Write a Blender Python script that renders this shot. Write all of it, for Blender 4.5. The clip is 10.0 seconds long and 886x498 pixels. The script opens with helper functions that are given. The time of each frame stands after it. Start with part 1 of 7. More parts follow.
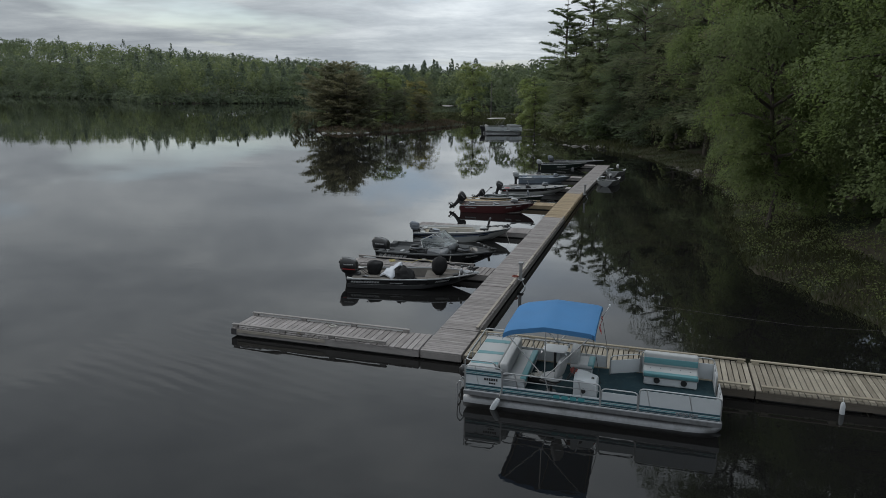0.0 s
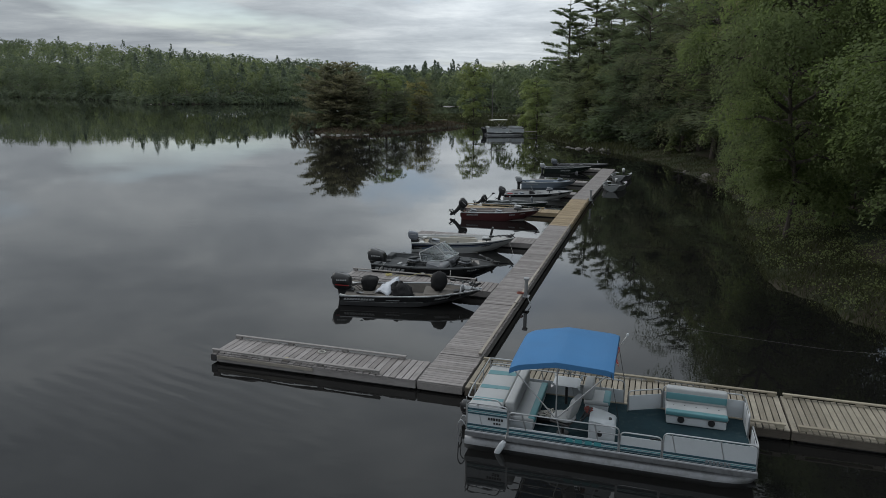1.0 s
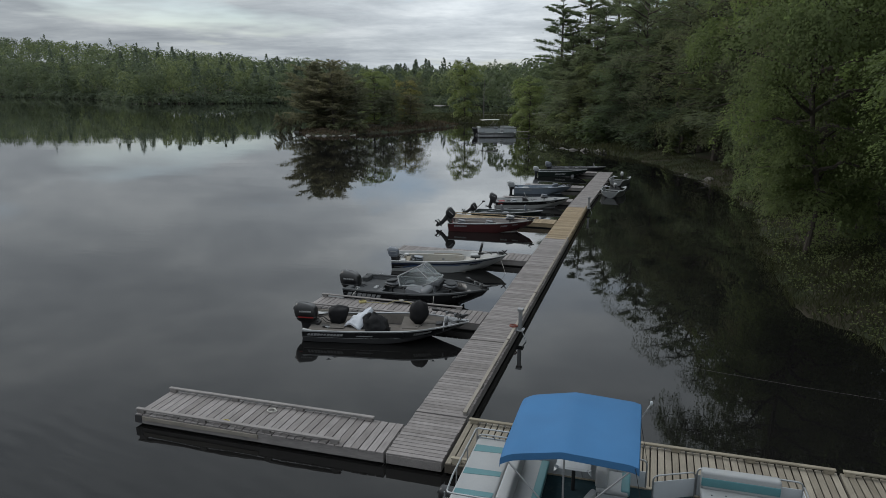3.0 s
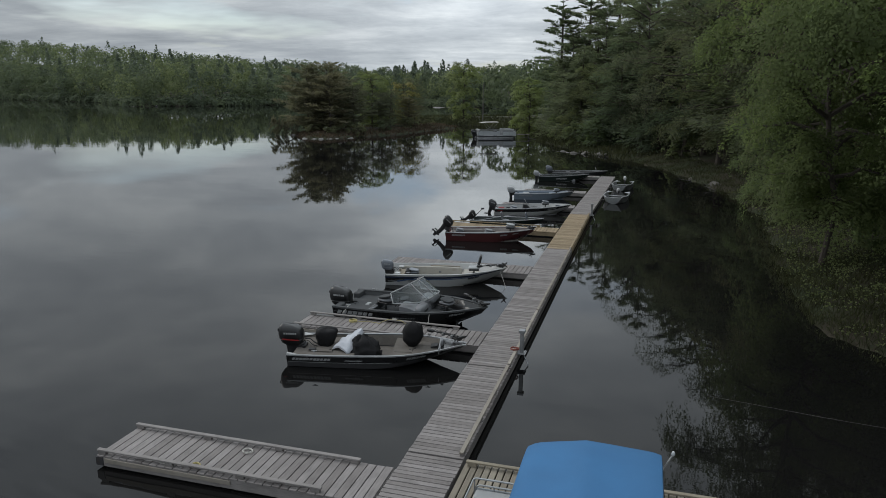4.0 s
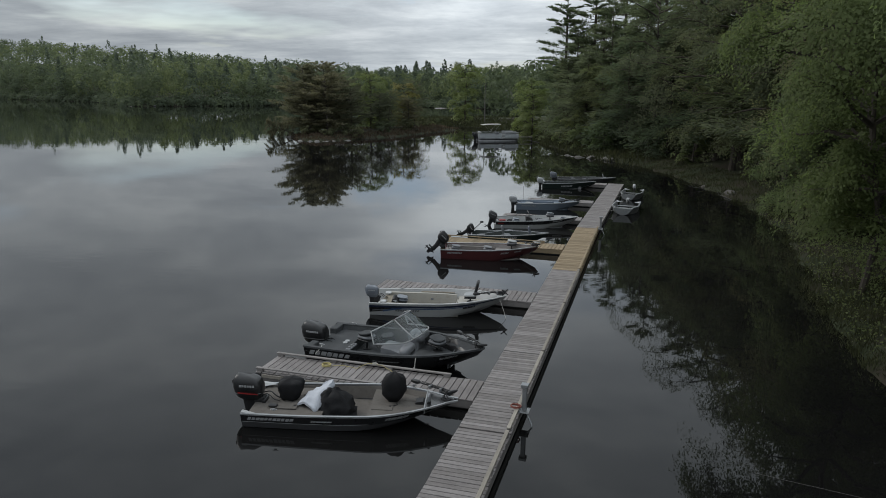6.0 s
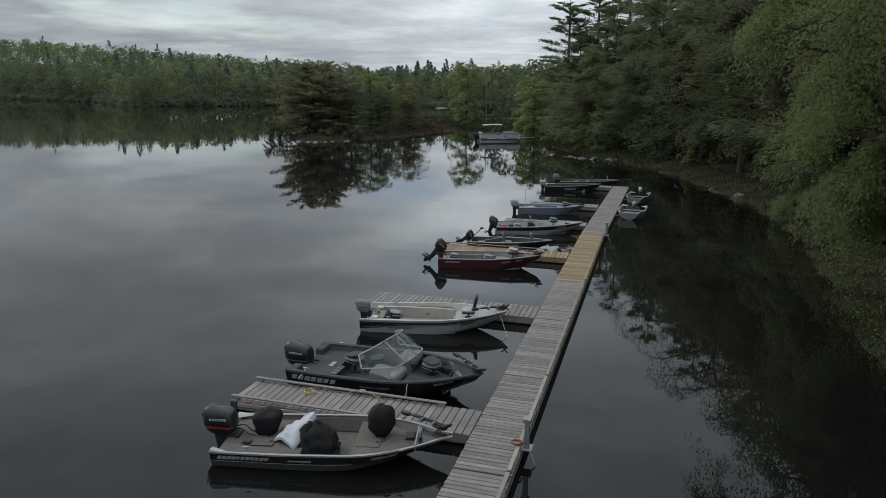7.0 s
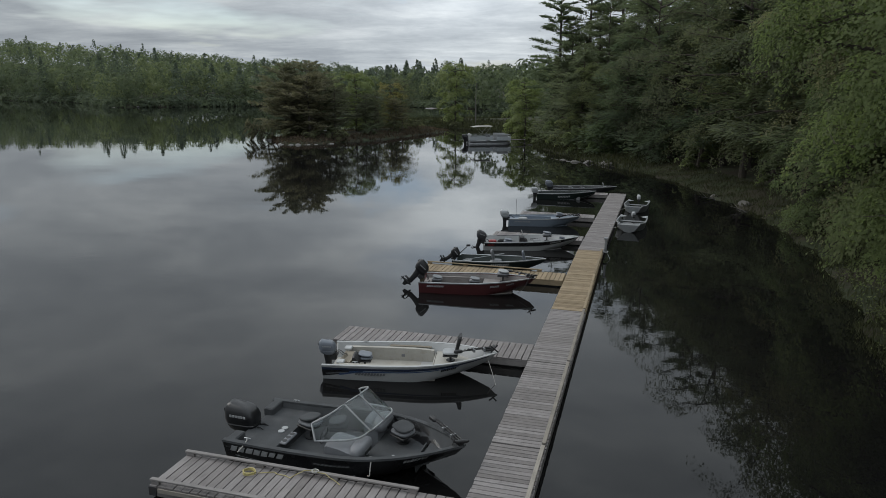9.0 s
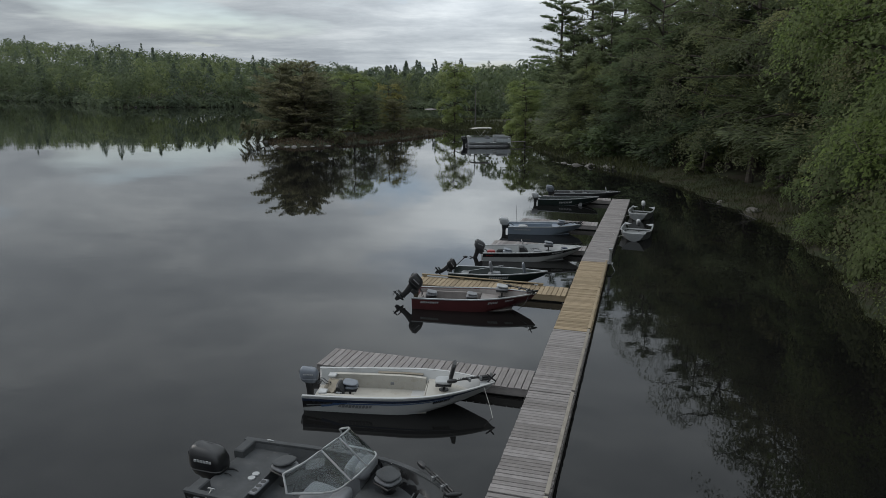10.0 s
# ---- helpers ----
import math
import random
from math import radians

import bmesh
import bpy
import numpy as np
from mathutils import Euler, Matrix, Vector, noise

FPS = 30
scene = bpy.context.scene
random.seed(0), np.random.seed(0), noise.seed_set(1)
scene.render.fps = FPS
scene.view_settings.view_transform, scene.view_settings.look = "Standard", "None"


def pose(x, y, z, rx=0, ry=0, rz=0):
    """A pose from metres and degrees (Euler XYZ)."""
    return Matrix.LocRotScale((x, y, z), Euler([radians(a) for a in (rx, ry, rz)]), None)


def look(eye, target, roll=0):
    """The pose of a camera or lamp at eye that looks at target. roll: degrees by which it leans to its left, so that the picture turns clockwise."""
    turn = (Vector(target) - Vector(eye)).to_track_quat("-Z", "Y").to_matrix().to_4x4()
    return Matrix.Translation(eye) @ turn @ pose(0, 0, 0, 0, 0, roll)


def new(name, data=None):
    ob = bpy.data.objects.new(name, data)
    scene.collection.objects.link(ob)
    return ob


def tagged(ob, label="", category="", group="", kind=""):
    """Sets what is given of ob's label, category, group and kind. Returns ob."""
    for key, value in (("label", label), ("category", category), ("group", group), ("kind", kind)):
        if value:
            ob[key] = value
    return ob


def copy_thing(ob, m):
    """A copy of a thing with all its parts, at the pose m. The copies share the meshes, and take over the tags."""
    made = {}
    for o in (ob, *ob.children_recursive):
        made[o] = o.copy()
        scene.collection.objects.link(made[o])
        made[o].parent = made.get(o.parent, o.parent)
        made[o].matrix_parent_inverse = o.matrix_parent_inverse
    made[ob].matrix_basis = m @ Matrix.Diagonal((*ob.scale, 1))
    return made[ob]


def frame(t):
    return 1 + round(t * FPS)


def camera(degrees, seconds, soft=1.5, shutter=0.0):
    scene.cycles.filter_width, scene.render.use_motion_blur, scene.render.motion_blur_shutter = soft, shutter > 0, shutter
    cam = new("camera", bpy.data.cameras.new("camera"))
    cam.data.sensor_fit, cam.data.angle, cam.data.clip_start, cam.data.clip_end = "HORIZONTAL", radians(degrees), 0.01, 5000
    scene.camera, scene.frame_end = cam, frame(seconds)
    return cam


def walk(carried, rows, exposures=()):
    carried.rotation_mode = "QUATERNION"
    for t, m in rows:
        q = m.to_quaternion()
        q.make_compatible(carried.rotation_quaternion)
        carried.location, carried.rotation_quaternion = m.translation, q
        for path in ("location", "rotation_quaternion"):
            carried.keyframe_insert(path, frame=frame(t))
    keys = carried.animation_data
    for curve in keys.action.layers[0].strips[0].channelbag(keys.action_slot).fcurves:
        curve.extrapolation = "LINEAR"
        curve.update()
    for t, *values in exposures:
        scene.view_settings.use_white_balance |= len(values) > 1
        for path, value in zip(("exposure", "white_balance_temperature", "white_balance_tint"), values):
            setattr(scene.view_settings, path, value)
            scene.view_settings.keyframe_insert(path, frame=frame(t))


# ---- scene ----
cam = camera(64.1, 10.0, 0.85)
PATH = [
    (0, (6.089, -24.396, 7.783), (5.524, -22.532, 7.332), 0.5),
    (0.5, (5.819, -23.469, 7.823), (5.253, -21.605, 7.371), 0.5),
    (1, (5.572, -22.547, 7.866), (5.004, -20.683, 7.416), 0.5),
    (1.5, (5.355, -21.602, 7.87), (4.786, -19.739, 7.421), 0.5),
    (2, (5.147, -20.704, 7.867), (4.601, -18.833, 7.417), 0.5),
    (2.5, (4.968, -19.84, 7.865), (4.428, -17.967, 7.415), 0.4),
    (2.7, (4.923, -19.434, 7.866), (4.377, -17.564, 7.412), 0.5),
    (4, (4.494, -17.265, 7.952), (3.947, -15.394, 7.503), 0.3),
    (4.5, (4.36, -16.392, 7.999), (3.811, -14.522, 7.55), 0.3),
    (5, (4.189, -15.506, 8.031), (3.638, -13.636, 7.582), 0.3),
    (5.5, (4.017, -14.655, 8.047), (3.466, -12.785, 7.599), 0.4),
    (7, (3.517, -12.004, 8.044), (2.959, -10.137, 7.595), 0.4),
    (7.5, (3.36, -11.142, 8.066), (2.8, -9.275, 7.617), 0.3),
    (8, (3.187, -10.275, 8.096), (2.625, -8.408, 7.647), 0.3),
    (8.5, (3.037, -9.353, 8.105), (2.491, -7.482, 7.656), 0.3),
    (9, (2.866, -8.455, 8.152), (2.332, -6.581, 7.702), 0.3),
    (9.5, (2.71, -7.55, 8.221), (2.173, -5.676, 7.771), 0.3),
    (10, (2.543, -6.651, 8.229), (2.009, -4.776, 7.78), 0.4),
]
walk(cam, [(t, look(eye, target, roll)) for t, eye, target, roll in PATH])

# ---- world and light ----
SUN_AZ, SUN_EL = radians(-85), radians(40)          # azimuth from +y towards +x
SUN_DIR = Vector((math.sin(SUN_AZ) * math.cos(SUN_EL), math.cos(SUN_AZ) * math.cos(SUN_EL), math.sin(SUN_EL)))
sun_data = bpy.data.lights.new("sun", "SUN")
sun_data.energy, sun_data.angle, sun_data.color = 0.95, radians(40), (1.0, 0.97, 0.92)
sun = new("sun", sun_data)
sun.matrix_world = look((0, 0, 60), Vector((0, 0, 60)) - SUN_DIR)
scene.view_settings.exposure = 0.38


class Nodes:
    """Short ways to add and join shader nodes."""

    def __init__(self, tree):
        self.t = tree
        tree.nodes.clear()

    def add(self, kind, operation=None):
        n = self.t.nodes.new(kind)
        if operation:
            n.operation = operation
        return n

    def link(self, a, b):
        self.t.links.new(a, b)

    def math(self, op, a, b=0.5):
        n = self.add("ShaderNodeMath", operation=op)
        for i, v in enumerate((a, b)):
            if isinstance(v, bpy.types.NodeSocket):
                self.link(v, n.inputs[i])
            else:
                n.inputs[i].default_value = v
        return n.outputs[0]

    def ramp(self, fac, stops):
        n = self.add("ShaderNodeValToRGB")
        el = n.color_ramp.elements
        while len(el) < len(stops):
            el.new(0.5)
        for e, (p, c) in zip(el, stops):
            e.position, e.color = p, (*c, 1) if len(c) == 3 else c
        self.link(fac, n.inputs[0])
        return n.outputs[0]

    def mix(self, fac, a, b, blend="MIX"):
        n = self.add("ShaderNodeMix")
        n.data_type, n.blend_type = "RGBA", blend
        for s, v in ((n.inputs[0], fac), (n.inputs[6], a), (n.inputs[7], b)):
            if isinstance(v, bpy.types.NodeSocket):
                self.link(v, s)
            elif isinstance(v, (int, float)):
                s.default_value = v
            else:
                s.default_value = (*v, 1)
        return n.outputs[2]

    def noise(self, vec, scale, detail=3.0, rough=0.55, distortion=0.0):
        n = self.add("ShaderNodeTexNoise")
        n.inputs["Scale"].default_value, n.inputs["Detail"].default_value = scale, detail
        n.inputs["Roughness"].default_value, n.inputs["Distortion"].default_value = rough, distortion
        if vec:
            self.link(vec, n.inputs["Vector"])
        return n.outputs["Fac"]

    def mapped(self, vec, scale, loc=(0, 0, 0)):
        n = self.add("ShaderNodeMapping")
        n.inputs["Scale"].default_value, n.inputs["Location"].default_value = scale, loc
        self.link(vec, n.inputs["Vector"])
        return n.outputs[0]


def make_world():
    w = bpy.data.worlds.new("overcast_sky")
    scene.world = w
    w.use_nodes = True
    n = Nodes(w.node_tree)
    sky = n.add("ShaderNodeTexSky")
    sky.sky_type, sky.sun_disc, sky.sun_elevation, sky.sun_rotation = "NISHITA", False, SUN_EL, SUN_AZ
    co = n.add("ShaderNodeTexCoord").outputs["Generated"]
    xyz = n.add("ShaderNodeSeparateXYZ")
    n.link(co, xyz.inputs[0])
    # cloud deck: the ray meets a flat layer overhead
    up = n.math("ADD", n.math("MAXIMUM", xyz.outputs[2], 0.0), 0.085)
    flat = n.add("ShaderNodeCombineXYZ")
    n.link(n.math("DIVIDE", xyz.outputs[0], up), flat.inputs[0])
    n.link(n.math("DIVIDE", xyz.outputs[1], up), flat.inputs[1])
    big = n.noise(n.mapped(flat.outputs[0], (1, 1, 1), (3.1, 1.7, 0)), 0.62, 6, 0.6, 0.3)
    small = n.noise(n.mapped(flat.outputs[0], (0.8, 1.2, 1), (1.3, 5.2, 0)), 1.5, 6, 0.65, 0.4)
    puff = n.noise(n.mapped(co, (4.2, 4.2, 17.0), (0.4, 2.1, 0.7)), 1.6, 6, 0.6, 0.3)
    fac = n.math("ADD", n.math("ADD", n.math("MULTIPLY", big, 0.47), n.math("MULTIPLY", small, 0.30)), n.math("MULTIPLY", puff, 0.23))
    cloud = n.ramp(fac, [(0.40, (0.312, 0.346, 0.380)), (0.5, (0.408, 0.446, 0.478)), (0.595, (0.535, 0.575, 0.600))])
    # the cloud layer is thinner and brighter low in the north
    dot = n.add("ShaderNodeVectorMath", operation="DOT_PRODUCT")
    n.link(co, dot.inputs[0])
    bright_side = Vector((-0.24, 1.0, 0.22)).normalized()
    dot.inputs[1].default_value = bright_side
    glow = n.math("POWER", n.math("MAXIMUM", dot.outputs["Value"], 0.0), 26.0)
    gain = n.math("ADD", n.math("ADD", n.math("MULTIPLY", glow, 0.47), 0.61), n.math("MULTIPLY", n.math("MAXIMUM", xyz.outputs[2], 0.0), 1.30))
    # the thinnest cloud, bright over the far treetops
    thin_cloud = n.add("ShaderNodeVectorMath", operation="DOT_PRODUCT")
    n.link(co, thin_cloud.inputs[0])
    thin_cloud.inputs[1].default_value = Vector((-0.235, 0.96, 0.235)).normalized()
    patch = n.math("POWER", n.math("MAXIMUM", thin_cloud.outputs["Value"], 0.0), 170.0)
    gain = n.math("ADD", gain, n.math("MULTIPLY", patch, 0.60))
    gain = n.math("ADD", gain, n.math("MAXIMUM", n.math("SUBTRACT", 0.15, n.math("MULTIPLY", n.math("MAXIMUM", xyz.outputs[2], 0.0), 2.6)), 0.0))
    gain_rgb = n.add("ShaderNodeCombineXYZ")
    for i in range(3):
        n.link(gain, gain_rgb.inputs[i])
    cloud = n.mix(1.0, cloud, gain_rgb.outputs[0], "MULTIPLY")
    clear = n.mix(1.0, sky.outputs[0], (0.10, 0.10, 0.10), "MULTIPLY")
    cover = n.ramp(n.noise(n.mapped(flat.outputs[0], (1, 1, 1), (8.3, 2.2, 0)), 0.5, 4, 0.55),
                   [(0.30, (0.35, 0.35, 0.35)), (0.44, (1, 1, 1))])
    # a small break in the clouds, low over the island
    gap = n.add("ShaderNodeVectorMath", operation="DISTANCE")
    n.link(n.mapped(co, (1, 1, 2.2)), gap.inputs[0])
    gap.inputs[1].default_value = (-0.335, 0.935, 0.140 * 2.2)
    torn = n.math("ADD", gap.outputs["Value"], n.math("MULTIPLY", n.noise(n.mapped(co, (9, 9, 26)), 1.3, 5, 0.6), 0.16))
    open_sky = n.ramp(torn, [(0.09, (0.9, 0.9, 0.9)), (0.155, (0, 0, 0))])
    bg = n.add("ShaderNodeBackground")
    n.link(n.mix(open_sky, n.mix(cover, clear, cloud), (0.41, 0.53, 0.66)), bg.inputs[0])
    bg.inputs[1].default_value = 1.0
    out = n.add("ShaderNodeOutputWorld")
    n.link(bg.outputs[0], out.inputs[0])


make_world()


# ---- materials ----
WATER_Z = 0.16


def mat(name, color, rough=0.6, metal=0.0, var=0.25, scale=3.0, fine=40.0, bump=0.15, dirt=None, dirt_amount=0.0,
        stretch=(1, 1, 1), by_object=0.0, coat=0.0, spec=0.5):
    """A surface with two scales of variation, a fine relief and, where given, patches of dirt."""
    m = bpy.data.materials.new(name)
    m.use_nodes = True
    n = Nodes(m.node_tree)
    co = n.mapped(n.add("ShaderNodeTexCoord").outputs["Object"], stretch)
    big, small = n.noise(co, scale, 4), n.noise(co, fine, 3)
    dark = tuple(c * (1 - var) for c in color)
    light = tuple(min(1, c * (1 + var)) for c in color)
    col = n.ramp(n.math("ADD", n.math("MULTIPLY", big, 0.65), n.math("MULTIPLY", small, 0.35)), [(0.3, dark), (0.7, light)])
    if by_object:
        info = n.add("ShaderNodeObjectInfo").outputs["Random"]
        k = n.ramp(info, [(0, (1 - by_object,) * 3), (1, (1 + by_object * 0.4, 1 + by_object * 0.38, 1 + by_object * 0.34))])
        col = n.mix(1.0, col, k, "MULTIPLY")
    if dirt:
        mask = n.ramp(n.noise(co, scale * 2.3, 6, 0.7), [(0.62 - 0.3 * dirt_amount, (0, 0, 0)), (0.75, (1, 1, 1))])
        col = n.mix(n.math("MULTIPLY", mask, 0.8), col, dirt)
    b = n.add("ShaderNodeBsdfPrincipled")
    n.link(col, b.inputs["Base Color"])
    b.inputs["Metallic"].default_value = metal
    b.inputs["Specular IOR Level"].default_value = spec
    b.inputs["Coat Weight"].default_value = coat
    r = n.add("ShaderNodeMapRange")
    r.inputs[3].default_value, r.inputs[4].default_value = max(0.02, rough - 0.12), min(1, rough + 0.12)
    n.link(big, r.inputs[0])
    n.link(r.outputs[0], b.inputs["Roughness"])
    if bump:
        bp = n.add("ShaderNodeBump")
        bp.inputs["Strength"].default_value, bp.inputs["Distance"].default_value = bump, 0.01
        n.link(small, bp.inputs["Height"])
        n.link(bp.outputs[0], b.inputs["Normal"])
    out = n.add("ShaderNodeOutputMaterial")
    n.link(b.outputs[0], out.inputs[0])
    return m


def wood_mat(name, color, grain_axis, var=0.35, by_object=0.22):
    """Sawn softwood: grain drawn out along one axis, knots, grey weathering, a little different on every board."""
    m = bpy.data.materials.new(name)
    m.use_nodes = True
    n = Nodes(m.node_tree)
    tc = n.add("ShaderNodeTexCoord").outputs["Object"]
    info = n.add("ShaderNodeObjectInfo").outputs["Random"]
    shift = n.add("ShaderNodeCombineXYZ")
    n.link(n.math("MULTIPLY", info, 37.0), shift.inputs[0])
    n.link(n.math("MULTIPLY", info, 91.0), shift.inputs[1])
    add = n.add("ShaderNodeVectorMath", operation="ADD")
    n.link(tc, add.inputs[0])
    n.link(shift.outputs[0], add.inputs[1])
    stretch = [14, 14, 14]
    stretch[grain_axis] = 0.9
    grain = n.noise(n.mapped(add.outputs[0], tuple(stretch)), 3.2, 5, 0.65, 0.6)
    blot = n.noise(add.outputs[0], 1.7, 4, 0.6)
    f = n.math("ADD", n.math("MULTIPLY", grain, 0.55), n.math("MULTIPLY", blot, 0.45))
    col = n.ramp(f, [(0.28, tuple(c * (1 - var) for c in color)), (0.5, color), (0.72, tuple(c * (1 + var * 0.7) for c in color))])
    k = n.ramp(info, [(0, (1 - by_object, 1 - by_object * 1.05, 1 - by_object * 1.1)), (1, (1 + by_object * 0.5,) * 3)])
    col = n.mix(1.0, col, k, "MULTIPLY")
    damp = n.ramp(n.noise(add.outputs[0], 0.9, 5, 0.7), [(0.55, (0, 0, 0)), (0.72, (1, 1, 1))])
    col = n.mix(n.math("MULTIPLY", damp, 0.45), col, tuple(c * 0.45 for c in color))
    b = n.add("ShaderNodeBsdfPrincipled")
    n.link(col, b.inputs["Base Color"])
    b.inputs["Roughness"].default_value = 0.82
    b.inputs["Specular IOR Level"].default_value = 0.3
    bp = n.add("ShaderNodeBump")
    bp.inputs["Strength"].default_value, bp.inputs["Distance"].default_value = 0.4, 0.006
    n.link(grain, bp.inputs["Height"])
    n.link(bp.outputs[0], b.inputs["Normal"])
    out = n.add("ShaderNodeOutputMaterial")
    n.link(b.outputs[0], out.inputs[0])
    return m


def leaf_mat(name, color, light, clump=0.25, by_object=0.25, gloss=0.25, grain=0.3, passing=0.42):
    """Leaves: part of the light comes through them; tone varies leaf by leaf, branch by branch and tree by tree."""
    m = bpy.data.materials.new(name)
    m.use_nodes = True
    n = Nodes(m.node_tree)
    co = n.add("ShaderNodeTexCoord").outputs["Object"]
    isl = n.add("ShaderNodeNewGeometry").outputs["Random Per Island"]
    f = n.math("ADD", n.math("MULTIPLY", n.noise(co, clump, 4), 1 - grain), n.math("MULTIPLY", isl, grain))
    col = n.ramp(f, [(0.28, tuple(c * 0.55 for c in color)), (0.5, color), (0.75, light)])
    info = n.add("ShaderNodeObjectInfo").outputs["Random"]
    k = n.ramp(info, [(0, (1 - by_object, 1 - by_object * 0.6, 1 - by_object)), (1, (1 + by_object, 1 + by_object * 0.7, 1))])
    col = n.mix(1.0, col, k, "MULTIPLY")
    b = n.add("ShaderNodeBsdfPrincipled")
    n.link(col, b.inputs["Base Color"])
    b.inputs["Roughness"].default_value = 0.55
    b.inputs["Specular IOR Level"].default_value = gloss
    tr = n.add("ShaderNodeBsdfTranslucent")
    n.link(n.mix(1.0, col, (1.12, 1.18, 0.92), "MULTIPLY"), tr.inputs[0])
    mixer = n.add("ShaderNodeMixShader")
    mixer.inputs[0].default_value = passing
    n.link(b.outputs[0], mixer.inputs[1])
    n.link(tr.outputs[0], mixer.inputs[2])
    out = n.add("ShaderNodeOutputMaterial")
    n.link(mixer.outputs[0], out.inputs[0])
    return m


def water_mat():
    m = bpy.data.materials.new("lake_water")
    m.use_nodes = True
    n = Nodes(m.node_tree)
    co = n.add("ShaderNodeTexCoord").outputs["Object"]
    b = n.add("ShaderNodeBsdfPrincipled")
    n.link(n.ramp(n.noise(co, 0.08, 3), [(0.35, (0.0055, 0.0055, 0.0055)), (0.7, (0.008, 0.0078, 0.0075))]), b.inputs["Base Color"])
    b.inputs["IOR"].default_value = 1.333
    b.inputs["Roughness"].default_value = 0.02
    ripple = n.noise(n.mapped(co, (1.0, 2.2, 1)), 1.3, 3, 0.5, 0.3)
    swell = n.noise(n.mapped(co, (0.5, 1.0, 1)), 0.22, 2)
    patch = n.ramp(n.noise(co, 0.045, 2), [(0.45, (0.15, 0.15, 0.15)), (0.65, (1, 1, 1))])
    h = n.math("ADD", n.math("MULTIPLY", n.math("MULTIPLY", ripple, patch), 0.42), n.math("MULTIPLY", swell, 0.9))
    # a breath of wind beside the long arm
    where = n.add("ShaderNodeVectorMath", operation="DISTANCE")
    n.link(n.mapped(co, (0.75, 1, 1), (0, 0, 0)), where.inputs[0])
    where.inputs[1].default_value = (-4.4, -8.6, WATER_Z)
    breath = n.ramp(n.math("DIVIDE", n.math("ADD", where.outputs["Value"], n.math("MULTIPLY", n.noise(co, 0.5, 2), 3.0)), 8.0), [(0.25, (1, 1, 1)), (0.72, (0, 0, 0))])
    wave = n.add("ShaderNodeTexWave")
    wave.bands_direction, wave.wave_profile = "Y", "SIN"
    wave.inputs["Scale"].default_value, wave.inputs["Distortion"].default_value = 0.62, 2.6
    wave.inputs["Detail"].default_value, wave.inputs["Detail Scale"].default_value = 1.0, 0.8
    turn = n.add("ShaderNodeMapping")
    turn.inputs["Rotation"].default_value = (0, 0, 0.25)
    n.link(co, turn.inputs["Vector"])
    n.link(turn.outputs[0], wave.inputs["Vector"])
    h = n.math("ADD", h, n.math("MULTIPLY", n.math("MULTIPLY", wave.outputs["Fac"], breath), 0.6))
    bp = n.add("ShaderNodeBump")
    bp.inputs["Strength"].default_value, bp.inputs["Distance"].default_value = 0.05, 0.12
    n.link(h, bp.inputs["Height"])
    n.link(bp.outputs[0], b.inputs["Normal"])
    out = n.add("ShaderNodeOutputMaterial")
    n.link(b.outputs[0], out.inputs[0])
    return m


def ground_mat():
    m = bpy.data.materials.new("forest_floor")
    m.use_nodes = True
    n = Nodes(m.node_tree)
    co = n.add("ShaderNodeTexCoord").outputs["Object"]
    patch = n.noise(co, 0.35, 6, 0.65)
    fine = n.noise(co, 6.0, 5, 0.7)
    f = n.math("ADD", n.math("MULTIPLY", patch, 0.6), n.math("MULTIPLY", fine, 0.4))
    col = n.ramp(f, [(0.34, (0.034, 0.029, 0.023)), (0.45, (0.046, 0.041, 0.03)), (0.54, (0.038, 0.047, 0.027)), (0.7, (0.052, 0.064, 0.034))])
    b = n.add("ShaderNodeBsdfPrincipled")
    n.link(col, b.inputs["Base Color"])
    b.inputs["Roughness"].default_value = 0.95
    b.inputs["Specular IOR Level"].default_value = 0.15
    bp = n.add("ShaderNodeBump")
    bp.inputs["Strength"].default_value, bp.inputs["Distance"].default_value = 0.7, 0.08
    n.link(fine, bp.inputs["Height"])
    n.link(bp.outputs[0], b.inputs["Normal"])
    out = n.add("ShaderNodeOutputMaterial")
    n.link(b.outputs[0], out.inputs[0])
    return m


WATER, GROUND = water_mat(), ground_mat()
WOOD_GREY_X = wood_mat("weathered_grey_boards", (0.212, 0.197, 0.193), 0, 0.4, 0.24)
WOOD_GREY_Y = wood_mat("weathered_grey_timber", (0.205, 0.192, 0.186), 1)
WOOD_TAN_X = wood_mat("tan_boards", (0.236, 0.212, 0.172), 0, 0.35, 0.28)
WOOD_TAN_Y = wood_mat("tan_timber", (0.28, 0.25, 0.195), 1)
# weathered brown of the walkway sides, with their shade put into the colour
WOOD_DARK_Y = wood_mat("dark_shaded_timber", (0.085, 0.073, 0.06), 1, 0.4)
WOOD_PALE_Y = wood_mat("pale_rail_timber", (0.27, 0.247, 0.215), 1, 0.3)
WOOD_NEW_X = wood_mat("fresh_yellow_boards", (0.268, 0.209, 0.136), 0, 0.3, 0.25)
WOOD_NEW_Y = wood_mat("fresh_yellow_timber", (0.255, 0.203, 0.133), 1, 0.25)
FLOAT_BLACK = mat("black_float", (0.012, 0.012, 0.012), 0.6)
GALV = mat("galvanised_steel", (0.28, 0.29, 0.30), 0.5, 0.7, 0.15, 4, 60, 0.05, (0.2, 0.14, 0.09), 0.2)
GALV_DARK = mat("dark_steel", (0.06, 0.06, 0.065), 0.55, 0.5, 0.2, 4, 60, 0.05, (0.09, 0.06, 0.04), 0.3)
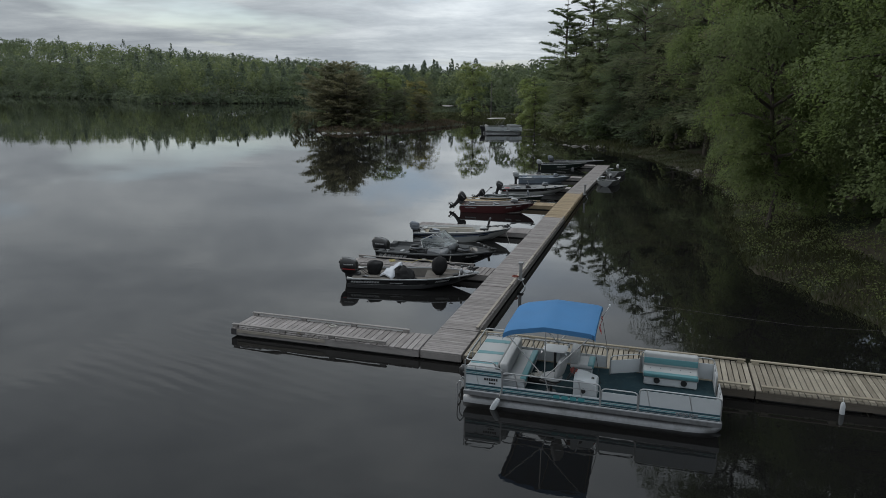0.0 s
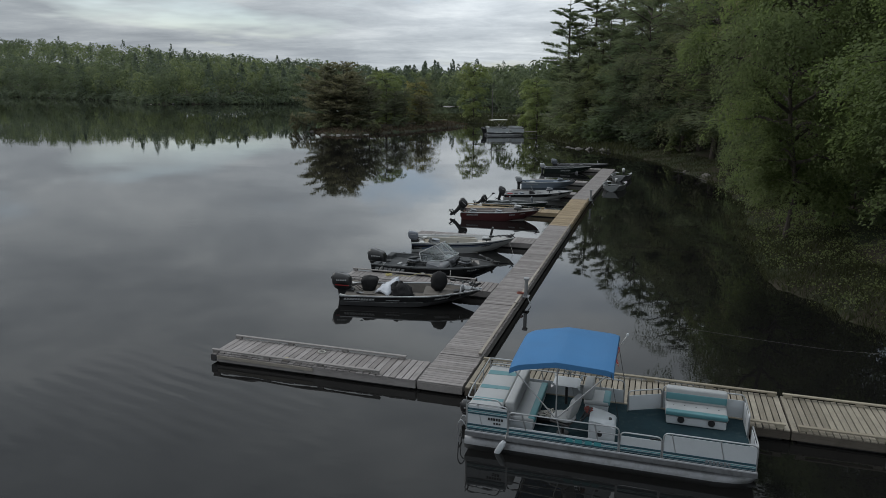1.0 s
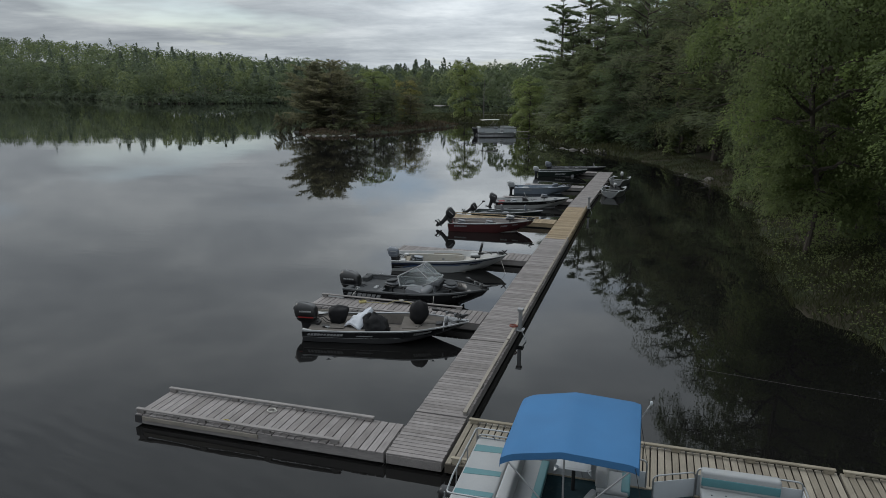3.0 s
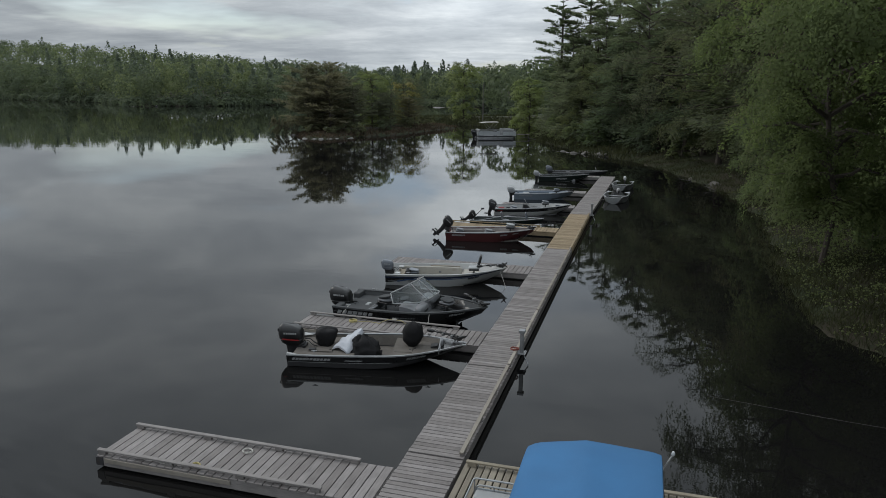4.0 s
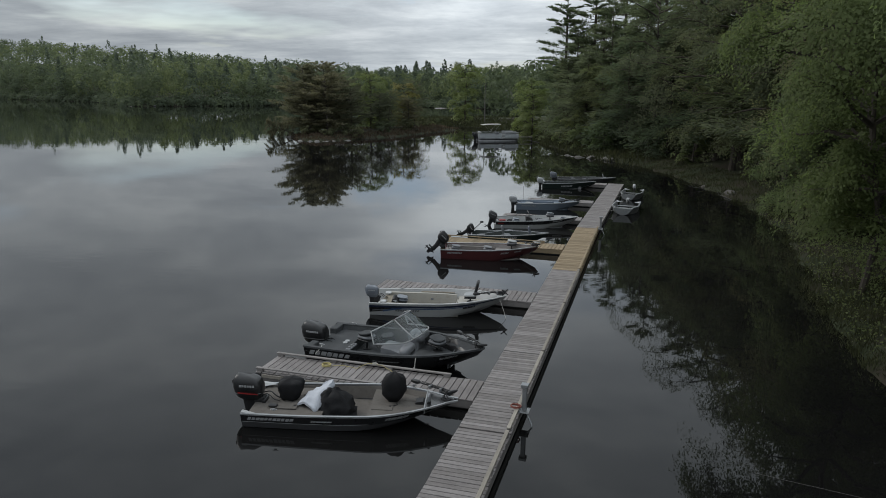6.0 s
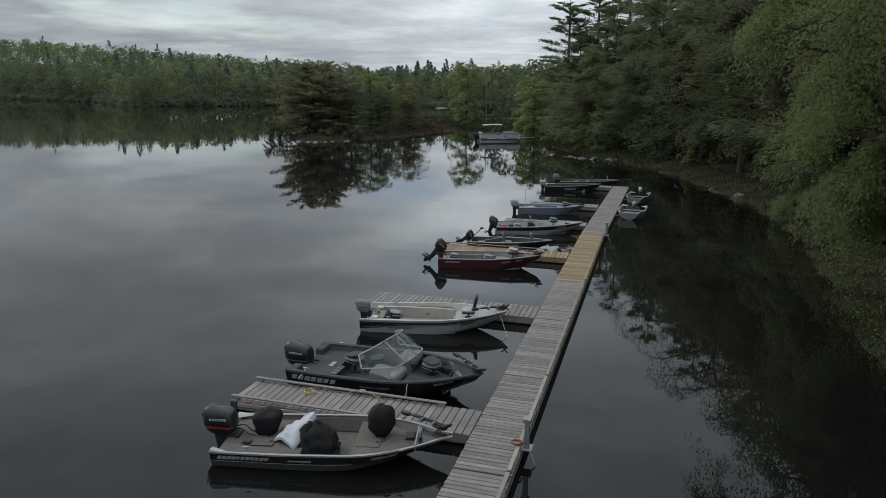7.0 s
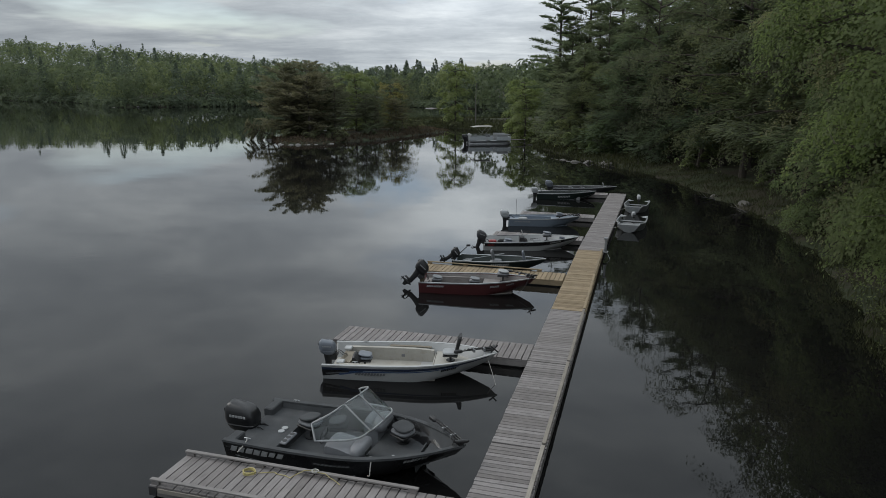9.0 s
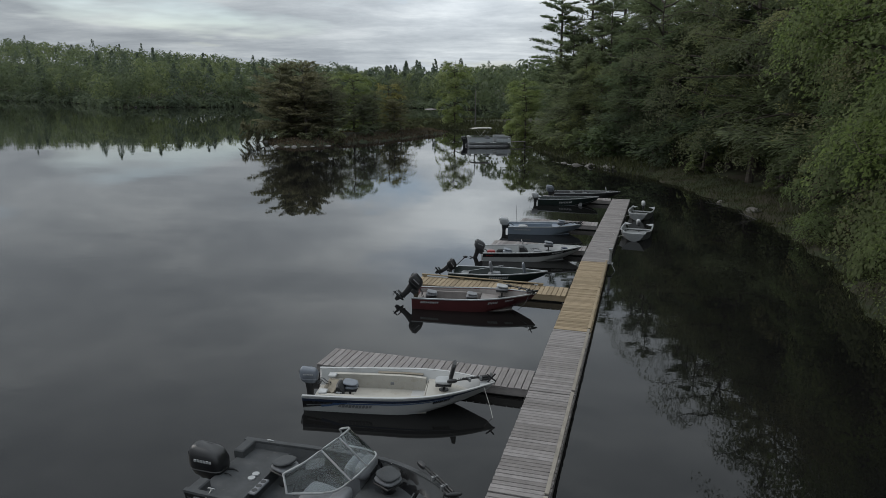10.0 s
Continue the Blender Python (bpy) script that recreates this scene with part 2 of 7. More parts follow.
BARK = mat("bark", (0.06, 0.05, 0.042), 0.95, 0, 0.4, 2, 14, 0.9, stretch=(3, 3, 0.6))
BARK_DEAD = mat("grey_dead_wood", (0.10, 0.095, 0.088), 0.9, 0, 0.3, 2, 14, 0.6)
ROCK = mat("pale_granite", (0.2, 0.192, 0.185), 0.9, 0, 0.35, 1.2, 9, 0.8, (0.06, 0.06, 0.05), 0.3, by_object=0.3)
ROCK_DARK = mat("dark_wet_rock", (0.1, 0.094, 0.087), 0.85, 0, 0.4, 1.2, 9, 0.8, (0.03, 0.03, 0.026), 0.3, by_object=0.3)
LEAF_MAPLE = leaf_mat("fresh_maple_leaves", (0.136, 0.17, 0.085), (0.186, 0.226, 0.108), 0.9, 0.2, 0.08, 0.06, 0.58)
LEAF_DARK = leaf_mat("dark_leaves", (0.142, 0.167, 0.099), (0.192, 0.22, 0.127), 0.8, 0.25, 0.08, 0.06, 0.6)
LEAF_GREY = leaf_mat("grey_green_budding_leaves", (0.133, 0.141, 0.099), (0.178, 0.183, 0.126), 0.8, 0.25, 0.08, 0.06, 0.6)
LEAF_PALE = leaf_mat("pale_spring_leaves", (0.185, 0.225, 0.092), (0.25, 0.295, 0.12), 0.4, 0.12)
LEAF_YELLOW = leaf_mat("yellow_sapling_leaves", (0.225, 0.205, 0.075), (0.31, 0.28, 0.1), 0.4, 0.1)
NEEDLES = leaf_mat("pine_needles", (0.111, 0.132, 0.097), (0.154, 0.178, 0.127), 0.5, 0.2, 0.15, 0.12, 0.58)
NEEDLES_BROWN = leaf_mat("dull_brownish_needles", (0.146, 0.142, 0.112), (0.195, 0.186, 0.145), 0.5, 0.2, 0.15, 0.2, 0.5)
# far greens are lifted and greyed, which puts distance haze into their colour
FAR_LEAF = leaf_mat("far_wood_leaves", (0.132, 0.16, 0.1), (0.176, 0.208, 0.122), 0.3, 0.0, 0.05, 0.10, 0.42)
FAR_LIGHT = leaf_mat("far_wood_light_leaves", (0.172, 0.202, 0.11), (0.225, 0.256, 0.13), 0.3, 0.0, 0.05, 0.10, 0.42)
FAR_DARK = leaf_mat("far_wood_dark_leaves", (0.116, 0.142, 0.1), (0.154, 0.182, 0.12), 0.3, 0.0, 0.05, 0.10, 0.42)
FAR_NEEDLE = leaf_mat("far_wood_needles", (0.104, 0.13, 0.098), (0.14, 0.168, 0.118), 0.3, 0.0, 0.05, 0.10, 0.36)
DRY_GRASS = leaf_mat("dry_brown_grass", (0.092, 0.07, 0.054), (0.14, 0.105, 0.08), 0.5, 0.0, 0.1)
SEDGE = leaf_mat("shore_grass", (0.047, 0.053, 0.032), (0.078, 0.082, 0.048), 0.6, 0.2, 0.1)


# ---- mesh helpers ----
def part(name, bm, material, parent=None, label="", smooth=False):
    me = bpy.data.meshes.new(name)
    bmesh.ops.recalc_face_normals(bm, faces=bm.faces)
    bm.to_mesh(me)
    bm.free()
    me.materials.append(material)
    if smooth:
        for p in me.polygons:
            p.use_smooth = True
    ob = new(name, me)
    if parent:
        ob.parent = parent
    if label:
        tagged(ob, label)
    return ob


def soft(ob, degrees=35):
    """Smooth shading that keeps edges sharper than the angle."""
    me = ob.data
    bm = bmesh.new()
    bm.from_mesh(me)
    for f in bm.faces:
        f.smooth = True
    for e in bm.edges:
        e.smooth = len(e.link_faces) == 2 and e.calc_face_angle(0) < radians(degrees)
    bm.to_mesh(me)
    bm.free()
    return ob


def thing(name, label, category, m=None, group="", kind=""):
    ob = new(name)
    ob.empty_display_size = 0.2
    if m is not None:
        ob.matrix_world = m
    return tagged(ob, label, category, group, kind)


def box(bm, x0, x1, y0, y1, z0, z1, bevel=0.0, m=None, seg=1):
    got = bmesh.ops.create_cube(bm, size=1.0)["verts"]
    for v in got:
        v.co = Vector((x0 + (v.co.x + 0.5) * (x1 - x0), y0 + (v.co.y + 0.5) * (y1 - y0), z0 + (v.co.z + 0.5) * (z1 - z0)))
    if bevel:
        edges = list({e for v in got for e in v.link_edges})
        res = bmesh.ops.bevel(bm, geom=edges, offset=bevel, segments=seg, affect="EDGES", profile=0.5)
        got = list({v for f in res["faces"] for v in f.verts} | {v for v in got if v.is_valid})
    if m is not None:
        bmesh.ops.transform(bm, matrix=m, verts=got)
    return got


def rod(bm, a, b, r, r2=None, n=8):
    a, b = Vector(a), Vector(b)
    d = b - a
    m = Matrix.Translation((a + b) / 2) @ d.to_track_quat("Z", "Y").to_matrix().to_4x4()
    return bmesh.ops.create_cone(bm, cap_ends=True, segments=n, radius1=r, radius2=r if r2 is None else r2, depth=d.length, matrix=m)["verts"]


def pipe(bm, pts, r, n=8, closed=False, taper=None):
    """A round tube along a line of points."""
    pts = [Vector(p) for p in pts]
    rings = []
    count = len(pts)
    side = None
    for i, p in enumerate(pts):
        a = pts[(i - 1) % count] if closed or i else p
        b = pts[(i + 1) % count] if closed or i < count - 1 else p
        t = (b - a).normalized()
        ref = side if side is not None else (Vector((0, 0, 1)) if abs(t.z) < 0.9 else Vector((1, 0, 0)))
        u = (ref - t * ref.dot(t)).normalized()
        side = u
        w = t.cross(u)
        rr = r if taper is None else r * taper[i]
        rings.append([bm.verts.new(p + (u * math.cos(k * math.tau / n) + w * math.sin(k * math.tau / n)) * rr) for k in range(n)])
    for i in range(count if closed else count - 1):
        A, B = rings[i], rings[(i + 1) % count]
        for k in range(n):
            bm.faces.new((A[k], A[(k + 1) % n], B[(k + 1) % n], B[k]))
    if not closed:
        bm.faces.new(rings[0][::-1])
        bm.faces.new(rings[-1])


def rounded(pts, r, n=4):
    """A line of points with its corners rounded."""
    pts = [Vector(p) for p in pts]
    out = [pts[0]]
    for a, p, b in zip(pts, pts[1:], pts[2:]):
        u, w = (a - p), (b - p)
        k = min(r, u.length * 0.45, w.length * 0.45)
        s, e = p + u.normalized() * k, p + w.normalized() * k
        for i in range(n + 1):
            t = i / n
            out.append(s * (1 - t) ** 2 + p * 2 * t * (1 - t) + e * t * t)
    return out + [pts[-1]]


def loft(bm, rings, cap=True, closed=True):
    """Skins rings of the same number of points."""
    vs = [[bm.verts.new(p) for p in ring] for ring in rings]
    n = len(vs[0])
    for A, B in zip(vs, vs[1:]):
        for k in range(n if closed else n - 1):
            bm.faces.new((A[k], A[(k + 1) % n], B[(k + 1) % n], B[k]))
    if cap:
        bm.faces.new(vs[0][::-1])
        bm.faces.new(vs[-1])
    return vs


def slab(bm, outline, z0, z1):
    """A flat plate of that outline."""
    loft(bm, [[(x, y, z0) for x, y in outline], [(x, y, z1) for x, y in outline]])


def mesh_ob(name, verts, faces, material, parent=None, label=""):
    me = bpy.data.meshes.new(name)
    me.from_pydata(verts, [], faces)
    me.materials.append(material)
    ob = new(name, me)
    if parent:
        ob.parent = parent
    if label:
        tagged(ob, label)
    return ob


def quads_mesh(name, verts, material, facing=None, calm=0.8):
    """A mesh of loose quads out of an array (n, 4, 3), made at once; facing, one direction for each,
    bends the shading of single leaves towards that of the spray they belong to."""
    n = len(verts)
    if facing is not None:
        flat = np.cross(verts[:, 2] - verts[:, 0], verts[:, 3] - verts[:, 1])
        flat /= np.linalg.norm(flat, axis=1, keepdims=True) + 1e-9
        want = facing / (np.linalg.norm(facing, axis=1, keepdims=True) + 1e-9)
        turned = (flat * want).sum(1) < 0
        verts = np.where(turned[:, None, None], verts[:, ::-1], verts)
        flat = np.where(turned[:, None], -flat, flat)
        shade = want * calm + flat * (1 - calm)
        shade /= np.linalg.norm(shade, axis=1, keepdims=True) + 1e-9
    me = bpy.data.meshes.new(name)
    me.vertices.add(n * 4)
    me.vertices.foreach_set("co", verts.astype(np.float32).ravel())
    me.loops.add(n * 4)
    me.loops.foreach_set("vertex_index", np.arange(n * 4, dtype=np.int32))
    me.polygons.add(n)
    me.polygons.foreach_set("loop_start", np.arange(0, n * 4, 4, dtype=np.int32))
    me.update(calc_edges=True)
    if facing is not None:
        me.polygons.foreach_set("use_smooth", np.ones(n, bool))
        me.normals_split_custom_set_from_vertices(np.repeat(shade, 4, axis=0).tolist())
    me.materials.append(material)
    return me


# ---- ground and water ----
SHORE = [(1500, -120), (60, -120), (34, -40), (24, -14), (17.5, -4), (13.4, 0.0), (11.8, 3.6), (9.9, 8), (9.8, 13), (10.3, 18), (10.8, 26),
         (10.5, 35), (9.2, 42), (6.3, 51.5), (2.0, 62), (-3, 69), (-6, 75), (-10.5, 84), (-13, 94), (-15, 105), (-18, 113),
         (-24, 119), (-30, 123), (-40, 129), (-52, 138), (-46, 146), (-32, 152), (-14, 170), (-34, 235), (-72, 240), (-100, 262), (-130, 300),
         (-150, 325), (-146, 290), (-134, 246), (-150, 222), (-178, 199), (-192, 214), (-230, 243), (-314, 271), (-420, 300),
         (-700, 380), (-1500, 520), (-1500, 2500), (1500, 2500)]
ISLAND = [(-51, 87), (-46, 80.2), (-43, 79.0), (-39.4, 84), (-35.5, 92), (-34, 100), (-32.5, 108), (-31, 114), (-36, 119), (-44, 112), (-48, 100), (-51, 92)]


def signed(poly, x, y):
    """Distance to a polygon's edge, positive inside."""
    inside = np.zeros(x.shape, bool)
    best = np.full(x.shape, 1e9)
    for (ax, ay), (bx, by) in zip(poly, poly[1:] + poly[:1]):
        cross = ((ay > y) != (by > y)) & (x < (bx - ax) * (y - ay) / ((by - ay) or 1e-9) + ax)
        inside ^= cross
        dx, dy = bx - ax, by - ay
        t = np.clip(((x - ax) * dx + (y - ay) * dy) / (dx * dx + dy * dy), 0, 1)
        best = np.minimum(best, np.hypot(x - ax - t * dx, y - ay - t * dy))
    return np.where(inside, best, -best)


def wobble(x, y, s):
    return np.sin(x * s + 1.3 * np.sin(y * s * 0.7)) * np.cos(y * s * 1.13 + 0.8 * np.sin(x * s * 0.6))


def land_height(x, y):
    x, y = np.asarray(x, float), np.asarray(y, float)
    d = signed(SHORE, x, y) + 0.22 * wobble(x, y, 0.7) + 0.18 * wobble(x, y, 1.9)
    near = 0.10 + 1.5 * (1 - np.exp(-np.maximum(d, 0) / 7.0)) + 0.12 * wobble(x, y, 1.1)
    hill = np.clip((d - 4) / 75, 0, 1) * np.clip((260 - d) / 90, 0, 1) * np.clip((y - 120) / 150, 0, 1) * np.interp(-x, (110, 205, 264, 373, 430, 560), (3.0, 5.5, 9.0, 17.0, 20.0, 24.0))
    east = 4.0 * np.clip((d - 5) / 30, 0, 1) * np.clip((x + 30) / 40, 0, 1)
    land = near + hill + east
    di = signed(ISLAND, x, y) + 0.25 * wobble(x, y, 0.9)
    isl = 0.20 + 1.0 * (1 - np.exp(-np.maximum(di, 0) / 4.0)) + 0.12 * wobble(x, y, 1.3)
    h = np.where(d > 0, land, np.maximum(-0.35 * (-d), -3.0))
    return np.where(di > 0, np.maximum(isl, h), np.maximum(h, np.maximum(-0.35 * np.maximum(-di, 0), -3.0)))


def steps(stops):
    """Grid lines out of rows (from, spacing); the last row ends it."""
    out = []
    for (a, s), (b, _) in zip(stops, stops[1:]):
        out += list(np.arange(a, b - 1e-6, s))
    return np.array(out + [stops[-1][0]])


def build_ground():
    xs = steps([(-1500, 60), (-700, 22), (-330, 8), (-60, 2.0), (-14, 1.0), (8, 0.6), (20, 1.5), (50, 10), (150, 90), (1500, 1)])
    ys = steps([(-1500, 120), (-120, 10), (-12, 1.0), (70, 1.5), (150, 5), (320, 14), (600, 60), (2500, 1)])
    X, Y = np.meshgrid(xs, ys)
    Z = land_height(X, Y)
    nx = len(xs)
    verts = np.stack([X.ravel(), Y.ravel(), Z.ravel()], 1).tolist()
    faces = [(j * nx + i, j * nx + i + 1, (j + 1) * nx + i + 1, (j + 1) * nx + i) for j in range(len(ys) - 1) for i in range(nx - 1)]
    g = mesh_ob("ground", verts, faces, GROUND)
    for p in g.data.polygons:
        p.use_smooth = True
    tagged(g, "dark leaf-strewn lake shore with grass and bare soil", "ground", kind="structure")
    w = mesh_ob("water", [(-3000, -3000, WATER_Z), (3000, -3000, WATER_Z), (3000, 3000, WATER_Z), (-3000, 3000, WATER_Z)], [(0, 1, 2, 3)], WATER)
    tagged(w, "still dark lake water mirroring the overcast sky", "water", kind="structure")


build_ground()


# ---- trees ----
def rand_dirs(rng, n):
    v = rng.normal(size=(n, 3))
    return v / np.linalg.norm(v, axis=1, keepdims=True)


def leaf_quads(rng, centres, along, size, width, fold=0.25, face=None, loose=0.5):
    """Folded leaf blades at the centres; along gives each one's direction, face the side that it turns to the light."""
    n = len(centres)
    a = along / np.linalg.norm(along, axis=1, keepdims=True)
    if face is None:
        b = np.cross(a, rand_dirs(rng, n))
    else:
        nm = face / (np.linalg.norm(face, axis=1, keepdims=True) + 1e-9) + rand_dirs(rng, n) * loose
        b = np.cross(nm, a)
    b /= np.linalg.norm(b, axis=1, keepdims=True) + 1e-9
    c = np.cross(a, b)
    s = (size * rng.uniform(0.65, 1.25, n))[:, None]
    w = s * width
    v0 = centres - a * s * 0.5
    v2 = centres + a * s * 0.5
    mid = centres + a * s * 0.05 + c * w * fold
    return np.stack([v0, mid - b * w * 0.5, v2, mid + b * w * 0.5], 1)


def limb_line(rng, start, end, sag, n=5, jitter=0.06):
    start, end = np.array(start, float), np.array(end, float)
    L = np.linalg.norm(end - start)
    pts = []
    for i in range(n):
        t = i / (n - 1)
        p = start * (1 - t) + end * t
        p = p + np.array((0, 0, sag * L * math.sin(t * math.pi)))
        if 0 < i < n - 1:
            p = p + rng.normal(size=3) * jitter * L * 0.4
        pts.append(p)
    return pts


def broadleaf(name, label, seed, H, R, leaves, leaf, material, low=0.12, bark=None, dense=1.0, lean=(0, 0), width=0.75, slim=1.0, loose=0.22, calm=0.85, skirt=0.35):
    """A broad-leaved tree: trunk, limbs, twigs and a crown of single leaves in sprays with gaps between."""
    rng = np.random.default_rng(seed)
    tree = thing(name, label, "tree")
    bm = bmesh.new()
    top = np.array((lean[0] * H, lean[1] * H, H * 0.93))
    line = limb_line(rng, (0, 0, -0.4), top, 0, 7, 0.03)
    pipe(bm, line, (H * 0.011 + 0.03) * slim, 8, taper=[1.25, 1, 0.88, 0.7, 0.5, 0.3, 0.1])
    sprays = []
    nl = int(26 * dense)
    for i in range(nl):
        f = low + (0.96 - low) * (i + rng.uniform(0, 0.8)) / nl
        k = f * 6 * 0.999
        p = line[int(k)] * (1 - k % 1) + line[min(6, int(k) + 1)] * (k % 1)
        az = i * 2.399 + rng.uniform(-0.4, 0.4)
        prof = math.sin(min(1, (f - low) / (0.42 - low * 0.4)) * math.pi / 2) if f < 0.42 else math.cos((f - 0.42) / 0.58 * math.pi / 2) ** 0.7
        reach = R * (skirt + (1 - skirt) * prof) * rng.uniform(0.72, 1.12)
        end = p + np.array((math.cos(az) * reach, math.sin(az) * reach, reach * rng.uniform(0.0, 0.45) - 0.1 * reach * (f < 0.3)))
        ln = limb_line(rng, p, end, 0.05, 5, 0.08)
        pipe(bm, ln, H * 0.0055 + 0.01, 5, taper=[1, 0.8, 0.6, 0.4, 0.12])
        for j in range(7):
            t = rng.uniform(0.3, 1.0) * 3.99
            q = ln[int(t)] * (1 - t % 1) + ln[int(t) + 1] * (t % 1)
            d = rng.normal(size=3) * (0.5, 0.5, 0.22) + (end - p) / (np.linalg.norm(end - p) + 1e-6) * 0.5
            e = q + d * R * rng.uniform(0.16, 0.34)
            pipe(bm, [q, (q + e) / 2 + rng.normal(size=3) * 0.04, e], 0.016, 3, taper=[1, 0.6, 0.2])
            sprays.append((q, e))
    part("trunk", bm, bark or BARK, tree)
    q = np.array([s[0] for s in sprays])
    e = np.array([s[1] for s in sprays])
    # every spray ends in a drooping pad of leaves, bright above and open below
    span = np.linalg.norm(e - q, axis=1)
    reach = np.maximum(span * rng.uniform(0.62, 0.95, len(q)), R * 0.11)
    heart = q + (e - q) * 0.72
    lift = (heart - (0, 0, H * 0.45)) * (1, 1, 0.45) / R * 0.75 + (0, 0, 0.85) + rng.normal(size=(len(q), 3)) * 0.16
    lift /= np.linalg.norm(lift, axis=1, keepdims=True)
    side = np.cross(lift, (0.31, 0.17, 0.05))
    side /= np.linalg.norm(side, axis=1, keepdims=True)
    cross = np.cross(lift, side)
    share = reach ** 2 / (reach ** 2).sum()
    idx = rng.choice(len(q), leaves, p=share)
    ang = rng.uniform(0, math.tau, leaves)
    edge = 1 + 0.26 * np.sin(3 * ang + idx * 1.7) + 0.18 * np.sin(5 * ang + idx * 0.9)
    rad = np.sqrt(rng.uniform(0, 1, leaves)) * edge
    out = (side[idx] * np.cos(ang)[:, None] + cross[idx] * np.sin(ang)[:, None])
    rr = (rad * reach[idx])[:, None]
    drop = (0.16 - 0.42 * rad ** 2 + rng.normal(size=leaves) * 0.11)[:, None] * reach[idx][:, None]
    c = heart[idx] + out * rr + lift[idx] * drop
    along = out * 0.9 + rng.normal(size=(leaves, 3)) * (0.6, 0.6, 0.3) + (0, 0, -0.25)
    face = lift[idx] + out * rad[:, None] * 0.45
    crown = new("crown", quads_mesh("crown", leaf_quads(rng, c, along, leaf, width, 0.2, face, loose), material, face, calm))
    crown.parent = tree
    return tree


def conifer(name, label, seed, H, R, tufts, size, material=None, low=0.1, shape="pine"):
    """A pine or cedar: straight tapered trunk, whorls of level boughs, needles in flat sprays."""
    rng = np.random.default_rng(seed)
    tree = thing(name, label, "tree")
    bm = bmesh.new()
    bend = rng.normal(size=2) * 0.012 * H
    axis = lambda z: np.array((bend[0] * (z / H) ** 2, bend[1] * (z / H) ** 2, z))
    pipe(bm, [axis(H * k / 6) - np.array((0, 0, 0.4 if k == 0 else 0)) for k in range(7)], H * 0.014 + 0.03, 8,
         taper=[1.2, 1, 0.86, 0.7, 0.5, 0.28, 0.06])
    boughs = []
    z = H * low
    while z < H * 0.985:
        f = (z / H - low) / (1 - low)
        if shape == "pine":
            prof = min(1, 0.55 + f * 1.6) * (1 - f) ** 0.55 + 0.10
        else:
            prof = (1 - f) ** 0.55 * min(1, 0.75 + f * 2) + 0.05
        for j in range(rng.integers(3, 6)):
            az = rng.uniform(0, math.tau)
            reach = R * prof * (rng.uniform(0.15, 1.45) if shape == "pine" else rng.uniform(0.35, 1.25))
            rise = (0.36 * f - 0.04) if shape == "pine" else -0.12 + 0.25 * f
            p = axis(z + rng.uniform(-0.2, 0.2))
            e = p + np.array((math.cos(az) * reach, math.sin(az) * reach, reach * (rise + rng.uniform(-0.10, 0.24))))
            pipe(bm, [p, (p + e) / 2 - np.array((0, 0, 0.05 * reach)), e], 0.012 + 0.008 * reach, 4, taper=[1, 0.7, 0.2])
            boughs.append((p, e, reach))
        z += H * (0.027 if shape == "pine" else 0.024) * rng.uniform(0.4, 1.6)
    part("trunk", bm, BARK, tree)
    p = np.array([b[0] for b in boughs])
    e = np.array([b[1] for b in boughs])
    w = np.array([b[2] for b in boughs])
    idx = rng.choice(len(p), tufts, p=w / w.sum())
    t = rng.uniform(0.22, 1.05, tufts) ** (0.55 if shape == "pine" else 0.8)
    d = (e - p)[idx]
    spread = w[idx][:, None] * (0.30 - 0.16 * t[:, None])
    side = rng.normal(size=(tufts, 3)) * (1, 1, 0.22 if shape == "pine" else 0.4)
    c = p[idx] + d * t[:, None] + side * spread * (0.62 if shape == "pine" else 0.95)
    along = d / (np.linalg.norm(d, axis=1, keepdims=True) + 1e-6) + side * 0.7 + (0, 0, 0.45 if shape == "pine" else -0.25)
    face = np.concatenate([c[:, :2] / R, np.full((tufts, 1), 0.9)], 1)
    crown = new("crown", quads_mesh("crown", leaf_quads(rng, c, along, size, 0.30 if shape == "pine" else 0.22, 0.3, face), material or NEEDLES, face))
    crown.parent = tree
    return tree


def put(proto, x, y, scale, turn, label="", group="trees on the bank", squash=1.0):
    z = float(land_height(x, y))
    t = copy_thing(proto, Matrix.Identity(4))
    t.matrix_basis = Matrix.LocRotScale((x, y, max(z, 0.0) - 0.05), Euler((0, 0, turn)), (scale, scale, scale * squash))
    return tagged(t, label, "", group)


def drop_thing(ob):
    """Removes a pattern that served only to be copied."""
    for o in (*ob.children_recursive, ob):
        bpy.data.objects.remove(o)


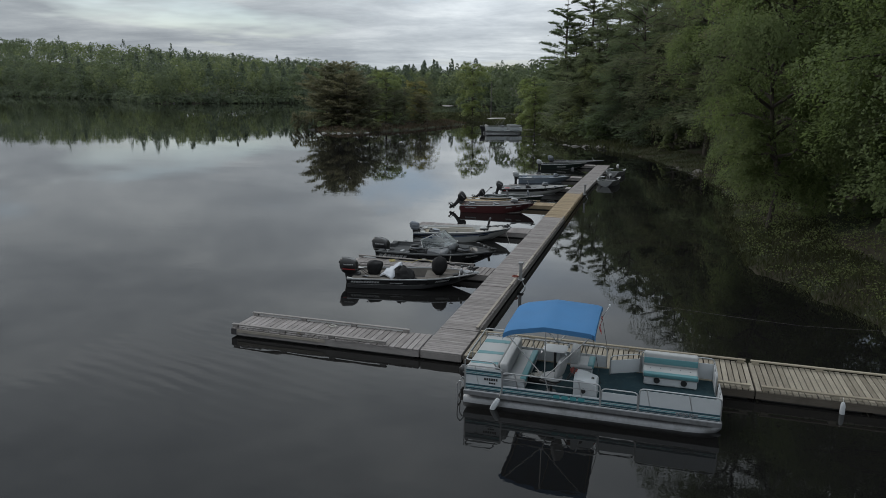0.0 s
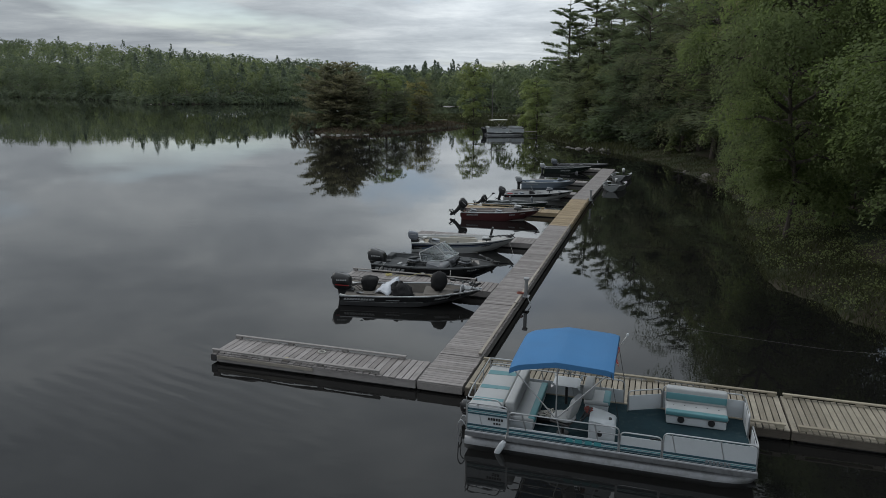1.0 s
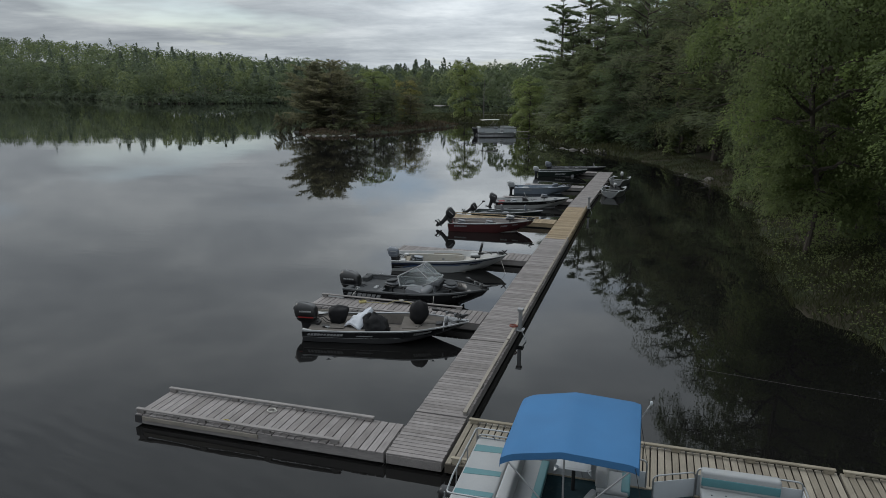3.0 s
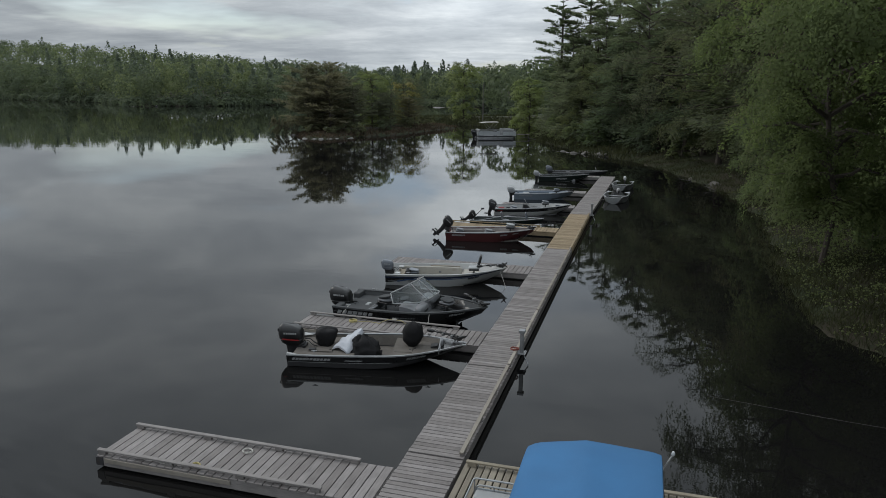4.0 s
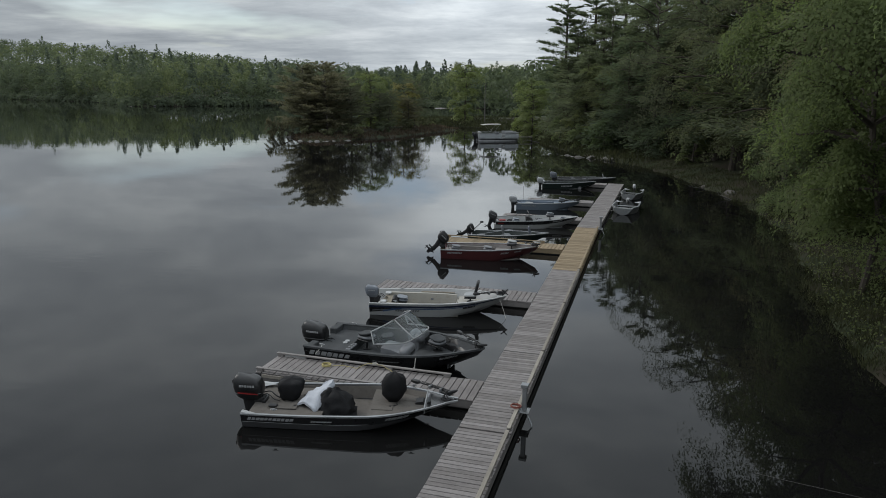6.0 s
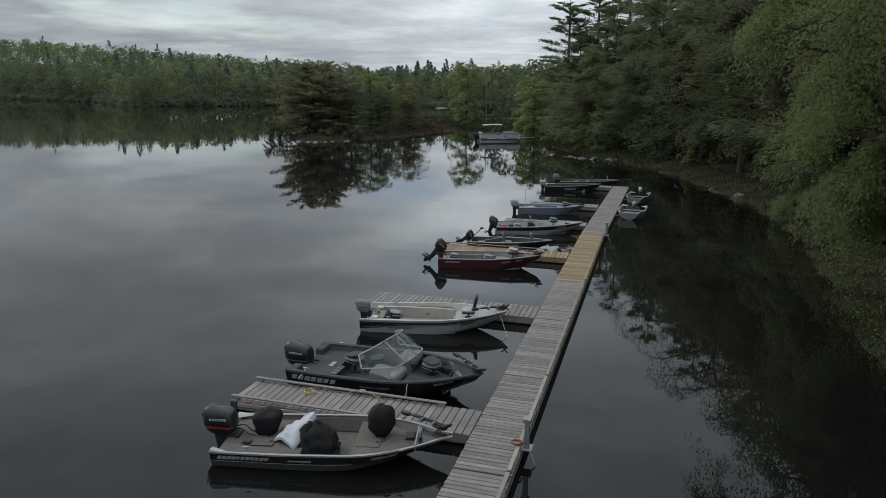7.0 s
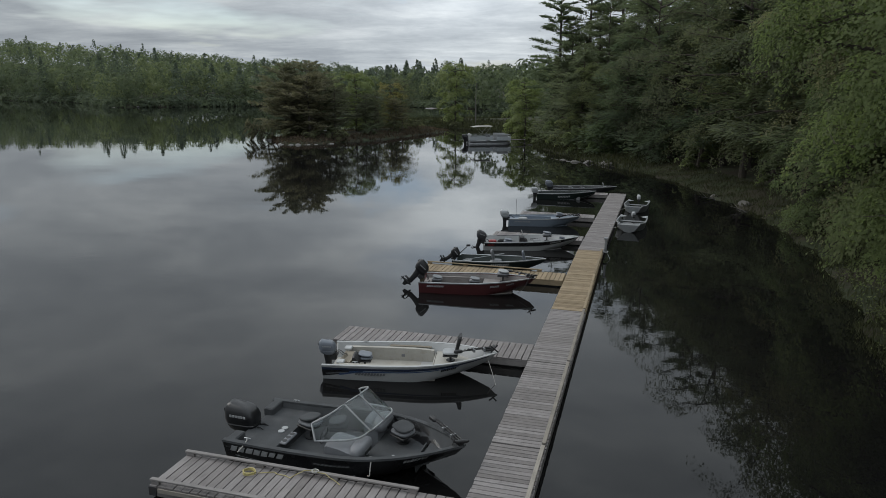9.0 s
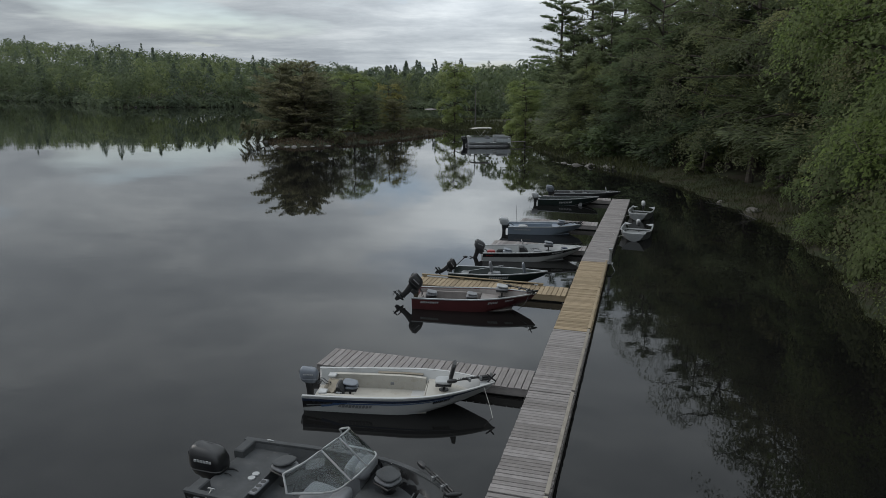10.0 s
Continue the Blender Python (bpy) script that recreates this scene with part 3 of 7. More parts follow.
def build_bank_trees():
    maple = broadleaf("maple_tree", "broad maple with fresh bright green leaves over the shore", 3, 14, 4.6, 105000, 0.108, LEAF_MAPLE, 0.15, dense=1.7, lean=(-0.03, 0), slim=0.62, loose=0.34, calm=0.7, skirt=0.1)
    maple_b = broadleaf("maple_tree", "young maple with dull green leaves on the bank", 8, 12, 4.2, 30000, 0.16, LEAF_DARK, 0.04, dense=1.5)
    maple_c = broadleaf("maple_tree", "tall maple with a high open crown over the bank", 10, 17, 5.4, 64000, 0.138, LEAF_MAPLE, 0.26, dense=1.6)
    hang = broadleaf("broadleaf_tree", "young broadleaf tree with boughs hanging low over water", 9, 10.5, 3.5, 34000, 0.13, LEAF_DARK, 0.02, dense=1.6, lean=(-0.07, 0))
    oak = broadleaf("broadleaf_tree", "dark green broadleaf tree on the shaded bank", 5, 14, 4.8, 31000, 0.135, LEAF_DARK, 0.12, dense=1.4)
    grey = broadleaf("broadleaf_tree", "grey-green budding broadleaf tree on the bank", 6, 15, 4.8, 31000, 0.135, LEAF_GREY, 0.08, dense=1.4)
    pale = broadleaf("birch_tree", "slender tree in pale yellow-green spring leaf", 12, 11, 3.6, 14000, 0.21, LEAF_PALE, 0.04, dense=1.2)
    olive = broadleaf("broadleaf_tree", "tree with thin olive-brown budding leaves", 14, 15, 4.6, 25000, 0.125, LEAF_GREY, 0.12, dense=1.3)
    yellow = broadleaf("sapling", "yellow-leaved sapling on the small island", 19, 7.2, 2.4, 4200, 0.22, LEAF_YELLOW, 0.08, dense=1.1)
    shrub = broadleaf("shrub", "low leafy green shrub at the waterline", 21, 3.2, 2.0, 2500, 0.23, LEAF_DARK, 0.03, dense=0.6)
    brush = broadleaf("shrub", "low brown-green brush on the shore", 23, 2.4, 2.0, 1500, 0.27, LEAF_GREY, 0.03, dense=0.5)
    pine = conifer("pine_tree", "tall dark white pine with level boughs", 31, 24, 4.6, 18000, 0.46, low=0.22)
    pine_b = conifer("pine_tree", "ragged dark pine with open layered boughs", 37, 20, 4.4, 12500, 0.50, low=0.04)
    cedar = conifer("cedar_tree", "dense dark hemlock reaching down to the bank", 41, 13, 4.2, 11500, 0.50, low=0.02, shape="cedar")
    cedar_b = conifer("cedar_tree", "dark hemlock with bare lower trunk on the bank", 43, 14, 4.0, 14500, 0.45, low=0.17, shape="cedar")
    isle = conifer("pine_tree", "wind-bent dull pine on the small island", 47, 11.5, 4.6, 9000, 0.48, NEEDLES_BROWN, 0.10)
    # x, y, scale and turn of every tree on the bank
    put(maple, 11.75, 15.8, 1.02, 0.1, squash=1.32)
    put(maple_b, 14.7, 27.5, 1.1, 4.0, "young broadleaf tree on the bank", squash=1.45)
    put(hang, 13.3, 34.6, 1.0, 4.0)
    put(maple_b, 26.0, -6.0, 1.3, 0.5)
    for x, y, s, r in ((15.8, 5.0, 1.0, 1.1), (18.5, 14.5, 1.05, 3.0)):
        put(maple_c, x, y, s, r)
    for x, y, s, r in ((20, 22, 1.2, 3.1), (30, -12, 1.4, 5.0), (17.5, 40, 1.1, 1.9), (21.0, 7.5, 1.35, 1.0), (11.5, 58, 0.9, 3.6), (-3, 81, 0.75, 2.0), (20, 33, 1.3, 2.2), (24.5, 1.0, 1.3, 4.0)):
        put(oak, x, y, s, r)
    for x, y, s, r in ((16.6, 31, 1.05, 0.4), (18, 37, 1.15, 2.4), (14.6, 47.5, 1.05, 4.4), (19, 44, 1.25, 0.9), (16.5, 54, 1.2, 3.0)):
        put(grey, x, y, s, r)
    for x, y, s, r in ((16.4, 36, 1.05, 0.2), (15.6, 42.5, 1.1, 1.3), (12.6, 51.5, 1.15, 2.2), (9.6, 60.5, 1.15, 0.7)):
        put(cedar_b, x, y, s, r)
    for x, y, s, r in ((5.2, 68, 1.05, 1.8), (0.5, 74, 1.0, 0.9), (12, 64, 1.35, 3.3),
                       (-5.2, 83, 0.95, 2.4), (7.5, 71, 1.4, 4.0), (-8.6, 91, 0.95, 0.4), (2.0, 81, 1.35, 5.1), (-4.0, 93, 1.25, 1.2), (-9.4, 99.5, 0.85, 3.6)):
        put(cedar, x, y, s, r)
    for x, y, s, r in ((-11.2, 108, 0.95, 0.3), (-6.5, 106, 1.04, 1.6), (-1.5, 98, 1.02, 2.2), (4, 90, 1.06, 3.5), (10, 78, 1.05, 0.8), (15, 64, 1.05, 4.4), (2, 108, 1.12, 5.1)):
        put(pine, x, y, s, r)
    for x, y, s, r in ((7.5, 76, 1.0, 0.8), (-8.5, 101, 0.82, 2.9), (13.5, 68, 0.95, 1.7), (20, 54, 1.1, 2.5), (-2.5, 88, 0.85, 3.8)):
        put(pine_b, x, y, s, r)
    for x, y, s, r in ((7.8, 63, 1.30, 0.0), (10.6, 54.5, 1.42, 2.0), (13.6, 45.5, 1.40, 1.2), (14.8, 38, 1.36, 4.0), (3.4, 71.0, 1.2, 3.0)):
        put(olive, x, y, s, r)
    for x, y, s, r in ((-15.6, 103, 0.80, 0.5), (-17.5, 112, 0.95, 2.0), (-34.5, 131.5, 1.0, 1.0)):
        put(pale, x, y, s, r, group="pale trees by the marsh", squash=1.2 if y > 120 else 1.0)
    for x, y, s, r in ((14.6, 30.5, 0.9, 0), (15.5, 34, 0.9, 1), (14.6, 19.0, 0.8, 2), (12.4, 48.5, 0.8, 3), (7.6, 60.5, 0.9, 4), (16.2, 22.0, 1.0, 0.5), (17.5, 17.5, 1.1, 1.4),
                       (-5, 77.5, 0.9, 1.5), (-9, 87, 1.0, 2.5), (17.2, 10.5, 0.9, 0.6), (19.0, 4.5, 1.0, 1.9), (19.0, 1.0, 0.9, 4.1), (-10.0, 95, 0.8, 5.5), (-2.0, 73.5, 1.0, 3.0), (-6.5, 82, 1.1, 0.2)):
        put(shrub, x, y, s, r, group="shrubs on the bank")
    for x, y, s, r in ((-16.6, 107, 0.9, 1), (-20, 117, 0.45, 2), (-26, 122, 0.4, 3), (-33, 126, 0.5, 4), (-40, 131, 0.5, 5)):
        put(brush, x, y, s, r, group="brush on the bank")
    # the island's own trees
    for x, y, s, r in ((-49.3, 88.5, 0.93, 0.4), (-47, 91, 0.95, 2.4), (-44.5, 86.5, 0.78, 1.1), (-49.6, 92, 0.85, 3.9), (-42, 90, 0.60, 5.0), (-46, 96, 0.78, 3.3), (-47.6, 86.8, 0.72, 0.9), (-40.2, 97.5, 0.52, 2.2), (-37.6, 104.5, 0.46, 4.1)):
        put(isle, x, y, s, r, "", "island trees")
    for x, y, s, r in ((-39, 99, 0.44, 0.3), (-40.5, 104, 0.46, 1.3)):
        put(olive, x, y, s, r, "low dark broadleaf tree on the small island", "island trees")
    put(pale, -43.2, 101, 0.95, 0.7, "pale green tree on the small island", "island trees")
    low = put(isle, -50.6, 87.0, 0.42, 0.6, "small pine leaning out over the water", "island trees")
    low.matrix_basis = Matrix.LocRotScale((-50.4, 87.2, 0.5), Euler((0.25, -1.15, 0.3)), (0.42, 0.42, 0.42))
    put(olive, -38.8, 111, 0.60, 1.7, "olive-leaved tree on the small island", "island trees")
    put(yellow, -39.6, 107.5, 1.15, 3.7, "yellow-leaved sapling on the small island", "island trees")
    for x, y, s, r in ((-46.5, 84.5, 0.75, 1), (-43, 83.5, 0.6, 2), (-39.5, 86, 0.7, 4), (-38, 94, 0.8, 5), (-37, 102, 0.8, 0.5), (-36, 110, 0.75, 1.5), (-49.5, 92, 0.8, 3.5), (-42, 87, 0.8, 4.5)):
        put(brush, x, y, s, r, "low brushy shrub on the island shore", "island shrubs")
    for proto in (maple, hang, maple_b, maple_c, oak, grey, pale, yellow, olive, shrub, brush, pine, pine_b, cedar, cedar_b, isle):
        drop_thing(proto)


def crown_quads(rng, centres, normals, size, loose=0.35):
    """Sprays of foliage that lie on the surface of a crown."""
    n = len(centres)
    nm = normals + rng.normal(size=(n, 3)) * loose
    nm /= np.linalg.norm(nm, axis=1, keepdims=True)
    a = np.cross(nm, rand_dirs(rng, n))
    a /= np.linalg.norm(a, axis=1, keepdims=True) + 1e-9
    b = np.cross(nm, a)
    s = (size * rng.uniform(0.6, 1.3, n))[:, None] * 0.5
    w = s * rng.uniform(0.6, 1.0, (n, 1))
    return np.stack([centres - a * s, centres - b * w - nm * s * 0.25, centres + a * s, centres + b * w - nm * s * 0.25], 1)


def far_woods():
    """The woods across the lake: crowns of many knobs of leaf sprays, one mesh for each sort."""
    rng = np.random.default_rng(77)
    rows = [[], [], [], []]
    gx, gy = np.meshgrid(np.arange(-760, 70, 8.2), np.arange(136, 520, 8.2))
    x = (gx + rng.uniform(-3.4, 3.4, gx.shape)).ravel()
    y = (gy + rng.uniform(-3.4, 3.4, gy.shape)).ravel()
    d = signed(SHORE, x, y)
    keep = (d > 1.5) & (d < 112) & (y > -0.80 * x - 90) & ((d < 45) | (rng.uniform(size=len(x)) < 0.75)) & ((y > 150) | (x > -10))
    x, y, d = x[keep], y[keep], d[keep]
    z = land_height(x, y)
    kind = rng.uniform(size=len(x))
    patch = wobble(x, y, 0.021)
    for i in range(len(x)):
        base = np.array((x[i], y[i], z[i]))
        front, middle = d[i] < 16, d[i] < 45
        n = 540 if front else 220 if middle else 120
        grow = float(np.interp(-x[i], (95, 130, 200), (1.2, 1.06, 1.42)))
        v = rand_dirs(rng, n)
        v[:, 2] = v[:, 2] if front else np.abs(v[:, 2]) * 1.15 - 0.2
        if kind[i] < 0.12 + 0.10 * patch[i] + (0.20 if -150 < x[i] < -75 else -0.07 if x[i] < -170 else 0):
            H, W = rng.uniform(10.5, 14.5) * grow, rng.uniform(2.9, 4.0)
            t = np.clip(0.53 + 0.47 * v[:, 2], 0.06, 1)
            tier = 0.78 + 0.22 * np.sin(t * rng.uniform(24, 32) + i)
            a = rng.uniform(0, math.tau, n)
            r = np.minimum(1, (1.02 - t) * 1.7) ** 0.8 * W * tier * rng.uniform(0.75, 1.08, n)
            c = base + np.stack([np.cos(a) * r, np.sin(a) * r, t * H], 1)
            rows[3].append(crown_quads(rng, c, np.stack([np.cos(a), np.sin(a), np.full(n, 0.8)], 1), 0.75 if front else 0.8 if middle else 0.85, 0.4))
        else:
            H, R = rng.uniform(8.6, 12.8) * grow, rng.uniform(3.6, 5.4) * (0.4 + 0.6 * grow)
            knobs = rand_dirs(rng, 12)
            if not middle:
                knobs[:, 2] = np.where(knobs[:, 2] < -0.35, -knobs[:, 2], knobs[:, 2])
            pick = rng.integers(0, 12, n)
            swell = rng.uniform(0.30, 0.50, 12)[pick][:, None]
            v = rand_dirs(rng, n) + knobs[pick] * 0.5 + (0, 0, 0.25)
            v /= np.linalg.norm(v, axis=1, keepdims=True)
            c = base + (knobs[pick] * (0.66, 0.66, 0.62) + v * swell * (1, 1, 0.8)) * (R, R, H * 0.5) + (0, 0, H * 0.49)
            tone = 0.55 + 0.35 * patch[i] + rng.uniform(-0.6, 0.6) + (0.3 if x[i] > -80 else 0)
            sort = 1 if tone > 0.85 else 0 if tone > 0.3 else 2
            rows[sort].append(crown_quads(rng, c, v, 0.80 if front else 1.0 if middle else 1.1, 0.34))
    # low thicket under the first row
    m = 2600
    bx, by = rng.uniform(-700, 0, m * 40), rng.uniform(150, 460, m * 40)
    bd = signed(SHORE, bx, by)
    ok = (bd > 0.2) & (bd < 9) & (by > -0.80 * bx - 90)
    bx, by, bd = bx[ok][:m], by[ok][:m], bd[ok][:m]
    bz = land_height(bx, by)
    for i in range(len(bx)):
        v = rand_dirs(rng, 44)
        v[:, 2] = np.abs(v[:, 2])
        c = np.array((bx[i], by[i], bz[i])) + v * rng.uniform(1.3, 2.2 + 0.16 * bd[i]) * (1, 1, 1.3)
        rows[2 if i % 3 else 0].append(crown_quads(rng, c, v, 0.8, 0.35))
    labels = ("dense green broadleaf woods across the lake", "light green spring crowns in the woods across the lake",
              "dark green crowns and thicket along the far shore", "dark pines among the woods across the lake")
    for r, material, label in zip(rows, (FAR_LEAF, FAR_LIGHT, FAR_DARK, FAR_NEEDLE), labels):
        ob = new("far_woods", quads_mesh("far_woods", np.concatenate(r), material))
        tagged(ob, label, "woods", kind="stuff")


build_bank_trees()
far_woods()


# ---- docks ----
DECK = 0.45


def board_mesh(name, sx, sy, sz, material):
    bm = bmesh.new()
    box(bm, -sx / 2, sx / 2, -sy / 2, sy / 2, -sz, 0, 0.006)
    me = bpy.data.meshes.new(name)
    bm.to_mesh(me)
    bm.free()
    me.materials.append(material)
    return me


BOARDS = {}


def dock(label, m, length, width, pitch, across, along, rails, seed, group, trim=None, rail_wood=None):
    """A floating dock section: local y runs along it from 0 to length, boards lie across x from 0 to width.
    rails: rows of (x, from, to) of raised timber rails on blocks."""
    rng = random.Random(seed)
    d = thing("dock_section", label, "dock", m, group)
    bm = bmesh.new()
    z0, z1 = DECK - 0.235, DECK - 0.04
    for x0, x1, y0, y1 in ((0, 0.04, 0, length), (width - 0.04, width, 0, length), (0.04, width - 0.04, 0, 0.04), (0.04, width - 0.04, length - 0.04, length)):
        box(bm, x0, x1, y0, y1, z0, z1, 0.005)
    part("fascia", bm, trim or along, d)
    n = max(1, int(length / 2.4))
    for i in range(n):
        y = length * (i + 0.5) / n
        bm = bmesh.new()
        box(bm, 0.07, width - 0.07, y - 0.95 * length / n / 2.1, y + 0.95 * length / n / 2.1, -0.2, z0 + 0.02, 0.03)
        part("float", bm, FLOAT_BLACK, d, "black plastic float")
    k = int(round(length / pitch))
    step = length / k
    key = (round(width, 3), round(step, 3), across.name)
    if key not in BOARDS:
        BOARDS[key] = board_mesh("board", width + 0.02, step - (0.024 if width > 1.6 else 0.019 if pitch < 0.17 else 0.017), 0.038, across)
    for i in range(k):
        b = new("board", BOARDS[key])
        b.parent = d
        b.matrix_basis = pose(width / 2 + rng.uniform(-0.008, 0.008), step * (i + 0.5), DECK + rng.uniform(-0.003, 0.003), rng.uniform(-0.5, 0.5), rng.uniform(-0.25, 0.25), rng.uniform(-0.35, 0.35))
    for x, a, b in rails:
        bm = bmesh.new()
        box(bm, x - 0.045, x + 0.045, a, b, DECK + 0.075, DECK + 0.115, 0.006)
        part("rail", bm, rail_wood or along, d, "raised weathered timber rail")
        j = max(2, int((b - a) / 1.2))
        for i in range(j):
            y = a + 0.12 + (b - a - 0.24) * i / (j - 1)
            bm = bmesh.new()
            box(bm, x - 0.04, x + 0.04, y - 0.09, y + 0.09, DECK + 0.004, DECK + 0.075, 0.004)
            part("rail_block", bm, along, d)
    return d


def build_docks():
    g = "floating dock sections"
    grey = "weathered grey plank dock section floating on the lake"
    joints = [-6.47, -4.44, 0.60, 5.65, 10.63, 15.70, 20.70, 25.48, 30.3, 35.2, 40.1, 45.0]
    bend = lambda y: 0.0 if y < 25.4 else 0.45 * (y - 25.4) / 19.6
    for i, (a, b) in enumerate(zip(joints, joints[1:])):
        new_wood = i in (5, 6)
        rails = [] if i == 0 else [(1.14, 0.05, b - a - 0.05)] if i < 7 else []
        turn = -math.degrees(math.atan2(bend(b) - bend(a), b - a))
        dock("fresh yellow plank dock section among grey ones" if new_wood else grey, pose(bend(a), a + 0.022, 0, 0, 0, turn), b - a - 0.044, 1.2, 0.146,
             WOOD_NEW_X if new_wood else WOOD_GREY_X, WOOD_NEW_Y if new_wood else WOOD_GREY_Y, rails, i, g, rail_wood=None if new_wood else WOOD_PALE_Y)
    # finger docks and the long arm run towards -x
    for i, (y0, y1, x0, L, w, rails) in enumerate(((-6.45, -5.15, -0.05, 6.1, WOOD_GREY_X, [(1.24, 0.7, 6.1), (0.06, 1.0, 6.1)]), (2.04, 3.29, -0.03, 6.1, WOOD_GREY_X, [(1.2, 0.9, 6.1), (0.06, 2.6, 6.1)]),
                                         (10.66, 11.95, -0.03, 6.1, WOOD_GREY_X, []), (19.55, 20.74, -0.05, 6.1, WOOD_NEW_X, [(1.14, 1.0, 6.1)]),
                                         (27.55, 28.65, 0.0, 4.7, WOOD_GREY_X, []), (34.2, 35.35, 0.1, 4.5, WOOD_GREY_X, []), (43.95, 44.98, 0.35, 4.9, WOOD_GREY_X, []))):
        al = WOOD_NEW_Y if w is WOOD_NEW_X else WOOD_GREY_Y
        lab = "fresh yellow plank finger dock between boats" if w is WOOD_NEW_X else "weathered grey plank finger dock between boats"
        if i == 0:
            lab = "weathered grey plank dock arm with raised rails"
        d = dock(lab, pose(x0, y0, 0, 0, 0, 90), L, y1 - y0, 0.185, w, al, rails, 40 + i, "finger docks")
        if i < 2:
            # steel corners at the free end, a rubbing board along half of the open side
            for x in (-0.006, y1 - y0 + 0.006):
                bm = bmesh.new()
                box(bm, x - 0.012, x + 0.012, L - 0.16, L + 0.014, DECK - 0.22, DECK - 0.03, 0.004)
                part("corner_plate", bm, GALV_DARK, d, "dark steel corner plate")
            bm = bmesh.new()
            box(bm, -0.03, -0.002, L * 0.48, L - 0.2, DECK - 0.14, DECK - 0.045, 0.006)
            part("rubbing_board", bm, WOOD_PALE_Y, d, "paler rubbing board nailed to the side")
    # the walkway to the shore, of lighter boards
    for i, (x0, x1) in enumerate(((1.27, 8.80), (8.83, 13.9), (13.93, 19.2))):
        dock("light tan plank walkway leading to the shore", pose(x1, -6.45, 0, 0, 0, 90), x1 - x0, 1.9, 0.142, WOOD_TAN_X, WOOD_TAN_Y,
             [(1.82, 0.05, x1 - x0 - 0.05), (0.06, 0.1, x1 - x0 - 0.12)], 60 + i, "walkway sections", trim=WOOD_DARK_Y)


build_docks()


# ---- boats ----
class Hull:
    """A boat's outer form. x runs from the transom (0) to the bow, z = 0 is the waterline.
    s is the station from stern to bow, u goes from the keel (0) over the chine (0.5) to the gunwale (1)."""

    def __init__(self, L, B, stern, bow, draft=0.14, full=0.42, power=2.1, flare=0.84, rake=0.5, chine=0.10, snub=0.03, x0=0.0, lift=1.0):
        self.L, self.B, self.stern, self.bow, self.draft, self.full = L, B, stern, bow, draft, full
        self.lift = lift
        self.power, self.flare, self.rake, self.chine, self.snub, self.x0 = power, flare, rake, chine, snub, x0

    def x_at(self, s, z):
        return self.x0 + self.L * s - self.rake * (1 - z / max(self.top(s), 0.01)) * s ** 5

    def half(self, s):
        t = max(0.0, (s - self.full) / (1 - self.full))
        return self.B / 2 * max(self.snub, (1 - t ** self.power)) * (0.95 + 0.05 * min(1, s / 0.3))

    def top(self, s):
        return self.stern + (self.bow - self.stern) * s ** 1.8

    def at(self, s, u, side=1, out=0.0):
        g, hb = self.top(s), self.half(s)
        t = max(0.0, (s - 0.42) / 0.58)
        keel = -self.draft + (self.draft + g * 0.70) * self.lift * t ** 2.7
        chz = self.chine + (g * 0.80 - self.chine) * self.lift * t ** 2.0
        chw = hb * (self.flare - 0.40 * t ** 1.8)
        if u < 0.5:
            k = u / 0.5
            y, z = chw * k, keel + (chz - keel) * k
        else:
            k = (u - 0.5) / 0.5
            y, z = chw + (hb - chw) * (k ** 0.85), chz + (g - chz) * k
        return Vector((self.x_at(s, z), side * (y + out), z))

    def outer(self, s, z):
        """Half the hull's outer width at a height."""
        best = self.at(s, 0.5)
        for i in range(9):
            p = self.at(s, 0.5 + i / 16)
            if p.z <= z:
                best = p
        return best.y

    def skin(self, bm, thick=0.05, floor=0.10, n=18):
        st = [i / n for i in range(n + 1)]
        us = (0, 0.25, 0.5, 0.62, 0.8, 1.0)
        rings = []
        for s in st:
            ring = [self.at(s, u, -1) for u in us[::-1]] + [self.at(s, u, 1) for u in us[1:]]
            inner = []
            hb, g = self.half(s), self.top(s)
            w = max(0.004, hb - thick)
            for k in (1, 0.55, 0.02):
                z = max(floor, self.at(s, 0.5).z + 0.03) * (1 - k) + g * k if g > floor else g
                yy = max(0.003, min(w, self.outer(s, z) - thick))
                xx = min(self.x_at(s, z), self.x0 + self.L - 0.07)
                inner.append((xx if s > 0 else self.x0 + thick, yy, z))
            ring += [Vector(p) for p in inner] + [Vector((p[0], -p[1], p[2])) for p in inner[::-1]]
            rings.append(ring)
        loft(bm, rings)

    def band(self, bm, s0, s1, u0, u1, out=0.006, n=14, sides=(1, -1), u0b=None, u1b=None, back=0.0):
        """A strip laid on the side of the hull."""
        for side in sides:
            rows = []
            for i in range(n + 1):
                t = i / n
                s = s0 + (s1 - s0) * t
                a = u0 + ((u0b if u0b is not None else u0) - u0) * t
                b = u1 + ((u1b if u1b is not None else u1) - u1) * t
                rows.append([self.at(s, a, side, out), self.at(s, b, side, out), self.at(s, b, side, back), self.at(s, a, side, back)])
            loft(bm, rows)

    def rim(self, bm, w=0.06, h=0.04, n=20, s0=0.0):
        """The gunwale rail that runs round the hull's upper edge."""
        for side in (1, -1):
            rows = []
            for i in range(n + 1):
                s = s0 + (1 - s0) * i / n
                hb, z, x = self.half(s), self.top(s), self.at(s, 1).x
                a, b = side * (hb + 0.015), side * max(0.0, hb - w)
                rows.append([(x, a, z - h * 0.5), (x, a, z + h * 0.5), (x, b, z + h * 0.5), (x, b, z - h * 0.3)])
            loft(bm, rows)

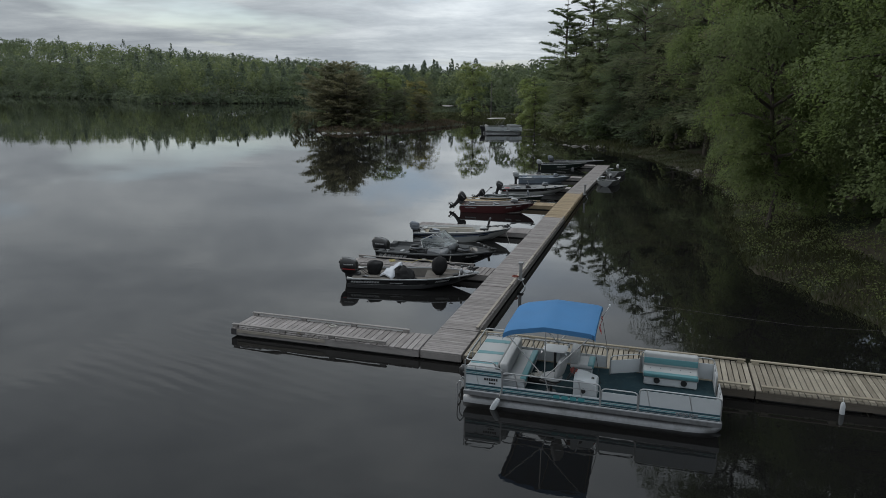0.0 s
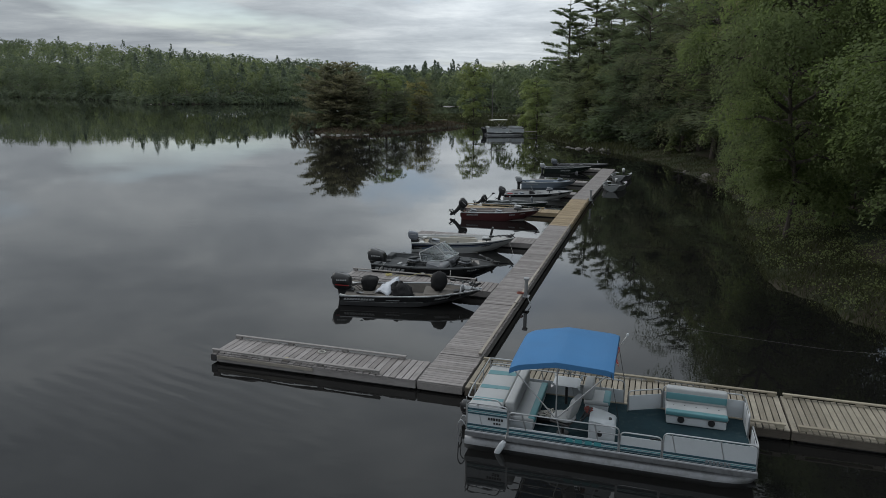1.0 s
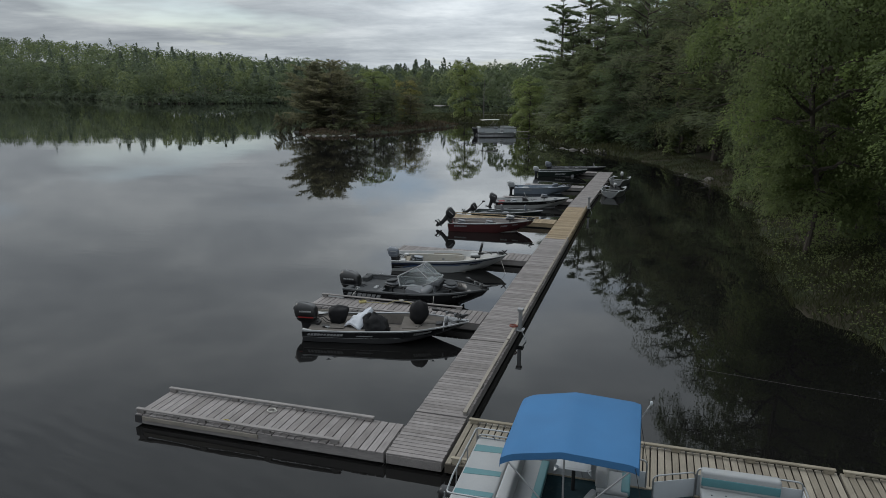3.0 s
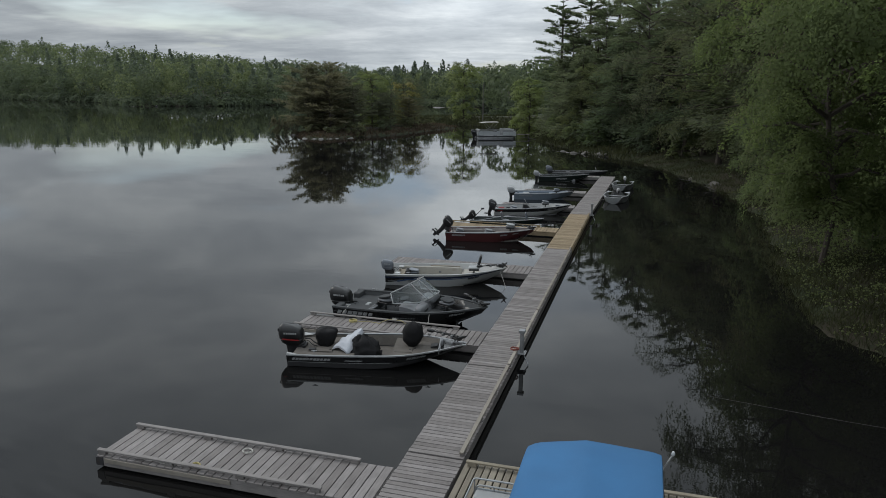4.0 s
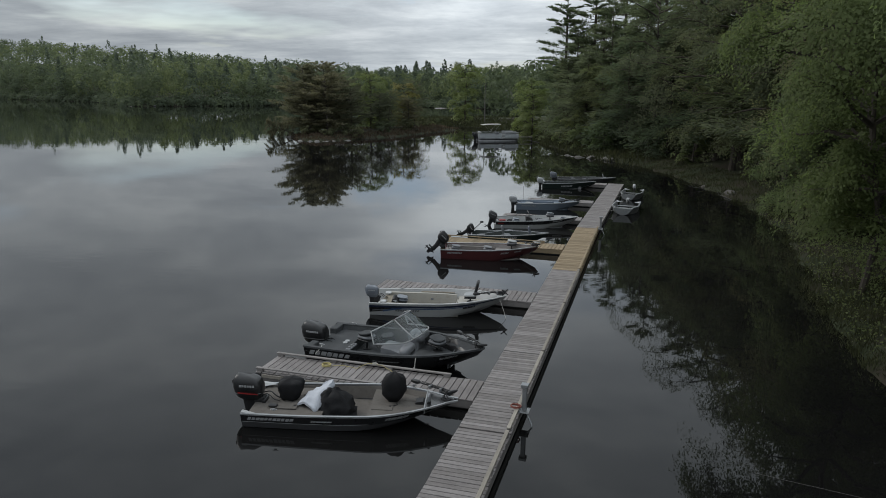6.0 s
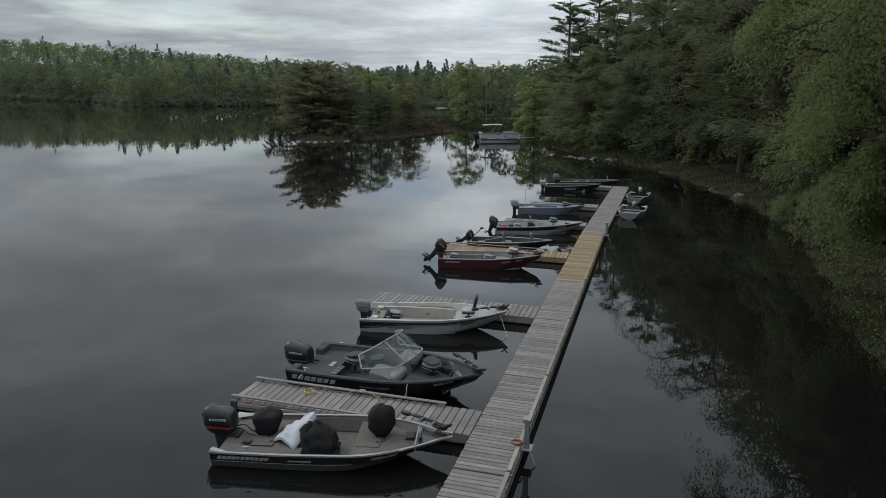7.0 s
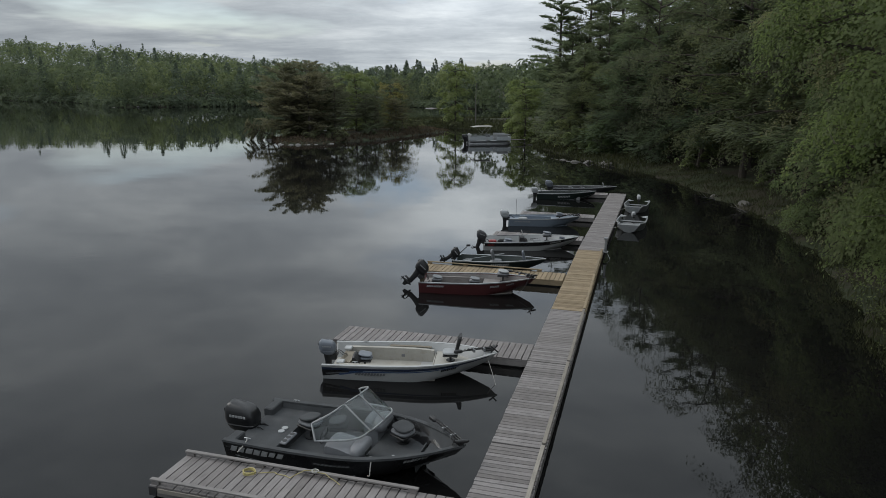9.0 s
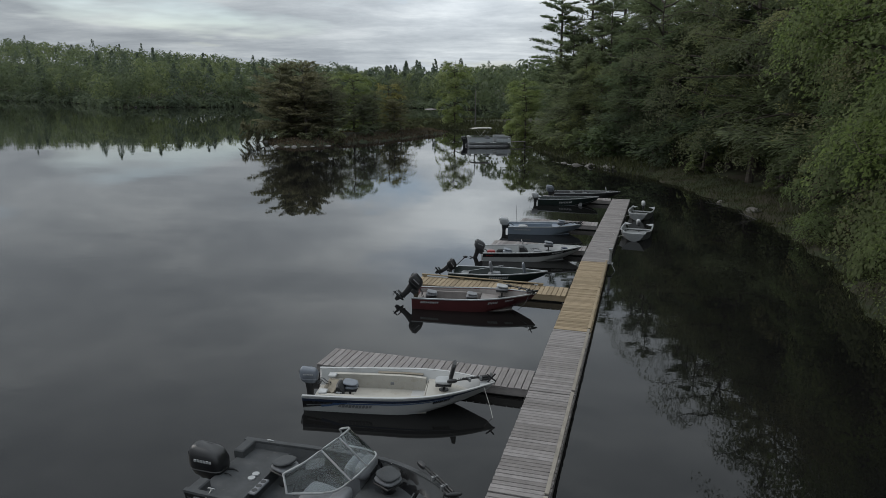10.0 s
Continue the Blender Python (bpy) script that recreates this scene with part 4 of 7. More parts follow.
    def deck(self, bm, s0, s1, z, inset=0.07, thick=0.04, n=10, rise=0.0):
        """A level plate between the sides."""
        rows = []
        for i in range(n + 1):
            t = i / n
            s = s0 + (s1 - s0) * t
            zz = z + rise * t * t
            w = max(0.01, min(self.half(s) - inset, self.outer(s, zz - thick) - 0.035))
            x = self.x_at(s, zz - thick)
            rows.append([(x, -w, zz - thick), (x, -w, zz), (x, w, zz), (x, w, zz - thick)])
        loft(bm, rows)

    def locker(self, bm, s0, s1, z0, z1, width, side, n=8):
        """A box along the inside of one side of the hull."""
        rows = []
        for i in range(n + 1):
            s = s0 + (s1 - s0) * i / n
            x, a = self.x_at(s, z0), self.outer(s, z0) - 0.055
            b = a - width
            rows.append([(x, side * a, z0), (x, side * a, z1), (x, side * b, z1), (x, side * b, z0)])
        loft(bm, rows)

    def wall(self, bm, s, z0, z1, thick=0.03):
        """A bulkhead across the boat."""
        a, b = self.outer(s, z0) - 0.06, self.outer(s, z1) - 0.06
        x = self.x_at(s, z0)
        loft(bm, [[(x, -a, z0), (x, a, z0), (x, b, z1), (x, -b, z1)], [(x + thick, -a, z0), (x + thick, a, z0), (x + thick, b, z1), (x + thick, -b, z1)]])


def lump(bm, cx, cy, cz, sx, sy, sz, p=3.0, rings=8, n=14):
    """A rounded block (superellipsoid)."""
    def sg(v, e):
        return math.copysign(abs(v) ** e, v)
    rows = []
    for i in range(1, rings):
        a = -math.pi / 2 + math.pi * i / rings
        r = abs(math.cos(a)) ** (2 / p)
        rows.append([(cx + sx * r * sg(math.cos(k * math.tau / n), 2 / p), cy + sy * r * sg(math.sin(k * math.tau / n), 2 / p), cz + sz * sg(math.sin(a), 2 / p)) for k in range(n)])
    loft(bm, rows)


ALU = mat("bare_aluminium", (0.36, 0.37, 0.38), 0.42, 0.75, 0.12, 2, 50, 0.04, (0.22, 0.22, 0.21), 0.1)
ALU_PALE = mat("chalky_aluminium", (0.30, 0.31, 0.315), 0.6, 0.25, 0.15, 2, 50, 0.04, (0.16, 0.16, 0.15), 0.25)
ALU_DULL = mat("dull_aluminium", (0.19, 0.195, 0.20), 0.5, 0.4, 0.15, 2, 50, 0.04, (0.1, 0.1, 0.1), 0.2)
PAINT_BLACK = mat("black_hull_paint", (0.012, 0.012, 0.013), 0.28, 0, 0.2, 2, 40, 0.02, coat=0.3)
PAINT_WHITE = mat("white_hull_paint", (0.37, 0.375, 0.375), 0.35, 0, 0.07, 2, 40, 0.02, (0.4, 0.4, 0.37), 0.1)
PAINT_SILVER = mat("silver_grey_hull_paint", (0.066, 0.066, 0.069), 0.4, 0.3, 0.1, 2, 40, 0.02)
PAINT_RED = mat("dark_red_hull_paint", (0.074, 0.02, 0.021), 0.3, 0, 0.15, 2, 40, 0.02, coat=0.3)
PAINT_BLUE = mat("pale_blue_grey_hull_paint", (0.17, 0.205, 0.25), 0.38, 0, 0.1, 2, 40, 0.02)
PAINT_GREEN = mat("dark_green_hull_paint", (0.012, 0.02, 0.018), 0.35, 0, 0.15, 2, 40, 0.02)
STRIPE_BLUE = mat("blue_stripe", (0.014, 0.022, 0.046), 0.35, 0, 0.1)
STRIPE_MID = mat("mid_blue_stripe", (0.035, 0.07, 0.15), 0.4, 0, 0.1)
STRIPE_TEAL = mat("teal_stripe", (0.05, 0.22, 0.24), 0.4, 0, 0.1)
MARK_WHITE = mat("white_lettering_vinyl", (0.3, 0.305, 0.31), 0.4, 0, 0.05)
MARK_RED = mat("red_vinyl", (0.22, 0.014, 0.014), 0.4, 0, 0.1)
CARPET = mat("taupe_boat_carpet", (0.125, 0.115, 0.105), 0.95, 0, 0.2, 3, 90, 0.3, (0.08, 0.07, 0.06), 0.3, spec=0.1)
CARPET_DARK = mat("charcoal_boat_floor", (0.062, 0.065, 0.068), 0.9, 0, 0.25, 3, 90, 0.3, (0.1, 0.1, 0.095), 0.1, spec=0.2)
LINER = mat("cream_boat_liner", (0.36, 0.345, 0.31), 0.6, 0, 0.12, 2, 40, 0.1, (0.25, 0.22, 0.17), 0.3)
LINER_TAN = mat("tan_locker_lid", (0.20, 0.175, 0.135), 0.7, 0, 0.15, 2, 40, 0.1)
LINER_WARM = mat("warm_grey_boat_liner", (0.205, 0.188, 0.18), 0.65, 0, 0.18, 2, 40, 0.1, (0.13, 0.11, 0.1), 0.35)
LINER_GREY = mat("grey_boat_liner", (0.20, 0.205, 0.21), 0.6, 0, 0.15, 2, 40, 0.1, (0.14, 0.13, 0.12), 0.3)
COWL_BLACK = mat("glossy_black_cowl", (0.010, 0.010, 0.011), 0.36, 0, 0.1, 2, 30, 0.02, coat=0.15)
COWL_GREY = mat("grey_cowl", (0.13, 0.145, 0.17), 0.35, 0, 0.15)
COWL_DARK = mat("dark_grey_cowl", (0.045, 0.046, 0.05), 0.35, 0, 0.15)
COWL_WHITE = mat("white_cowl", (0.35, 0.36, 0.37), 0.35, 0, 0.1)
RUBBER = mat("black_plastic", (0.015, 0.015, 0.016), 0.5, 0, 0.2)
COVER = mat("black_cover_cloth", (0.009, 0.009, 0.010), 0.75, 0, 0.3, 5, 14, 0.9, spec=0.25)
VINYL_GREY = mat("grey_seat_vinyl", (0.15, 0.155, 0.165), 0.5, 0, 0.12)
VINYL_WHITE = mat("white_seat_vinyl", (0.3, 0.31, 0.315), 0.5, 0, 0.08, dirt=(0.3, 0.3, 0.27), dirt_amount=0.2)
VINYL_TEAL = mat("teal_seat_vinyl", (0.07, 0.185, 0.205), 0.5, 0, 0.1)


def boat(name, label, m):
    return thing(name, label, "boat", m, "moored boats")


def basic(b, hull, paint, inner, rim_mat, floor=0.12):
    bm = bmesh.new()
    hull.skin(bm, floor=floor - 0.03)
    soft(part("hull", bm, paint, b), 40)
    bm = bmesh.new()
    hull.deck(bm, 0.015, 0.86, floor, 0.075)
    part("floor", bm, inner, b)
    bm = bmesh.new()
    hull.rim(bm)
    part("gunwale", bm, rim_mat, b)




def letters(h, s0, s1, u0, u1, n, material, parent, sides=(-1, 1), slant=0.35):
    """A row of plain slanted blocks where a name or number stands on a hull."""
    rng = random.Random(n * 31 + int(s0 * 1000))
    step = (s1 - s0) / n
    for side in sides:
        bm = bmesh.new()
        for i in range(n):
            a = s0 + step * i
            b = a + step * rng.uniform(0.68, 0.84)
            lean = step * slant
            low = u0 + (u1 - u0) * rng.choice((0, 0, 0.12))
            ring = [(a, low), (b, low), (b + lean, u1), (a + lean, u1)]
            loft(bm, [[h.at(p, u, side, 0.014) for p, u in ring], [h.at(p, u, side, 0.0) for p, u in ring]])
        tagged(part("lettering", bm, material, parent, "row of plain lettering blocks"), kind="stuff")


def stripe(h, parent, material, s0, s1, u0, u1, name="stripe", label="", out=0.007, u0b=None, u1b=None):
    for side in (1, -1):
        bm = bmesh.new()
        h.band(bm, s0, s1, u0, u1, out, 16, (side,), u0b, u1b)
        soft(part(name, bm, material, parent, label), 30)


def outboard(parent, at, k, cowl, tilt=0.0, band=None, turn=0.0, label="black outboard motor"):
    """An outboard motor clamped to a transom: leg with gearcase, cowl, band and propeller."""
    m = Matrix.Translation(at) @ pose(0, 0, 0, 0, tilt, turn) @ Matrix.Scale(k, 4)
    bm = bmesh.new()
    box(bm, -0.16, 0.06, -0.10, 0.10, -0.20, 0.06, 0.02)
    rings = []
    for z, x0, x1, w in ((0.12, -0.46, -0.06, 0.13), (-0.05, -0.42, -0.10, 0.09), (-0.30, -0.38, -0.14, 0.055), (-0.52, -0.38, -0.15, 0.045), (-0.60, -0.46, -0.14, 0.045)):
        rings.append([(x0 + (x1 - x0) * (0.5 - 0.5 * math.cos(a)), w * math.sin(a), z) for a in [i * math.tau / 10 for i in range(10)]])
    loft(bm, rings)
    slab(bm, [(-0.56, -0.10), (-0.56, 0.10), (-0.30, 0.12), (-0.14, 0.03), (-0.14, -0.03), (-0.30, -0.12)], -0.565, -0.545)
    lump(bm, -0.34, 0, -0.70, 0.24, 0.06, 0.06, 2.2, 6, 10)
    loft(bm, [[(-0.42, -0.012, -0.92), (-0.30, -0.012, -0.92), (-0.22, -0.02, -0.72), (-0.46, -0.02, -0.72)], [(-0.42, 0.012, -0.92), (-0.30, 0.012, -0.92), (-0.22, 0.02, -0.72), (-0.46, 0.02, -0.72)]])
    box(bm, -0.38, -0.18, -0.035, 0.035, -0.72, -0.50, 0.01)
    bmesh.ops.transform(bm, matrix=m, verts=bm.verts)
    motor = soft(part("outboard_motor", bm, RUBBER, parent, label), 35)
    bm = bmesh.new()
    rings = []
    for z, x0, x1, w, rake in ((0.00, -0.40, -0.06, 0.115, 0.0), (0.06, -0.50, 0.00, 0.155, 0.0), (0.15, -0.555, 0.035, 0.180, 0.005), (0.165, -0.545, 0.025, 0.172, 0.005), (0.178, -0.565, 0.035, 0.184, 0.005), (0.29, -0.585, 0.035, 0.186, 0.015), (0.39, -0.58, -0.005, 0.178, 0.0), (0.455, -0.56, -0.05, 0.160, -0.018), (0.495, -0.52, -0.10, 0.132, -0.03), (0.512, -0.46, -0.17, 0.085, -0.03)):
        rings.append([(((x0 + x1) / 2) + (x1 - x0) / 2 * math.copysign(abs(math.cos(a)) ** 0.42, math.cos(a)), w * math.copysign(abs(math.sin(a)) ** 0.55, math.sin(a)), z + rake * math.cos(a)) for a in [(i + 0.5) * math.tau / 24 for i in range(24)]])
    loft(bm, rings)
    bmesh.ops.transform(bm, matrix=m, verts=bm.verts)
    soft(part("cowl", bm, cowl, motor), 42)
    bm = bmesh.new()
    box(bm, -0.592, -0.57, -0.10, 0.10, 0.34, 0.42, 0.008)
    for i in range(3):
        box(bm, -0.602, -0.59, -0.085, 0.085, 0.352 + 0.022 * i, 0.362 + 0.022 * i)
    bmesh.ops.transform(bm, matrix=m, verts=bm.verts)
    part("air_intake", bm, RUBBER, motor)
    bm = bmesh.new()
    pipe(bm, rounded([(0.0, 0.06, 0.10), (0.16, 0.08, 0.14), (0.30, 0.02, 0.04), (0.42, 0.06, -0.02)], 0.1), 0.014, 6)
    pipe(bm, rounded([(0.0, -0.05, 0.08), (0.14, -0.09, 0.16), (0.28, -0.10, 0.02), (0.38, -0.04, -0.02)], 0.1), 0.010, 6)
    box(bm, 0.02, 0.10, -0.14, 0.14, -0.06, 0.02, 0.01)
    bmesh.ops.transform(bm, matrix=m, verts=bm.verts)
    part("steering_cables", bm, RUBBER, motor)
    if band:
        for sgn in (1, -1):
            bm = bmesh.new()
            rows = []
            for i in range(9):
                x = -0.46 + 0.42 * i / 8
                w = 0.193 - 0.02 * abs((x + 0.25) / 0.25) ** 4
                rows.append([(x, sgn * (w + 0.003), 0.165 - 0.02 * i / 8), (x, sgn * (w + 0.003), 0.195 - 0.03 * i / 8), (x, sgn * (w - 0.02), 0.195 - 0.03 * i / 8), (x, sgn * (w - 0.02), 0.165 - 0.02 * i / 8)])
            loft(bm, rows)
            bmesh.ops.transform(bm, matrix=m, verts=bm.verts)
            part("cowl_stripe", bm, band, motor)
    bm = bmesh.new()
    for sgn in (1, -1):
        for i in range(6):
            x = -0.42 + 0.055 * i
            box(bm, x, x + 0.04, sgn * 0.194 - 0.005, sgn * 0.194 + 0.005, 0.31, 0.35)
    bmesh.ops.transform(bm, matrix=m, verts=bm.verts)
    tagged(part("lettering", bm, MARK_WHITE, motor, "row of plain lettering blocks"), kind="stuff")
    bm = bmesh.new()
    rod(bm, (-0.56, 0, -0.70), (-0.66, 0, -0.70), 0.045, 0.03, 8)
    for i in range(3):
        a = i * math.tau / 3
        c, sn = math.cos(a), math.sin(a)
        loft(bm, [[(-0.60, c * r - sn * w, -0.70 + sn * r + c * w), (-0.575, c * r + sn * w, -0.70 + sn * r - c * w), (-0.59, c * r + sn * w, -0.70 + sn * r - c * w)] for r, w in ((0.03, 0.03), (0.09, 0.06), (0.14, 0.03))])
    bmesh.ops.transform(bm, matrix=m, verts=bm.verts)
    part("propeller", bm, RUBBER, motor)
    return motor


def trolling(parent, base, head, k=1.0):
    """A stowed electric trolling motor: mount, shaft, control head, motor pod and propeller."""
    base, head = Vector(base), Vector(head)
    d = (head - base).normalized()
    side = d.cross(Vector((0, 0, 1))).normalized()
    bm = bmesh.new()
    pipe(bm, [base, base + d * 0.4, head], 0.018, 8)
    pipe(bm, [base + side * 0.06 + d * 0.05, base + side * 0.06 + d * 0.7 * (head - base).length], 0.022, 6)
    box(bm, -0.16, 0.16, -0.06, 0.06, -0.08, -0.02, 0.012, Matrix.Translation(base + d * 0.12) @ d.to_track_quat("X", "Z").to_matrix().to_4x4())
    t = part("trolling_motor", bm, RUBBER, parent, "black stowed electric trolling motor")
    bm = bmesh.new()
    m = Matrix.Translation(head) @ d.to_track_quat("X", "Z").to_matrix().to_4x4()
    lump(bm, 0, 0, 0, 0.14 * k, 0.06, 0.05, 3, 6, 10)
    bmesh.ops.transform(bm, matrix=m, verts=bm.verts)
    soft(part("control_head", bm, RUBBER, t))
    bm = bmesh.new()
    n = 16
    length = (head - base).length
    coil_pts = [base + d * (0.2 + (length - 0.35) * i / (n * 4)) + side * 0.035 * math.cos(i * math.tau / 4) + Vector((0, 0, 0.03 + 0.03 * math.sin(i * math.tau / 4))) for i in range(n * 4)]
    pipe(bm, coil_pts, 0.007, 4)
    part("coiled_cable", bm, RUBBER, t)
    for k2 in (0.25, 0.55):
        bm = bmesh.new()
        box(bm, -0.03, 0.03, -0.07, 0.07, -0.06, 0.035, 0.008, Matrix.Translation(base + d * length * k2) @ d.to_track_quat("X", "Z").to_matrix().to_4x4())
        part("bracket", bm, ALU_DULL, t)
    bm = bmesh.new()
    lump(bm, 0, 0, 0, 0.17, 0.042, 0.042, 2.3, 6, 10)
    for i in range(2):
        box(bm, 0.16, 0.18, -0.02, 0.02, -0.15, 0.15, 0.004, pose(0, 0, 0, 50 + 90 * i))
    bmesh.ops.transform(bm, matrix=Matrix.Translation(base - d * 0.05 + Vector((0, 0, 0.02))) @ (-side + d * 0.4).to_track_quat("X", "Z").to_matrix().to_4x4(), verts=bm.verts)
    soft(part("motor_pod", bm, RUBBER, t))
    return t


def covered_seat(parent, x, y, z, r, h, seed, boxy=False):
    """A pedestal seat under a drawn cloth bag, pinched in below."""
    bm = bmesh.new()
    rings = []
    off = Vector((seed * 7.3, seed * 3.1, 0))
    prof = ((0, 0.40), (0.05, 0.50), (0.11, 0.62), (0.2, 0.80), (0.3, 0.92), (0.42, 0.99), (0.55, 1.0), (0.68, 0.97), (0.79, 0.88), (0.87, 0.76), (0.93, 0.58), (0.975, 0.36), (1.0, 0.12))
    if boxy:
        prof = ((0, 0.70), (0.04, 0.76), (0.12, 0.80), (0.25, 0.86), (0.4, 0.92), (0.55, 0.97), (0.7, 1.0), (0.82, 0.99), (0.91, 0.90), (0.965, 0.72), (0.99, 0.45), (1.0, 0.15))
    for t, w in prof:
        ring = []
        for i in range(30):
            a = i * math.tau / 30
            d = Vector((math.cos(a), math.sin(a), t * 2.2))
            fold = 1 + 0.16 * noise.noise(d * 1.6 + off) + 0.09 * noise.noise(d * 4.0 + off) + 0.035 * (1 - t) * math.sin(11 * a + 5 * t + 2 * noise.noise(d * 2 + off))
            square = 1 + (0.16 if boxy else 0.08) * abs(math.sin(2 * a))
            ring.append((x + r * w * fold * square * math.cos(a) * 1.08 + 0.05 * t, y + r * w * fold * square * math.sin(a) * 0.92, z + h * t * (1 + 0.10 * noise.noise(d * 1.2 + off))))
        rings.append(ring)
    loft(bm, rings)
    soft(part("seat_cover", bm, COVER, parent, "black cloth bag over a seat"), 60)
    bm = bmesh.new()
    pipe(bm, [(x + r * 0.3, y - r * 0.4, z + 0.01), (x + r * 0.5, y - r * 0.9, z + 0.015), (x + r * 0.2, y - r * 1.15, z + 0.012), (x - r * 0.1, y - r * 1.2, z + 0.012)], 0.008, 5)
    part("cord", bm, RUBBER, parent)


def folding_seat(parent, x, y, z, turn, lower, upper, folded=False, k=1.0, post=0.28):
    """A pedestal boat seat with a shell, two cushions and a post."""
    m = pose(x, y, z, 0, 0, turn) @ Matrix.Scale(k, 4)
    bm = bmesh.new()
    rod(bm, (0, 0, 0), (0, 0, post), 0.03, n=10)
    rod(bm, (0, 0, 0), (0, 0, 0.02), 0.12, n=14)
    box(bm, -0.2, 0.2, -0.19, 0.19, post - 0.01, post + 0.03, 0.012)
    bmesh.ops.transform(bm, matrix=m, verts=bm.verts)
    seat = part("seat", bm, RUBBER, parent)
    bm = bmesh.new()
    lump(bm, 0, 0, post + 0.075, 0.22, 0.21, 0.05, 3.2, 8, 18)
    for v in bm.verts:
        v.co.z += 0.5 * v.co.y * v.co.y
    bmesh.ops.transform(bm, matrix=m, verts=bm.verts)
    soft(part("seat_cushion", bm, lower, seat))
    bm = bmesh.new()
    if folded:
        lump(bm, 0, 0, 0, 0.20, 0.20, 0.038, 3.0, 8, 18)
        for v in bm.verts:
            v.co.z += 0.35 * v.co.x * v.co.x + 0.45 * v.co.y * v.co.y
        bmesh.ops.transform(bm, matrix=pose(0.01, 0, post + 0.165, 0, 9, 0), verts=bm.verts)
    else:
        lump(bm, 0, 0, 0, 0.055, 0.21, 0.24, 4, 6, 16)
        bmesh.ops.transform(bm, matrix=pose(-0.22, 0, post + 0.36, 0, -14, 0), verts=bm.verts)
    bmesh.ops.transform(bm, matrix=m, verts=bm.verts)
    soft(part("seat_back", bm, upper, seat))
    return seat


def rope(parent, pts, r=0.012, material=None, name="mooring_line"):
    bm = bmesh.new()
    pipe(bm, rounded(pts, 0.2, 5), r, 6)
    return part(name, bm, material or ROPE_WHITE, parent)


def cleats(parent, spots, z):
    for x, y in spots:
        bm = bmesh.new()
        pipe(bm, rounded([(x - 0.08, y, z + 0.03), (x - 0.03, y, z + 0.04), (x + 0.03, y, z + 0.04), (x + 0.08, y, z + 0.03)], 0.02), 0.010, 6)
        box(bm, x - 0.03, x + 0.03, y - 0.012, y + 0.012, z - 0.002, z + 0.035, 0.004)
        part("cleat", bm, ALU, parent)


def sheet_patch(bm, rows, thick):
    """A bent sheet with thickness along z out of rows of points."""
    up = [[Vector(p) for p in r] for r in rows]
    lo = [[Vector(p) - Vector((0, 0, thick)) for p in r] for r in rows]
    ring = [a + b[::-1] for a, b in zip(up, lo)]
    loft(bm, ring)


ROPE_WHITE = mat("white_rope", (0.42, 0.41, 0.38), 0.85, 0, 0.15, 8, 120, 0.3)
ROPE_YELLOW = mat("faded_yellow_rope", (0.42, 0.36, 0.16), 0.85, 0, 0.2, 8, 120, 0.3)
GLASS = bpy.data.materials.new("windscreen_glass")
GLASS.use_nodes = True
gn = Nodes(GLASS.node_tree)
gb = gn.add("ShaderNodeBsdfPrincipled")
gb.inputs["Base Color"].default_value = (0.74, 0.80, 0.81, 1)
gb.inputs["Transmission Weight"].default_value = 1.0
gb.inputs["Roughness"].default_value = 0.03
gb.inputs["IOR"].default_value = 1.34
gn.link(gb.outputs[0], gn.add("ShaderNodeOutputMaterial").inputs[0])
TARP_WHITE = mat("white_cloth", (0.40, 0.42, 0.46), 0.7, 0, 0.12, 5, 40, 0.4)


